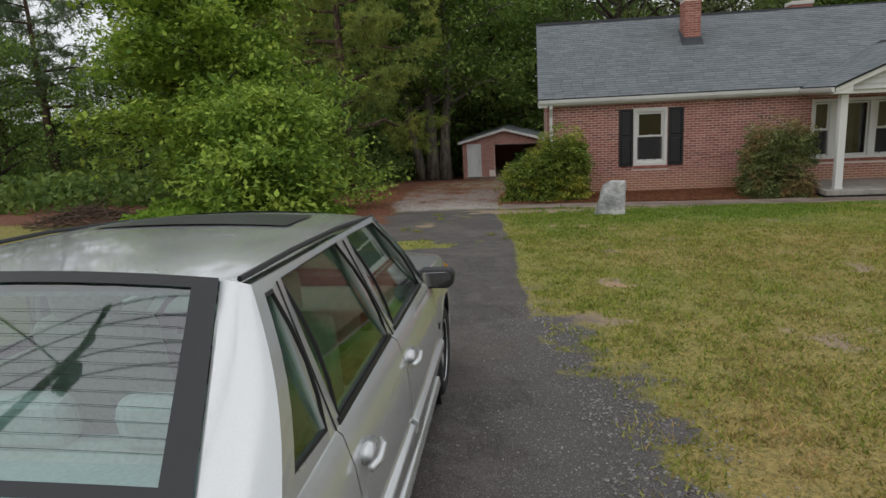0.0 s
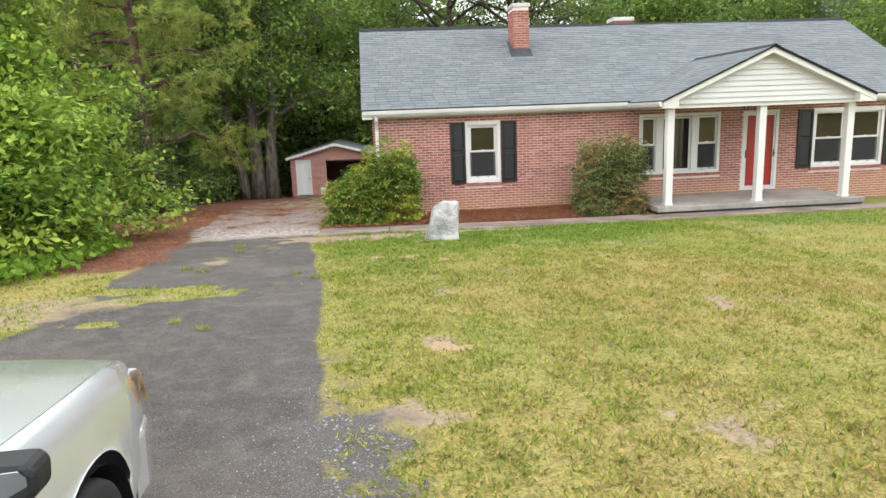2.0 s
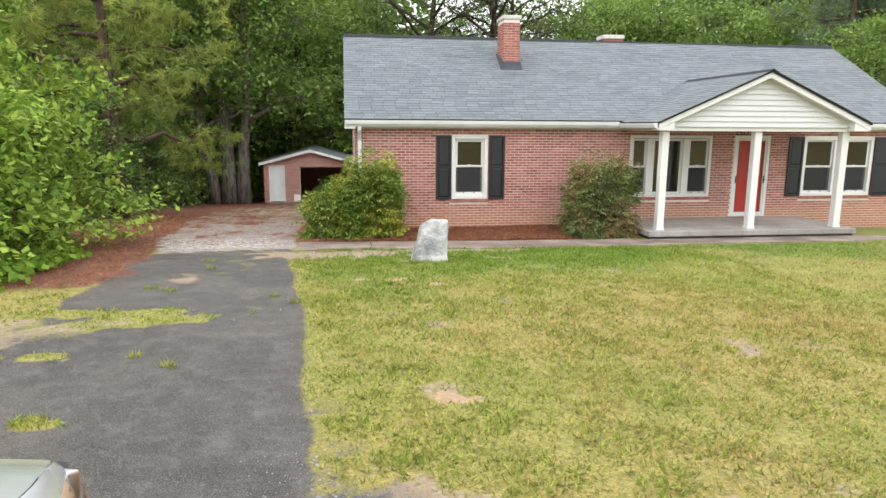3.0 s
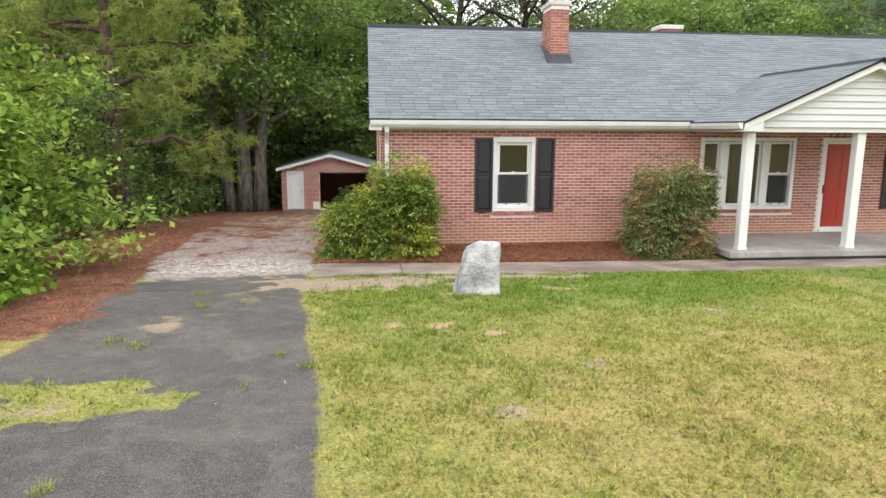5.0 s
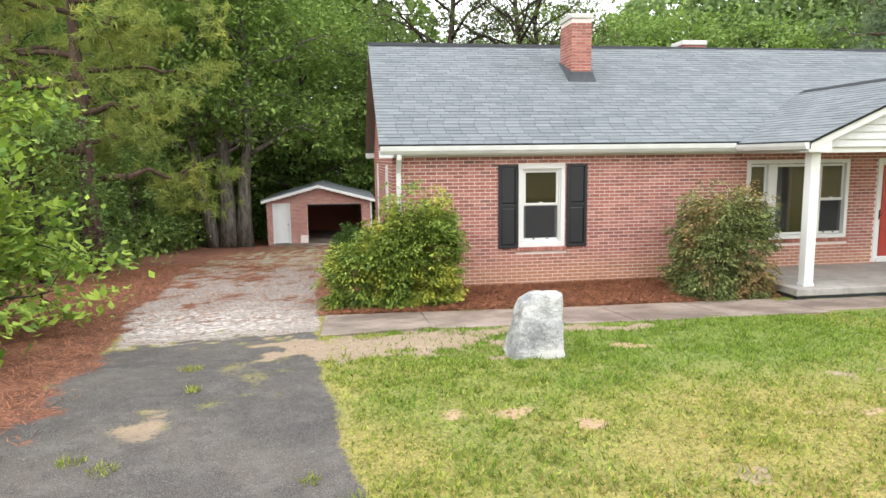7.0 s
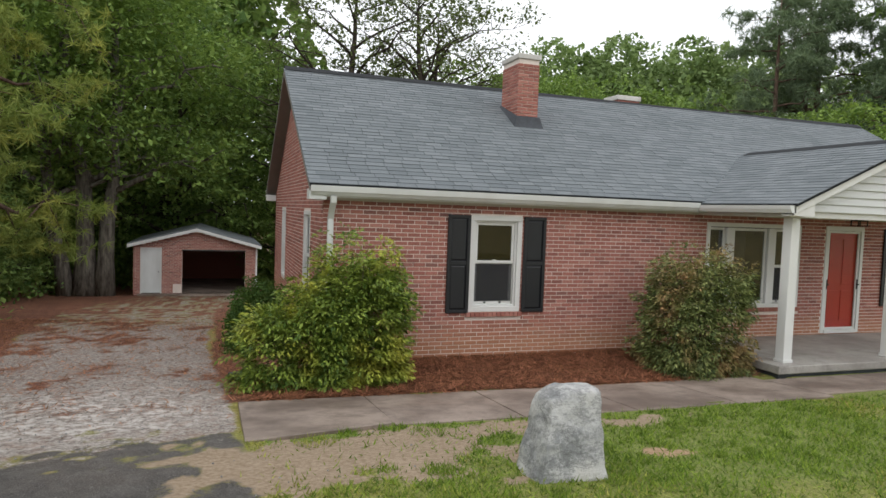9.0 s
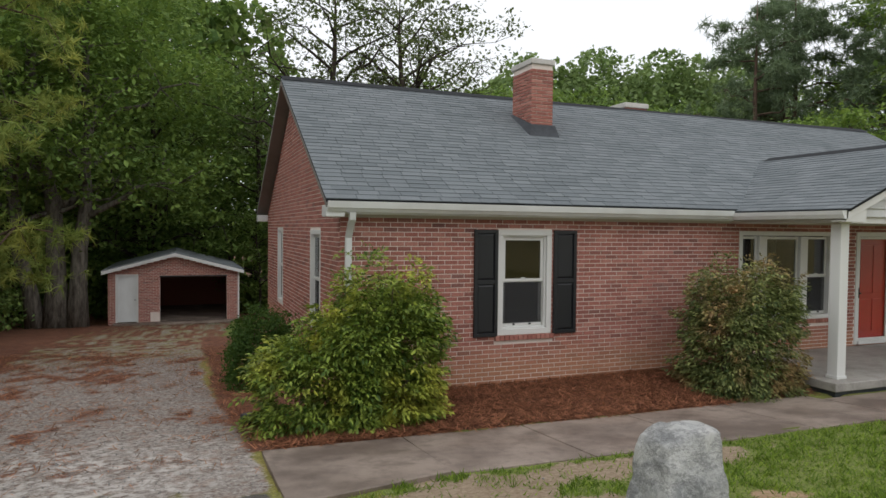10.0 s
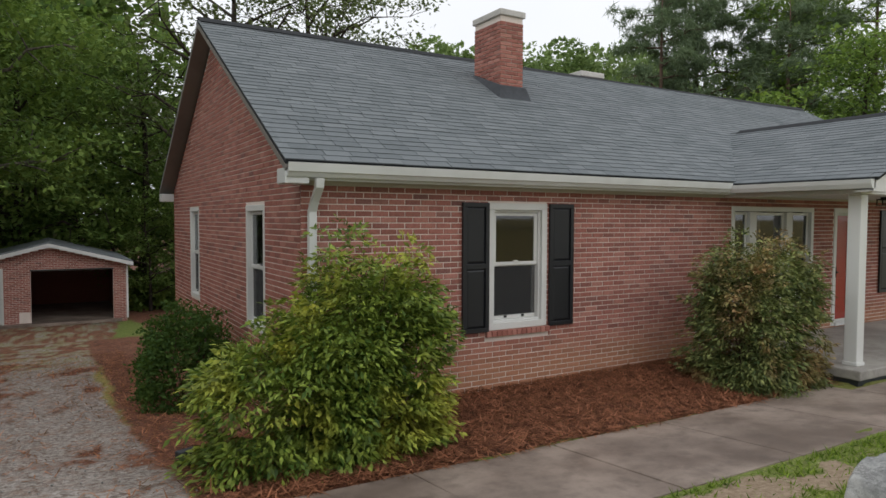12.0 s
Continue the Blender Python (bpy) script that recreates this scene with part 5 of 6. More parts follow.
    part("grille", join(box(-0.3, 0.3, 0.95, 0.985, 0.60, 0.78), *[box(-0.28 + 0.07 * k, -0.265 + 0.07 * k, 0.985, 0.992, 0.61, 0.77) for k in range(9)]), M["alloy"], car, "chrome grille", bevel=0.004)
    part("rear_bumper", prism([(-0.86, -3.2), (-0.84, -3.55), (-0.72, -3.76), (0, -3.82), (0.72, -3.76), (0.84, -3.55), (0.86, -3.2), (0.75, -3.6), (-0.75, -3.6)], 2, 0.26, 0.56), M["paint"], car, "body-coloured rear bumper", bevel=0.03)
    part("rear_panel", prism([(-0.7, -3.6), (-0.7, -3.70), (0.7, -3.70), (0.7, -3.6)], 2, 0.5, 0.9), M["paint"], car)
    # roof
    v, n, m = [], 14, 12
    for j in range(m + 1):
        y = -1.13 - 1.44 * j / m
        for i in range(n + 1):
            u = -1 + 2 * i / n
            hw = 0.632 - 0.045 * (j / m) ** 3
            v.append((hw * u, y, 1.392 + 0.036 * (1 - u ** 2) ** 0.6 + 0.03 * math.sin(math.pi * (0.12 + 0.73 * j / m)) - 0.004))
    roof = part("roof", (v, [(j * (n + 1) + i, (j + 1) * (n + 1) + i, (j + 1) * (n + 1) + i + 1, j * (n + 1) + i + 1) for j in range(m) for i in range(n)]), M["paint"], car, smooth=True)
    part("sunroof", sheet([(-0.42, -1.74, 1.449), (0.42, -1.74, 1.449), (0.40, -1.33, 1.4405), (-0.40, -1.33, 1.4405)], 0.012), M["band"], roof, "dark glass sunroof")
    # screens
    front = [(0.70, -0.59, 0.975), (-0.70, -0.59, 0.975), (-0.60, -1.13, 1.40), (0.60, -1.13, 1.40)]
    rear = [(-0.62, -2.95, 1.0), (0.62, -2.95, 1.0), (0.53, -2.56, 1.415), (-0.53, -2.56, 1.415)]
    for name, c in (("windscreen", front), ("rear_window", rear)):
        g = part(name, sheet(c, 0.045), M["screen_glass" if name == "rear_window" else "car_glass"], car, "sloping glass with a dark printed border", True)
        g.visible_shadow = False
        i = inset(c, 0.065 if name == "rear_window" else 0.04, 0.06)
        o = [Vector(p) for p in c]
        ring = join(*[sheet([o[k], o[(k + 1) % 4], i[(k + 1) % 4], i[k]], 0, 10, 2) for k in range(4)])
        a, b, cc, d = o
        nor = (b - a).cross(d - a).normalized()

        def bow(p):
            p = Vector(p)
            t = clamp((p - a).dot((d - a).normalized()) / (d - a).length)
            half = (a.lerp(d, t) - b.lerp(cc, t)).length / 2
            return p + nor * (0.045 * (1 - min(1, (p.x / half) ** 2)) + 0.007)

        part("glass_border", ([tuple(bow(p)) for p in ring[0]], ring[1]), M["band"], g, "dark printed glass border")
        if name == "rear_window":
            lines = []
            for k in range(11):
                t = 0.14 + 0.07 * k
                q = [bow(i[0].lerp(i[3], t).lerp(i[1].lerp(i[2], t), s / 12)) - nor * 0.001 for s in range(13)]
                lines.append(tube(q, [0.0007] * 13, 3, False))
            for line in lines:
                part("heater_line", line, M["trim"], g, "fine dark heater line")
    for s in (1, -1):
        for yt, yf, gt, gf in ((-2.60, -2.92, (0.53, -2.56, 1.415), (0.62, -2.95, 1.0)), (-1.14, -0.58, (0.60, -1.13, 1.40), (0.70, -0.59, 0.975))):
            v, k = [], 10
            for q in range(k + 1):
                t = q / k
                o, g = Vector(cabin(yf + (yt - yf) * t, t, 0.001)), Vector(gf).lerp(Vector(gt), t)
                back = Vector((0.35, -1 if yf < -2 else 1, 0.3)).normalized() * 0.03
                v += [(s * w.x, w.y, w.z) for w in (o, o.lerp(g, 0.33) + back, o.lerp(g, 0.7) + back, g)]
            part("screen_pillar", (v, [(4 * q + r, 4 * q + r + 1, 4 * q + r + 5, 4 * q + r + 4) for q in range(k) for r in range(3)]), M["paint"], car, smooth=True)
    part("wiper", tube([(-0.5, -0.60, 0.99), (0.1, -0.63, 1.02), (0.62, -0.62, 1.005)], [0.009] * 3, 6), M["trim"], car, "black windscreen wiper")
    part("parcel_shelf", box(-0.64, 0.64, -2.92, -2.55, 0.94, 0.96), M["shelf"], car, "pale green parcel shelf")
    # inside
    part("floor_pan", join(box(-0.74, 0.74, -2.3, -0.35, 0.20, 0.26), box(-0.70, 0.70, -3.6, -2.3, 0.26, 0.5), box(-0.55, 0.55, -0.35, 0.8, 0.26, 0.5)), M["carpet"], car)
    for x in (0.74, -0.765):
        part("door_lining", box(x, x + 0.025, -2.5, -0.62, 0.28, 0.93), M["seat"], car, "cream door lining")
    part("dashboard", prism([(-0.62, 0.60), (-0.58, 0.93), (-0.78, 0.945), (-0.95, 0.88), (-0.97, 0.70), (-0.88, 0.58)], 0, -0.72, 0.72), M["dash"], car, bevel=0.02)
    for x in (-0.58, -0.1, 0.1, 0.58):
        part("air_vent", join(*[box(x - 0.065, x + 0.065, -0.975, -0.955, 0.775 + 0.018 * k, 0.784 + 0.018 * k) for k in range(5)], box(x - 0.07, x + 0.07, -0.962, -0.95, 0.765, 0.865)), M["trim"], car, "black air vent")
    wheel_rim = [(-0.37 + 0.18 * math.cos(q * math.pi / 10), -1.10 + 0.075 * math.sin(q * math.pi / 10), 0.86 + 0.165 * math.sin(q * math.pi / 10)) for q in range(21)]
    part("steering_wheel", join(tube(wheel_rim, [0.016] * 21, 6, False), box(-0.44, -0.30, -1.11, -1.06, 0.80, 0.90), tube([(-0.37, -1.08, 0.85), (-0.37, -0.92, 0.80)], [0.04, 0.04], 8)), M["trim"], car)
    part("headliner", box(-0.56, 0.56, -2.42, -1.33, 1.335, 1.35), M["seat"], car)
    for x in (-0.37, 0.37):
        seat = part("front_seat", join(box(x - 0.26, x + 0.26, -1.66, -1.16, 0.38, 0.56)), M["seat"], car, "cream leather front seat", bevel=0.05)
        part("backrest", moved(box(-0.25, 0.25, -0.07, 0.07, 0.0, 0.62), pose(x, -1.69, 0.5, 14, 0, 0)), M["seat"], seat, bevel=0.05)
        part("headrest", moved(box(-0.14, 0.14, -0.05, 0.05, 0.0, 0.19), pose(x, -1.86, 1.11, 10, 0, 0)), M["seat"], seat, bevel=0.04)
    bench = part("rear_seat", box(-0.66, 0.66, -2.52, -2.05, 0.36, 0.54), M["seat"], car, "cream leather rear bench", bevel=0.05)
    part("backrest", moved(box(-0.66, 0.66, -0.07, 0.07, 0.0, 0.55), pose(0, -2.50, 0.46, 18, 0, 0)), M["seat"], bench, bevel=0.05)
    for x in (-0.40, 0.0, 0.40):
        part("headrest", moved(box(-0.13, 0.13, -0.05, 0.05, 0.0, 0.16), pose(x, -2.63, 0.97, 14, 0, 0)), M["seat"], bench, bevel=0.04)


build_car()


def build_pole():
    """The roadside pole that the car's rear glass mirrors."""
    at = (-3.9, -4.75, at_ground(-3.9, -4.75))
    p = thing("utility_pole", at, 0, "wooden utility pole with a transformer and wires by the road", "utility pole")
    part("pole", tube([(0, 0, -0.3), (0.03, 0, 9.6)], [0.12, 0.075], 12), M["bark_dark"], p, smooth=True)
    arm = pose(0, 0, 9.0, 0, 0, 48)
    part("crossarm", moved(box(-0.85, 0.85, -0.06, 0.06, -0.06, 0.06), arm), M["bark_dark"], p, bevel=0.01)
    part("transformer", moved(lathe([(0, 0), (0.14, 0), (0.16, 0.04), (0.16, 0.6), (0.13, 0.66), (0, 0.66)], 18), pose(0.22, -0.16, 7.9, 0, -90, 0)), M["flash"], p, "grey transformer can")
    for u in (-0.8, -0.3, 0.35, 0.8):
        foot = arm @ Vector((u, 0, 0.06))
        pin = part("insulator", moved(lathe([(0, 0), (0.035, 0.0), (0.05, 0.05), (0.03, 0.1), (0.045, 0.14), (0, 0.16)], 10), Matrix.Translation(foot) @ pose(0, 0, 0, 0, -90, 0)), M["flash"], p)
        wire = [tuple(foot + Vector((0.97 * q, 0.2 * q, 0.17 - 0.5 * (1 - (q / 20) ** 2) * abs(q) / 20))) for q in (-20, -15, -10, -5, -1, 0, 1, 5, 10, 15, 20)]
        part("wire", tube(wire, [0.014] * 11, 5, False), M["trim"], p)
    part("service_drop", tube([(0, 0, 8.2), (-6, 3, 7.2), (-14, 7, 7.6)], [0.016] * 3, 5, False), M["trim"], p)


build_pole()


# ---------------------------------------------------------------- trees, shrubs and grass
def unit(v):
    return v / np.maximum(np.linalg.norm(v, axis=-1, keepdims=True), 1e-9)


def leaves(at, size, rng, droop=0.3, slim=0.5, flat=0.0):
    """A four-cornered leaf at each place, at random turns, pointing outwards and down."""
    n = len(at)
    d = unit(rng.normal(size=(n, 3)) * np.array([1, 1, 1 - 0.6 * flat]) + np.array([0, 0, -droop]))
    s = unit(np.cross(d, rng.normal(size=(n, 3)) * (1 - flat) + np.array([0, 0, 2.0 * flat])))
    up = np.cross(d, s)
    ln = size * rng.uniform(0.6, 1.35, (n, 1))
    w = ln * slim * 0.5
    base = at - d * ln * 0.5
    return np.stack([base, at + s * w + up * ln * 0.08, base + d * ln, at - s * w + up * ln * 0.08], 1)


def grow(rng, height, reach, trunk_r, first=0.3, limbs=14, lift=0.5, lean=(0, 0), wander=0.04, twigs=5):
    """A trunk with limbs and twigs: the tubes, and the places where leaves sit."""
    tubes, tips = [], []
    k = 9
    axis = np.cumsum(np.vstack([[0, 0, 0], np.column_stack([rng.normal(lean[0] / k, wander * height / k * 2, k), rng.normal(lean[1] / k, wander * height / k * 2, k), np.full(k, height / k)])]), 0)
    rad = trunk_r * (1 - np.linspace(0, 1, k + 1)) ** 0.8 + 0.012
    rad[0] *= 1.35
    tubes.append((axis, rad, 9))
    for i in range(limbs):
        f = first + (0.97 - first) * (i + rng.uniform(0, 0.9)) / limbs
        p = np.array([np.interp(f * k, range(k + 1), axis[:, c]) for c in range(3)])
        ang = i * 2.4 + rng.uniform(-0.5, 0.5)
        span = reach * (1.0 - 0.62 * ((f - first) / (1 - first)) ** 1.3) * rng.uniform(0.72, 1.12)
        out = np.array([math.cos(ang), math.sin(ang), 0])
        m = 6
        s = np.linspace(0, 1, m + 1)[:, None]
        limb = p + out * s * span + np.array([0, 0, 1]) * (lift * span * s - 0.35 * lift * span * s ** 2.5) + rng.normal(0, 0.05 * span, (m + 1, 3)) * s
        r0 = float(np.interp(f * k, range(k + 1), rad)) * 0.55
        tubes.append((limb, r0 * (1 - s[:, 0]) ** 0.9 + 0.008, 6))
        for j in range(twigs):
            g = rng.uniform(0.3, 1.0)
            q = np.array([np.interp(g * m, range(m + 1), limb[:, c]) for c in range(3)])
            way = unit(out * 0.5 + rng.normal(0, 0.7, 3) + np.array([0, 0, 0.15]))
            ln = span * rng.uniform(0.2, 0.42)
            bit = q + way * np.linspace(0, 1, 4)[:, None] * ln + np.array([0, 0, -0.1 * ln]) * np.linspace(0, 1, 4)[:, None] ** 2
            tubes.append((bit, np.linspace(max(0.3 * r0, 0.012), 0.005, 4), 4))
            tips += [bit[1], bit[2], bit[3], bit[3]]
        tips.append(limb[-1])
    return tubes, np.array(tips)


def tree(name, at, seed, height, reach, trunk_r, n_leaves, leaf, leaf_mat, bark_mat, label, category="tree", group="", puff=0.5, **kw):
    rng = np.random.RandomState(seed)
    tubes, tips = grow(rng, height, reach, trunk_r, **kw)
    root = thing(name, at, 0, label, category, group)
    part("trunk", join(*[tube(p, r, n) for p, r, n in tubes]), bark_mat, root, smooth=True)
    k = 12
    c = tips[rng.randint(0, len(tips), n_leaves // k)] + rng.normal(0, puff, (n_leaves // k, 3)) * np.array([1, 1, 0.5])
    c = np.repeat(c, k, 0) + rng.normal(0, leaf * 1.5, (n_leaves // k * k, 3)) * np.array([1, 1, 0.4])
    c = c[c[:, 2] > 0.15]
    child("crown", soup("crown", leaves(c, leaf, rng, 0.25, 0.55, 0.6), leaf_mat), root)
    return root


def pine(name, at, seed, height, reach, trunk_r, tufts, mat, label, first=0.35, needle=0.22, per=16, group="", limbs=26):
    """A pine: whorls of near-level boughs with tufts of long needles."""
    rng = np.random.RandomState(seed)
    tubes, tips = grow(rng, height, reach, trunk_r, first=first, limbs=limbs, lift=0.12, wander=0.012, twigs=6)
    root = thing(name, at, 0, label, "pine tree", group)
    part("trunk", join(*[tube(p, r, n) for p, r, n in tubes]), M["bark_pine"], root, smooth=True)
    c = tips[rng.randint(0, len(tips), tufts)] + rng.normal(0, 0.28, (tufts, 3)) * np.array([1, 1, 0.5])
    c = np.repeat(c, per, 0)
    d = unit(rng.normal(size=c.shape) + np.repeat(unit(rng.normal(size=(tufts, 3)) + np.array([0, 0, 0.2])), per, 0) * 0.9)
    s = unit(np.cross(d, rng.normal(size=c.shape)))
    ln = needle * rng.uniform(0.7, 1.2, (len(c), 1))
    w = 0.028 * ln / 0.22 * 0.4
    tri = np.stack([c - s * w, c + s * w, c + d * ln + np.array([0, 0, -0.15]) * ln], 1)
    child("crown", soup("crown", tri, mat), root)
    return root


def shrub(name, at, seed, rx, ry, h, n, leaf, mat, label, stems=9, lobes=(), slim=0.34, bare=0.12):
    """A dense rounded shrub: stems from the base and leaves in sprays through a lumpy dome."""
    rng = np.random.RandomState(seed)
    root = thing(name, at, 0, label, "shrub")
    canes = []
    for i in range(stems):
        a, r = rng.uniform(0, 6.283), rng.uniform(0.25, 0.85)
        top = np.array([math.cos(a) * rx * r, math.sin(a) * ry * r, h * math.sqrt(max(0.05, 1 - r * r)) * 0.85])
        foot = np.array([math.cos(a) * rx * 0.3 * r, math.sin(a) * ry * 0.3 * r, -0.05])
        s = np.linspace(0, 1, 5)[:, None]
        canes.append(tube(foot + (top - foot) * s + rng.normal(0, 0.04, (5, 3)) * s, np.linspace(0.018, 0.006, 5), 5))
    part("stem_clump", join(*canes), M["stem"], root)
    sprays = []
    count = n // 14
    balls = [(0, 0, bare * h, rx, ry, h * (1 - bare))] + list(lobes)
    weight = np.array([b[3] * b[4] * b[5] for b in balls])
    for cx, cy, cz, ax, ay, az in balls:
        k = int(count * ax * ay * az / weight.sum())
        u = unit(rng.normal(size=(k, 3)))
        u[:, 2] = np.where(u[:, 2] < 0, u[:, 2] * 0.25, u[:, 2])
        u = unit(np.sign(u) * np.abs(u) ** 0.72) * (1 + 0.12 * (1 - np.abs(np.abs(u).max(1, keepdims=True))))
        lump = 1 + 0.2 * np.sin(u[:, 0] * 7 + seed) * np.cos(u[:, 1] * 6) + 0.05 * np.sin(u[:, 2] * 9 + u[:, 0] * 9)
        rad = (rng.uniform(0.45, 1.0, k) ** 0.35 * lump)[:, None]
        sprays.append(np.array([cx, cy, cz]) + u * np.minimum(rad, 1.06) * np.array([ax, ay, az]))
    s = np.vstack(sprays)
    c = np.repeat(s, 14, 0) + rng.normal(0, 0.07, (len(s) * 14, 3)) * np.array([1, 1, 0.5])
    c = c[c[:, 2] > 0.03]
    child("foliage", soup("foliage", leaves(c, leaf, rng, 0.3, slim, 0.35), mat), root)
    return root


def nandina(at, seed, balls, fronds, leaflet, mat, label, stems=14):
    """A nandina: canes from a narrow foot, and feathery fronds of slim leaflets in layered tiers."""
    rng = np.random.RandomState(seed)
    root = thing("nandina_shrub", at, 0, label, "shrub")
    canes = []
    for i in range(stems):
        cx, cy, cz, ax, ay, az = balls[i % len(balls)]
        a, r = rng.uniform(0, 6.283), rng.uniform(0.2, 0.85)
        top = np.array([cx + math.cos(a) * ax * r, cy + math.sin(a) * ay * r, cz + az * math.sqrt(1 - r * r) * 0.9])
        foot = np.array([0.35 * top[0], 0.35 * top[1], -0.06])
        w = np.linspace(0, 1, 6)[:, None]
        canes.append(tube(foot + (top - foot) * w ** np.array([1.5, 1.5, 0.9]) + rng.normal(0, 0.03, (6, 3)) * w, np.linspace(0.014, 0.005, 6), 5))
    part("stem_clump", join(*canes), M["stem"], root)
    weight = np.array([b[3] * b[4] + b[4] * b[5] + b[3] * b[5] for b in balls])
    org, axes = [], []
    for (cx, cy, cz, ax, ay, az), w in zip(balls, weight / weight.sum()):
        k = int(fronds * w)
        u = unit(rng.normal(size=(k, 3)))
        u[:, 2] = np.where(u[:, 2] < 0, u[:, 2] * 0.45, u[:, 2])
        u = np.sign(u) * np.abs(u) ** 0.62
        u = u / (np.abs(u) ** 3.2).sum(1, keepdims=True) ** (1 / 3.2)
        lump = 1 + 0.13 * np.sin(u[:, 0] * 6 + seed) * np.cos(u[:, 1] * 5 + u[:, 2] * 4) + 0.09 * np.sin(u[:, 2] * 13 + u[:, 0] * 8 + seed)
        rad = rng.uniform(0.35, 1.0, k) ** 0.4 * lump * 0.95
        rad = np.where(rng.uniform(0, 1, k) < 0.05, rad * rng.uniform(1.03, 1.14, k), rad)
        tier = 0.035 * np.sin(u[:, 2] * az * 20 + 3 * u[:, 0])
        org.append(np.array([cx, cy, cz]) + u * rad[:, None] * np.array([ax, ay, az]) + np.stack([0 * tier, 0 * tier, tier], 1))
        axes.append(unit(u * np.array([1, 1, 0.45]) + rng.normal(0, 0.4, (k, 3)) * np.array([1, 1, 0.5]) + np.array([0, 0, 0.12])))
    o, ax = np.vstack(org), np.vstack(axes)
    ok = o[:, 2] > 0.02
    o, ax = o[ok], ax[ok]
    side = unit(np.cross(ax, np.array([0, 0, 1.0]) + rng.normal(0, 0.25, ax.shape)))
    up = np.cross(side, ax)
    span = rng.uniform(0.15, 0.27, (len(o), 1))
    quads = []
    for t, v in ((0.3, -0.2), (0.3, 0.2), (0.45, -0.42), (0.45, 0.42), (0.6, -0.2), (0.6, 0.2), (0.62, -0.5), (0.62, 0.5), (0.78, -0.26), (0.78, 0.26), (0.9, -0.12), (0.9, 0.12), (1.0, 0.0)):
        p = o + ax * span * (t - 0.5) + side * span * v - np.array([0, 0, 1]) * span * 0.35 * t * t + rng.normal(0, 0.012, o.shape)
        d = unit(ax * 0.8 + side * v * 2.0 + np.array([0, 0, -0.35]) + rng.normal(0, 0.3, o.shape))
        wide = unit(np.cross(d, up + rng.normal(0, 0.35, o.shape)))
        ln = leaflet * rng.uniform(0.7, 1.3, (len(o), 1))
        quads.append(np.stack([p, p + d * ln * 0.45 + wide * ln * 0.19, p + d * ln + np.array([0, 0, -0.12]) * ln, p + d * ln * 0.45 - wide * ln * 0.19], 1))
    child("foliage", soup("foliage", np.concatenate(quads), mat), root)
    return root


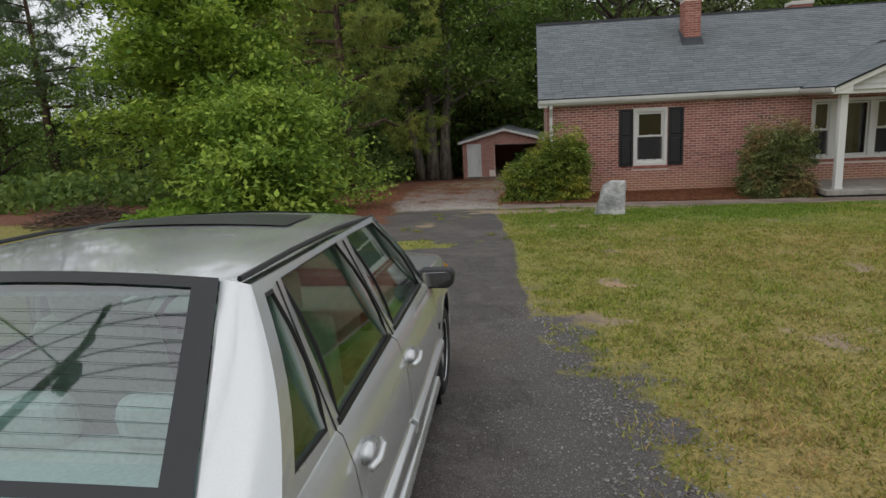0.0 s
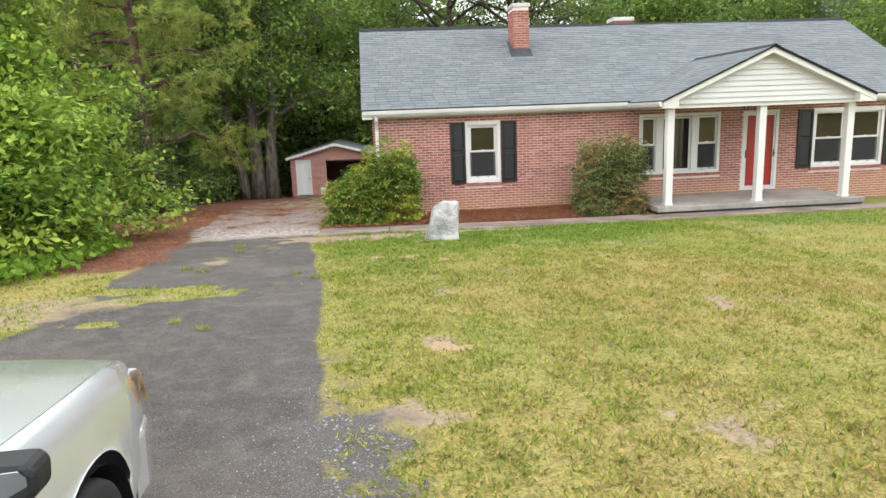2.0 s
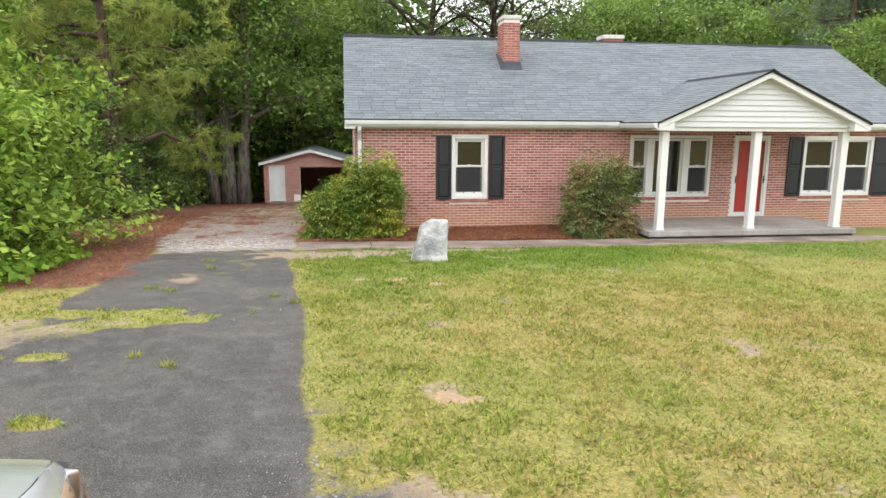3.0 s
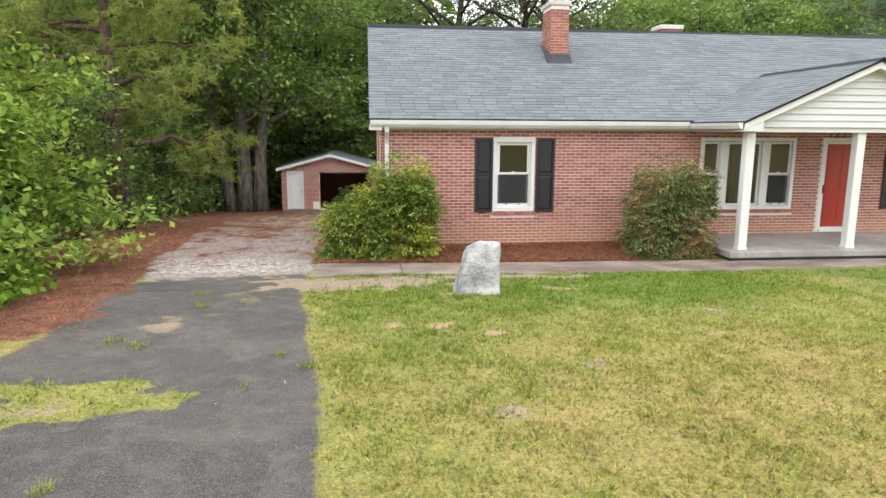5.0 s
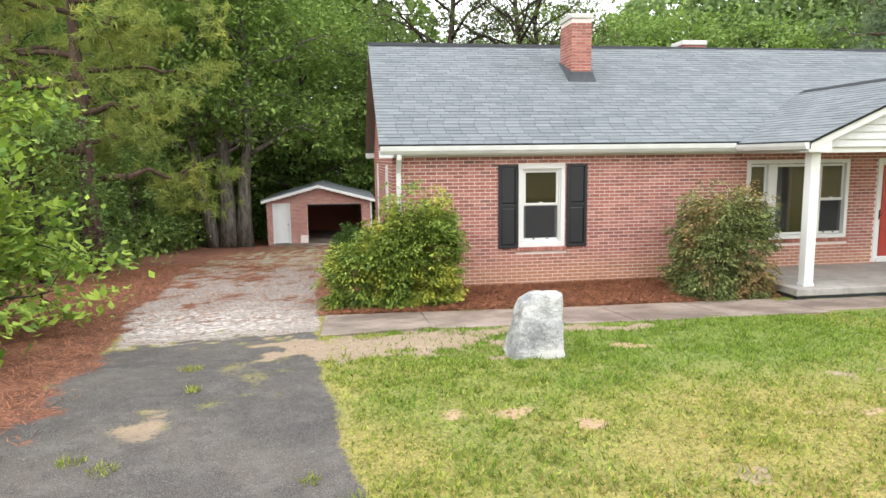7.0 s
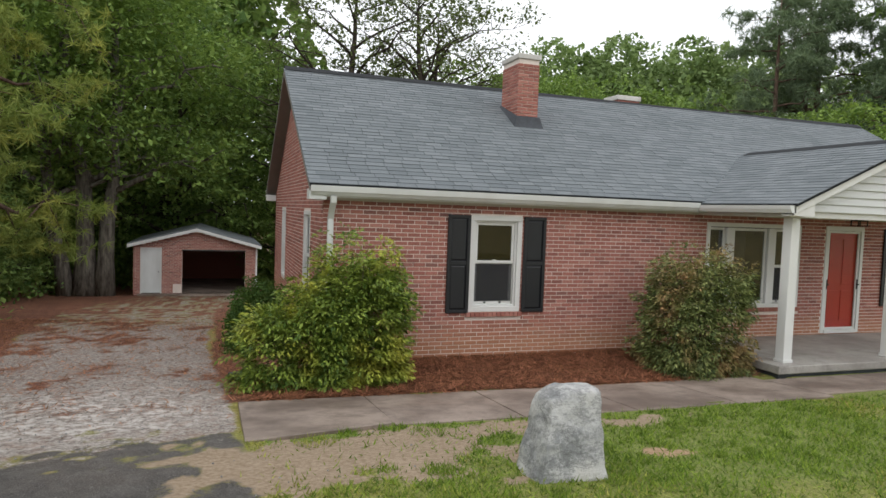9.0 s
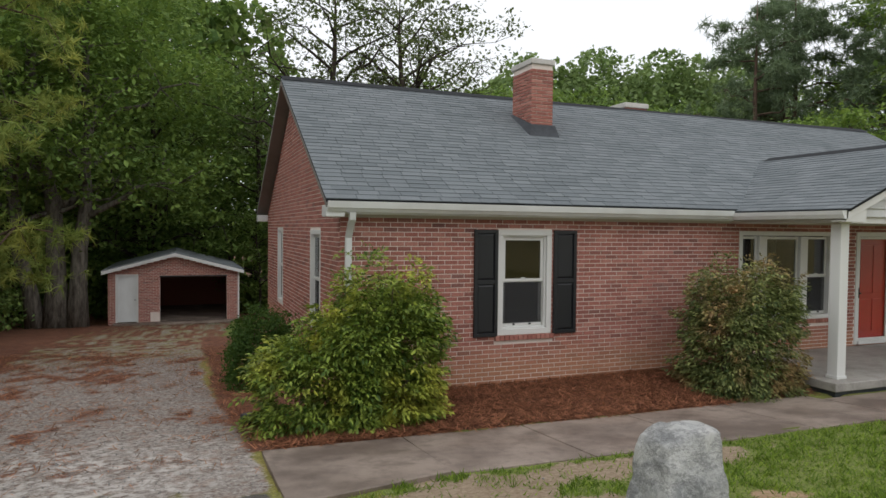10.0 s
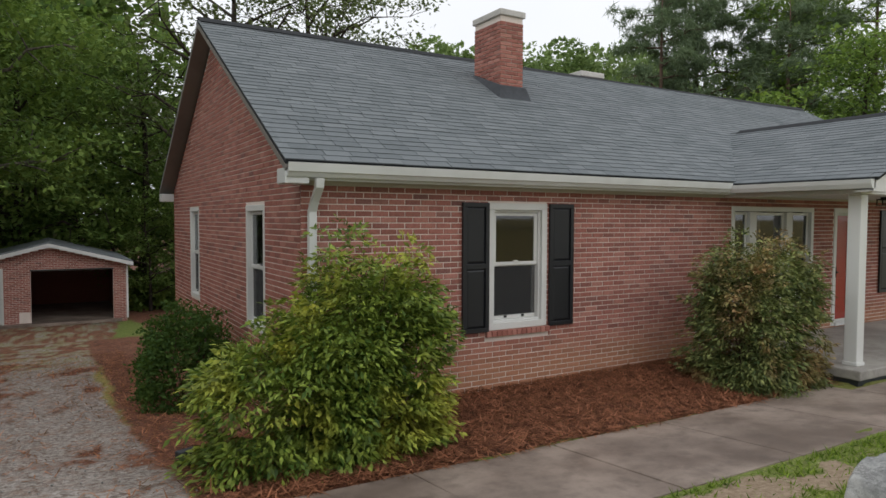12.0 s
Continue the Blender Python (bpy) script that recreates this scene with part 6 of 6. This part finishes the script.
def build_woods():
    g = at_ground
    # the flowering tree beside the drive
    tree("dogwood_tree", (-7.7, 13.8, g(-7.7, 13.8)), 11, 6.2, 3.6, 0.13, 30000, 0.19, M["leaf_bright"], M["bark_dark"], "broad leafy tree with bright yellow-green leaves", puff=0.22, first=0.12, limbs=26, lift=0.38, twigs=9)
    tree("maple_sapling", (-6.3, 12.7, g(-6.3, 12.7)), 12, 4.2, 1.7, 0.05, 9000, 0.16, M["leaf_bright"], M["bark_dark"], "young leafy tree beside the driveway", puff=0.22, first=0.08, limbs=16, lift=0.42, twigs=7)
    # twin trunks beside the garage
    for k, (dx, lean, tall) in enumerate(((0.0, (-0.9, 0.3), 16), (0.75, (0.8, -0.2), 15), (-0.7, (-1.8, 0.0), 14))):
        tree("oak_tree", (-5.5 + dx, 38.3, g(-5.5, 38)), 20 + k, tall, 5.5, (0.42, 0.36, 0.3)[k], 11000, 0.26, M["leaf_wood"], M["bark"], "tall oak with a thick grey trunk near the garage", group="oaks by the garage", puff=0.8, first=0.28, limbs=15, lift=0.55, lean=lean, twigs=6)
    # pines along the drive
    pine("pine_tree", (-7.0, 24.5, g(-7.0, 24.5)), 31, 13, 4.4, 0.26, 4200, M["needles"], "pine with drooping yellow-green needle tufts", first=0.2, needle=0.3)
    pine("pine_tree", (-11.5, 30.0, g(-11, 30)), 32, 17, 4.6, 0.28, 2200, M["needles"], "dark pine at the wood's edge", first=0.22, needle=0.3)
    for k, (x, y, h) in enumerate(((-7.2, 21.5, 4.2), (-8.6, 28.0, 5.5), (-8.6, 33.5, 4.5), (-10.2, 19.0, 4.0), (-9.0, 35.5, 5.0), (3.4, 45.0, 6.0), (5.5, 46.5, 6.5), (1.8, 46.0, 5.5), (7.5, 44.0, 6.0))):
        tree("understory_tree", (x, y, g(x, y)), 40 + k, h, 2.1, 0.07, 4200, 0.15, M["leaf_wood" if k % 2 else "leaf_deep"], M["bark_dark"], "slender young tree in the wood's understory", group="understory trees", puff=0.4, first=0.12, limbs=14, twigs=5)
    # the wood behind: four grown kinds, each repeated
    kinds = [
        tree("woodland_tree", (-14, 44, -2.6), 51, 17, 5.6, 0.3, 9500, 0.34, M["leaf_wood"], M["bark_dark"], "tall broadleaf tree in the wood", group="woodland trees", puff=0.95, first=0.16, limbs=20, twigs=6),
        tree("woodland_tree", (-3, 50, -2.6), 52, 19, 6.0, 0.32, 9500, 0.34, M["leaf_deep"], M["bark_dark"], "tall dark broadleaf tree in the wood", group="woodland trees", puff=0.95, first=0.14, limbs=20, twigs=6),
        tree("woodland_tree", (24, 48, -2.6), 53, 14, 5.4, 0.28, 9500, 0.33, M["leaf_wood"], M["bark_dark"], "rounded green tree behind the house", group="woodland trees", puff=0.8, first=0.14, limbs=20, twigs=6),
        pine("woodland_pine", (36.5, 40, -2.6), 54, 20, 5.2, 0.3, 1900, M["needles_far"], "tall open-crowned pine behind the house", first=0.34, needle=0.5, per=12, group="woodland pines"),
    ]
    spots = [(0, -20, 40, 0.95), (1, -26, 34, 0.42), (0, -17, 31, 0.75), (1, -22, 26, 0.3), (2, -27, 24, 0.42), (0, -31, 28, 0.45), (1, -8.5, 46, 0.9), (0, -2, 46, 0.85),
             (1, 3.5, 49, 0.75), (0, 8, 54, 0.72), (2, 0.5, 57, 1.0), (1, -12, 54, 1.05), (0, -19, 52, 1.1), (1, -28, 46, 0.6), (0, -36, 40, 0.5), (3, -21, 24.5, 0.62), (3, -25.5, 27, 0.7), (2, -6, 60, 1.2),
             (2, 29, 44, 0.92), (0, 20, 53, 0.9), (2, 16, 56, 1.1), (0, 33, 46, 0.8), (3, 32.5, 38.5, 0.95), (3, 36.5, 39, 1.05), (1, 40, 34, 1.0), (2, 25, 51, 0.98), (3, 43, 31, 1.0), (3, 37, 33, 0.85), (3, 46, 38, 1.1), (2, 20, 47, 0.95), (2, 27, 31, 0.62), (2, 24, 26, 0.55), (0, 32, 26, 0.7), (1, 42, 24, 0.85), (2, 36, 18, 0.7),
             (3, 41, 36, 0.95), (3, 33, 49, 0.55), (0, -38, 26, 1.0), (1, -46, 32, 1.2), (2, -20, 20, 0.5), (2, -24, 17, 0.45), (2, -15.5, 22.5, 0.5), (2, -30, 18, 0.55), (1, 11, 60, 0.8), (0, 48, 45, 1.0), (1, -14, 36, 0.7), (2, 28, 20, 0.55),
             # unseen trees across the road, added to darken what the glass mirrors
             (0, -30, -34, 0.9), (1, -18, -38, 1.0), (2, -8, -33, 1.0), (0, 3, -37, 0.95), (1, 13, -34, 0.9), (2, 22, -38, 1.1), (0, 33, -33, 0.9), (1, -42, -28, 1.0), (2, 44, -26, 1.0), (0, -3, -44, 1.1), (1, 28, -45, 1.1)]
    rng = random.Random(77)
    for k, x, y, s in spots:
        m = pose(x, y, g(x, y) - 0.1, 0, 0, rng.uniform(0, 360))
        ob = copy_thing(kinds[k], m)
        ob.scale = (s * rng.uniform(0.92, 1.1),) * 2 + (s,)
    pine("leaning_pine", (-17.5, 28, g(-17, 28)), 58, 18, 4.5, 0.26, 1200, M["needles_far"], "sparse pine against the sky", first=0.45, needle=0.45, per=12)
    # open-crowned oaks behind the ridge
    for k, (x, y, tall) in enumerate(((6.8, 40.5, 17), (9.6, 39.5, 16), (12.2, 43.0, 16))):
        tree("bare_oak_tree", (x, y, g(x, y)), 60 + k, tall, 7.0, 0.36, 5200, 0.24, M["leaf_oak"], M["bark_dark"], "spreading oak with sparse young leaves behind the house", group="oaks behind the house", puff=0.55, first=0.3, limbs=20, lift=0.75, wander=0.05, twigs=8)
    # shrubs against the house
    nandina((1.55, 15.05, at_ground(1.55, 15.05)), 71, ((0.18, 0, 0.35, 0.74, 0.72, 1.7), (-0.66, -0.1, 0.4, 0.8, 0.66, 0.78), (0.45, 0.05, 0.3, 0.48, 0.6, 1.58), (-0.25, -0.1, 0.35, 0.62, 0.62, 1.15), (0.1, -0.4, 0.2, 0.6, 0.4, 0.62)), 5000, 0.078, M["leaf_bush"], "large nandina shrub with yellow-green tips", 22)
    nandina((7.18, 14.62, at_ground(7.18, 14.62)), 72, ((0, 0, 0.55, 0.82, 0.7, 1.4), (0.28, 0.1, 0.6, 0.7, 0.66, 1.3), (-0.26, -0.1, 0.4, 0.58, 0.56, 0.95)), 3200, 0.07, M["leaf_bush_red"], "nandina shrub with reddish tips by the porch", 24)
    shrub("boxwood_shrub", (0.68, 18.6, at_ground(0.68, 18.6)), 73, 0.62, 0.85, 1.35, 22000, 0.055, M["leaf_box"], "dark green rounded shrub beside the house", slim=0.6)
    shrub("weed_sprig", (7.6, 14.35, at_ground(7.6, 14.35)), 74, 0.2, 0.15, 0.4, 420, 0.075, M["grass_lush"], "bright green weed growing under the shrub", stems=3, slim=0.6)
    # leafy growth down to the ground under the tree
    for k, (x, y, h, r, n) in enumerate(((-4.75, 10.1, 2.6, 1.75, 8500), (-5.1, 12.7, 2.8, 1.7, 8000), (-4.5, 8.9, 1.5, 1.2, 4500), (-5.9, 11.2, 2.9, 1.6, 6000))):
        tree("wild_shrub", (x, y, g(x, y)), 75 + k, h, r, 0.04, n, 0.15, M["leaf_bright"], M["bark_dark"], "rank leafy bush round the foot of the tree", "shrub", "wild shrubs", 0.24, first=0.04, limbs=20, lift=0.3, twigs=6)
    # undergrowth
    rng = np.random.RandomState(5)
    n = 16000
    x, y = rng.uniform(-8.5, -2.9, n), rng.uniform(6.8, 14.5, n)
    keep = (x < np.interp(y, [6.5, 8, 9.5, 11, 13, 14.5], [-3.7, -3.05, -2.95, -3.35, -4.4, -5.5]) + rng.normal(0, 0.12, n)) & (x > -8.2 + 0.2 * (14 - y))
    hump = 0.15 + 0.5 * np.clip((-3.0 - x) / 2.5, 0, 1) * smooth_noise(x, y, 1.2, 4)
    c = np.stack([x, y, ground_z(x, y) + rng.uniform(0, 1, n) ** 0.6 * hump + 0.02], 1)[keep]
    tagged(new("ivy_undergrowth", soup("ivy_undergrowth", leaves(c, 0.11, rng, 0.1, 0.85), M["ivy"])), "low bright green ivy beside the driveway", "ivy", kind="stuff")
    n = 42000
    x, y = rng.uniform(-34, -6.5, n), rng.uniform(15, 44, n)
    keep = x < np.interp(y, [15, 18, 24, 38, 44], [-14, -11, -7.6, -7.2, 3]) + rng.normal(0, 0.5, n)
    hump = (1.0 + 0.05 * np.clip(y - 15, 0, 30)) * (1.6 * smooth_noise(x, y, 0.4, 8) ** 1.5 + 0.2)
    c = np.stack([x, y, ground_z(x, y) + rng.uniform(0, 1, n) * hump], 1)[keep]
    tagged(new("woodland_brush", soup("woodland_brush", leaves(c, 0.24, rng, 0.1, 0.7), M["leaf_deep"])), "dense dark brush along the wood's edge", "brush", kind="stuff")
    n = 20000
    x, y = rng.uniform(-14, 14, n), rng.uniform(45.0, 50, n)
    c = np.stack([x, y, ground_z(x, y) + rng.uniform(0, 1, n) * (4.0 * smooth_noise(x, y, 0.3, 12) + 1.0)], 1)
    tagged(new("woodland_brush", soup("woodland_brush", leaves(c, 0.3, rng, 0.1, 0.7), M["leaf_wood"])), "green brush behind the garage", "brush", kind="stuff")


def build_far_wood():
    """Closed foliage far behind the trees that can be told apart: crowns that run together."""
    rng = np.random.RandomState(6)
    for name, n, x0, x1, size, mat, label in (("far_wood", 130, -75, 14, 0.9, "leaf_deep", "closed dark green wood in the distance"), ("far_wood", 110, 14, 66, 0.55, "leaf_hazed", "soft green line of trees far behind the house")):
        x = rng.uniform(x0, x1, n)
        y = 62 - 0.48 * np.maximum(0, -x - 10) + rng.uniform(0, 8, n)
        top = np.interp(x, [-75, -34, -24, 0, 5, 9, 14, 22, 31, 40, 62], [5, 6, 24, 26, 24, 15, 14, 15, 22, 24, 25]) * (0.72 + 0.4 * rough_noise(x, y, 0.25, 33))
        pieces = []
        for cx, cy, h in zip(x, y, top):
            k = int(26 * h * (0.9 / size))
            f = rng.uniform(0, 1, k) ** 0.8
            r = (0.24 * h + 0.6) * np.sqrt(np.clip(1.02 - f ** 2.2, 0, 1)) * rng.uniform(0.5, 1, k) ** 0.5
            a = rng.uniform(0, 6.283, k)
            lump = 1 + 0.25 * np.sin(3 * a + f * 9 + cx)
            pieces.append(np.stack([cx + r * lump * np.cos(a), cy + r * lump * np.sin(a), ground_z(cx, cy) + f * h], 1))
        c = np.vstack(pieces)
        tagged(new(name, soup(name, leaves(c, size, rng, 0.2, 0.7, 0.4), M[mat])), label, "wood", kind="stuff")


build_far_wood()


def blades(x, y, z, length, width, rng, lean=1.0):
    n = len(x)
    p = np.stack([x, y, z], 1)
    d = unit(np.stack([rng.normal(0, lean, n), rng.normal(0, lean, n), np.ones(n)], 1))
    a = rng.uniform(0, 6.283, n)
    s = np.stack([np.cos(a), np.sin(a), np.zeros(n)], 1) * (width * rng.uniform(0.6, 1.3, n))[:, None]
    return np.stack([p - s, p + s, p + d * (length * rng.uniform(0.5, 1.3, n))[:, None]], 1)


def build_grass():
    rng = np.random.RandomState(9)
    xs, ys = [], []
    for x0, x1, y0, y1, dens in ((0.0, 6, -3, 4, 3000), (6, 13, -1, 6, 1100), (0.0, 8, 4, 12.6, 3000), (8, 17, 5, 13.6, 1000), (-2.6, 0.1, 2.5, 7.8, 1500), (17, 24, 6, 20, 300), (-6, -2, 1, 9, 900), (-20, -6, 4, 14, 200)):
        n = int((x1 - x0) * (y1 - y0) * dens)
        xs.append(rng.uniform(x0, x1, n)), ys.append(rng.uniform(y0, y1, n))
    x, y = np.concatenate(xs), np.concatenate(ys)
    m = masks(x, y)
    block = np.clip(m["tar"] * 1.1 + m["white"] + m["straw"] + 0.93 * m["bare"] + m["clay"] + m["loose"], 0, 1)
    lawn = np.clip(0.1 + 0.6 * rough_noise(x, y, 0.9, 41) + 1.0 * (rough_noise(x, y, 5.0, 61) - 0.4), 0.05, 1)
    path = (x > 0.1) & (y > 12.4 - 0.25 * (x < 1)) & (y < 14) | (x > 8.1) & (y > 13.6)
    keep = (rng.uniform(0, 1, len(x)) < lawn * (1 - block)) & ~path
    x, y = x[keep], y[keep]
    z = ground_z(x, y) + (rough_noise(x, y, 0.8, 21) - 0.5) * 0.05
    lush = masks(x, y)["lush"] > rng.uniform(0.05, 0.95, len(x))
    parched = (masks(x, y)["dry"] * 0.75 > rng.uniform(0, 1, len(x))) & ~lush
    for pick, mat, ln, name, label in ((~lush & ~parched, "grass", 0.05, "lawn_grass", "short yellow-green lawn grass"), (parched, "grass_dry", 0.05, "parched_lawn_grass", "parched tan lawn grass"), (lush, "grass_lush", 0.062, "lush_lawn_grass", "fresher green lawn grass near the walkway")):
        k = int(pick.sum())
        tagged(new(name, soup(name, blades(x[pick], y[pick], z[pick], ln * (0.45 + 1.1 * rough_noise(x[pick], y[pick], 5.0, 61)), np.full(k, 0.0078), rng), M[mat])), label, "grass", kind="stuff")
    # tufts and weeds
    spots = [(1.62, 10.9, 0.16, 260), (1.2, 11.0, 0.1, 90), (-1.35, 8.05, 0.09, 70), (-0.9, 9.6, 0.08, 70), (-1.1, 10.4, 0.12, 110), (0.55, 7.3, 0.1, 60), (-0.7, 5.2, 0.07, 50), (-0.35, 4.9, 0.08, 60), (-0.95, 3.75, 0.12, 120),
             (-1.1, 7.9, 0.1, 70), (0.25, 7.6, 0.07, 40), (2.3, 10.15, 0.15, 120), (2.95, 10.35, 0.14, 120), (0.75, 12.0, 0.2, 160), (1.9, 12.1, 0.2, 140), (3.1, 14.3, 0.1, 50)]
    for sx, sy, r, n in spots:
        a, d = rng.uniform(0, 6.283, n), r * np.sqrt(rng.uniform(0, 1, n))
        px, py = sx + np.cos(a) * d, sy + np.sin(a) * d
        ob = new("grass_tuft", soup("grass_tuft", blades(px, py, ground_z(px, py), np.full(n, 0.065), np.full(n, 0.005), rng, 0.6), M["grass_lush" if sx > 1 else "grass"]))
        tagged(ob, "small tuft of bright green grass", "grass tuft", "grass tufts")


def build_litter():
    rng = np.random.RandomState(19)
    # pine straw
    n = 90000
    x = np.concatenate([rng.uniform(0.3, 8.1, n // 2), rng.uniform(-6, 0.5, n // 2)])
    y = np.concatenate([rng.uniform(13.9, 16.0, n // 2), rng.uniform(8, 26, n // 2)])
    keep = rng.uniform(0, 1, n) < masks(x, y)["straw"]
    x, y = x[keep], y[keep]
    k = len(x)
    p = np.stack([x, y, ground_z(x, y) + bed_height(x, y) + rng.uniform(0.0, 0.05, k)], 1)
    a = rng.uniform(0, 6.283, k)
    d = np.stack([np.cos(a), np.sin(a), rng.normal(0, 0.18, k)], 1)
    s = np.stack([-np.sin(a), np.cos(a), np.zeros(k)], 1) * np.where(y > 13.9, 0.0065, 0.0045)[:, None]
    ln = rng.uniform(0.08, 0.2, (k, 1))
    tagged(new("pine_straw", soup("pine_straw", np.stack([p - s, p + s, p + d * ln], 1), M["straw"])), "scattered reddish brown pine straw", "pine straw", kind="stuff")
    # gravel
    n = 31000
    x, y = np.append(rng.uniform(-4.5, 2.6, n), rng.uniform(0.4, 2.5, 16000)), np.append(rng.uniform(-2.5, 24, n), rng.uniform(-3.6, 3.2, 16000))
    m = masks(x, y)
    keep = rng.uniform(0, 1, len(x)) < np.clip(m["loose"] * (y < 5) + 0.8 * m["white"] + 0.035 * m["tar"] + 0.15 * m["bare"], 0, 1) * np.where(y < 4, 1.0, 0.7)
    x, y = x[keep], y[keep]
    k = len(x)
    r = (0.003 + 0.013 * rng.uniform(0, 1, k) ** 2.2) * np.where(m["tar"][keep] > 0.5, 0.6, 1.0)
    octa = np.array([(1, 0, 0), (0, 1, 0), (-1, 0, 0), (0, -1, 0), (0, 0, 0.7), (0, 0, -0.6)], float)
    v = octa[None] * rng.uniform(0.6, 1.2, (k, 6, 1)) * r[:, None, None]
    a = rng.uniform(0, 6.283, k)
    c, s = np.cos(a)[:, None], np.sin(a)[:, None]
    v = np.stack([v[..., 0] * c - v[..., 1] * s, v[..., 0] * s + v[..., 1] * c, v[..., 2]], -1)
    v += np.stack([x, y, ground_z(x, y) + 0.3 * r], 1)[:, None]
    f = np.array([(0, 1, 4), (1, 2, 4), (2, 3, 4), (3, 0, 4), (1, 0, 5), (2, 1, 5), (3, 2, 5), (0, 3, 5)])
    fs = (f[None] + (np.arange(k) * 6)[:, None, None]).reshape(-1, 3)
    me = bpy.data.meshes.new("loose_gravel")
    me.from_pydata(v.reshape(-1, 3).tolist(), [], fs.tolist())
    me.materials.append(M["pebble"])
    tagged(new("loose_gravel", me), "loose grey and white gravel on the drive", "gravel", kind="stuff")


def build_boulder():
    """The upright marble boulder: a blocky stone, narrower at the top."""
    bm = bmesh.new()
    bmesh.ops.create_cube(bm, size=1)
    bmesh.ops.subdivide_edges(bm, edges=bm.edges[:], cuts=24, use_grid_fill=True)
    for v in bm.verts:
        p = v.co.copy()
        q = p.normalized() * 0.62
        p = p.lerp(q, 0.18)
        t = p.z + 0.5
        w = 0.335 - 0.135 * t - 0.015 * math.sin(t * 5)
        x, y, z = p.x * 2 * w + 0.12 * t, p.y * 2 * (0.24 - 0.07 * t) + 0.17 * t, t * 0.73 - 0.06
        z -= 0.10 * clamp(t) * max(0.0, -p.x - 0.1) * 2 + 0.05 * clamp(t) * max(0.0, p.x - 0.3)
        n = noise.fractal(Vector((x * 2.1, y * 2.1, z * 2.1)), 0.8, 2.0, 5) * 0.035 + 0.03 * (noise.voronoi(Vector((x * 3.5, y * 3.5, z * 2.6)))[0][0] - 0.25)
        v.co = Vector((x, y, z)) + p.normalized() * n
    me = bpy.data.meshes.new("boulder")
    bm.to_mesh(me)
    bm.free()
    me.materials.append(M["stone"])
    me.shade_smooth()
    ob = tagged(new("boulder", me), "upright grey-white marble boulder on the lawn", "boulder")
    ob.location = (2.57, 10.6, at_ground(2.5, 10.5))


def build_yard_things():
    z = at_ground(-6.6, 20.6)
    s = thing("marker_stake", (-6.6, 20.6, z), 0, "thin stake with an orange marking ribbon", "stake")
    part("stake", tube([(0, 0, -0.05), (0.01, 0, 0.75)], [0.014, 0.012], 6), M["stem"], s)
    part("ribbon", box(-0.05, 0.05, -0.02, 0.02, 0.5, 0.72), M["orange"], s)
    rng = np.random.RandomState(3)
    heap = thing("brush_pile", (-8.9, 9.8, at_ground(-8.9, 9.8)), 0, "low heap of cut brown brush on the grass", "brush pile")
    sticks = []
    for i in range(260):
        a, r = rng.uniform(0, 6.283), rng.uniform(0, 1) ** 0.6
        p = np.array([math.cos(a) * r * 1.5, math.sin(a) * r * 0.8, (1 - r) * 0.4 + 0.03])
        d = unit(rng.normal(size=3) * np.array([1, 1, 0.25])) * rng.uniform(0.2, 0.5)
        sticks.append(tube([p - d, p + d], [0.012, 0.006], 4))
    tagged(part("brushwood", join(*sticks), M["stem"], heap), kind="stuff")
    # a border of edging blocks at the bed's corner
    for k in range(4):
        zz = at_ground(0.35 + 0.2 * k, 15.2)
        b = thing("edging_block", (0.15 + 0.22 * k, 15.55 - 0.14 * k, zz), 20 - 12 * k, "small grey edging block at the bed's corner", "edging block", "edging blocks")
        part("block", box(-0.1, 0.1, -0.05, 0.05, -0.05, 0.09), M["flash"], b, bevel=0.012)


build_boulder()
build_yard_things()
build_woods()
build_grass()
build_litter()
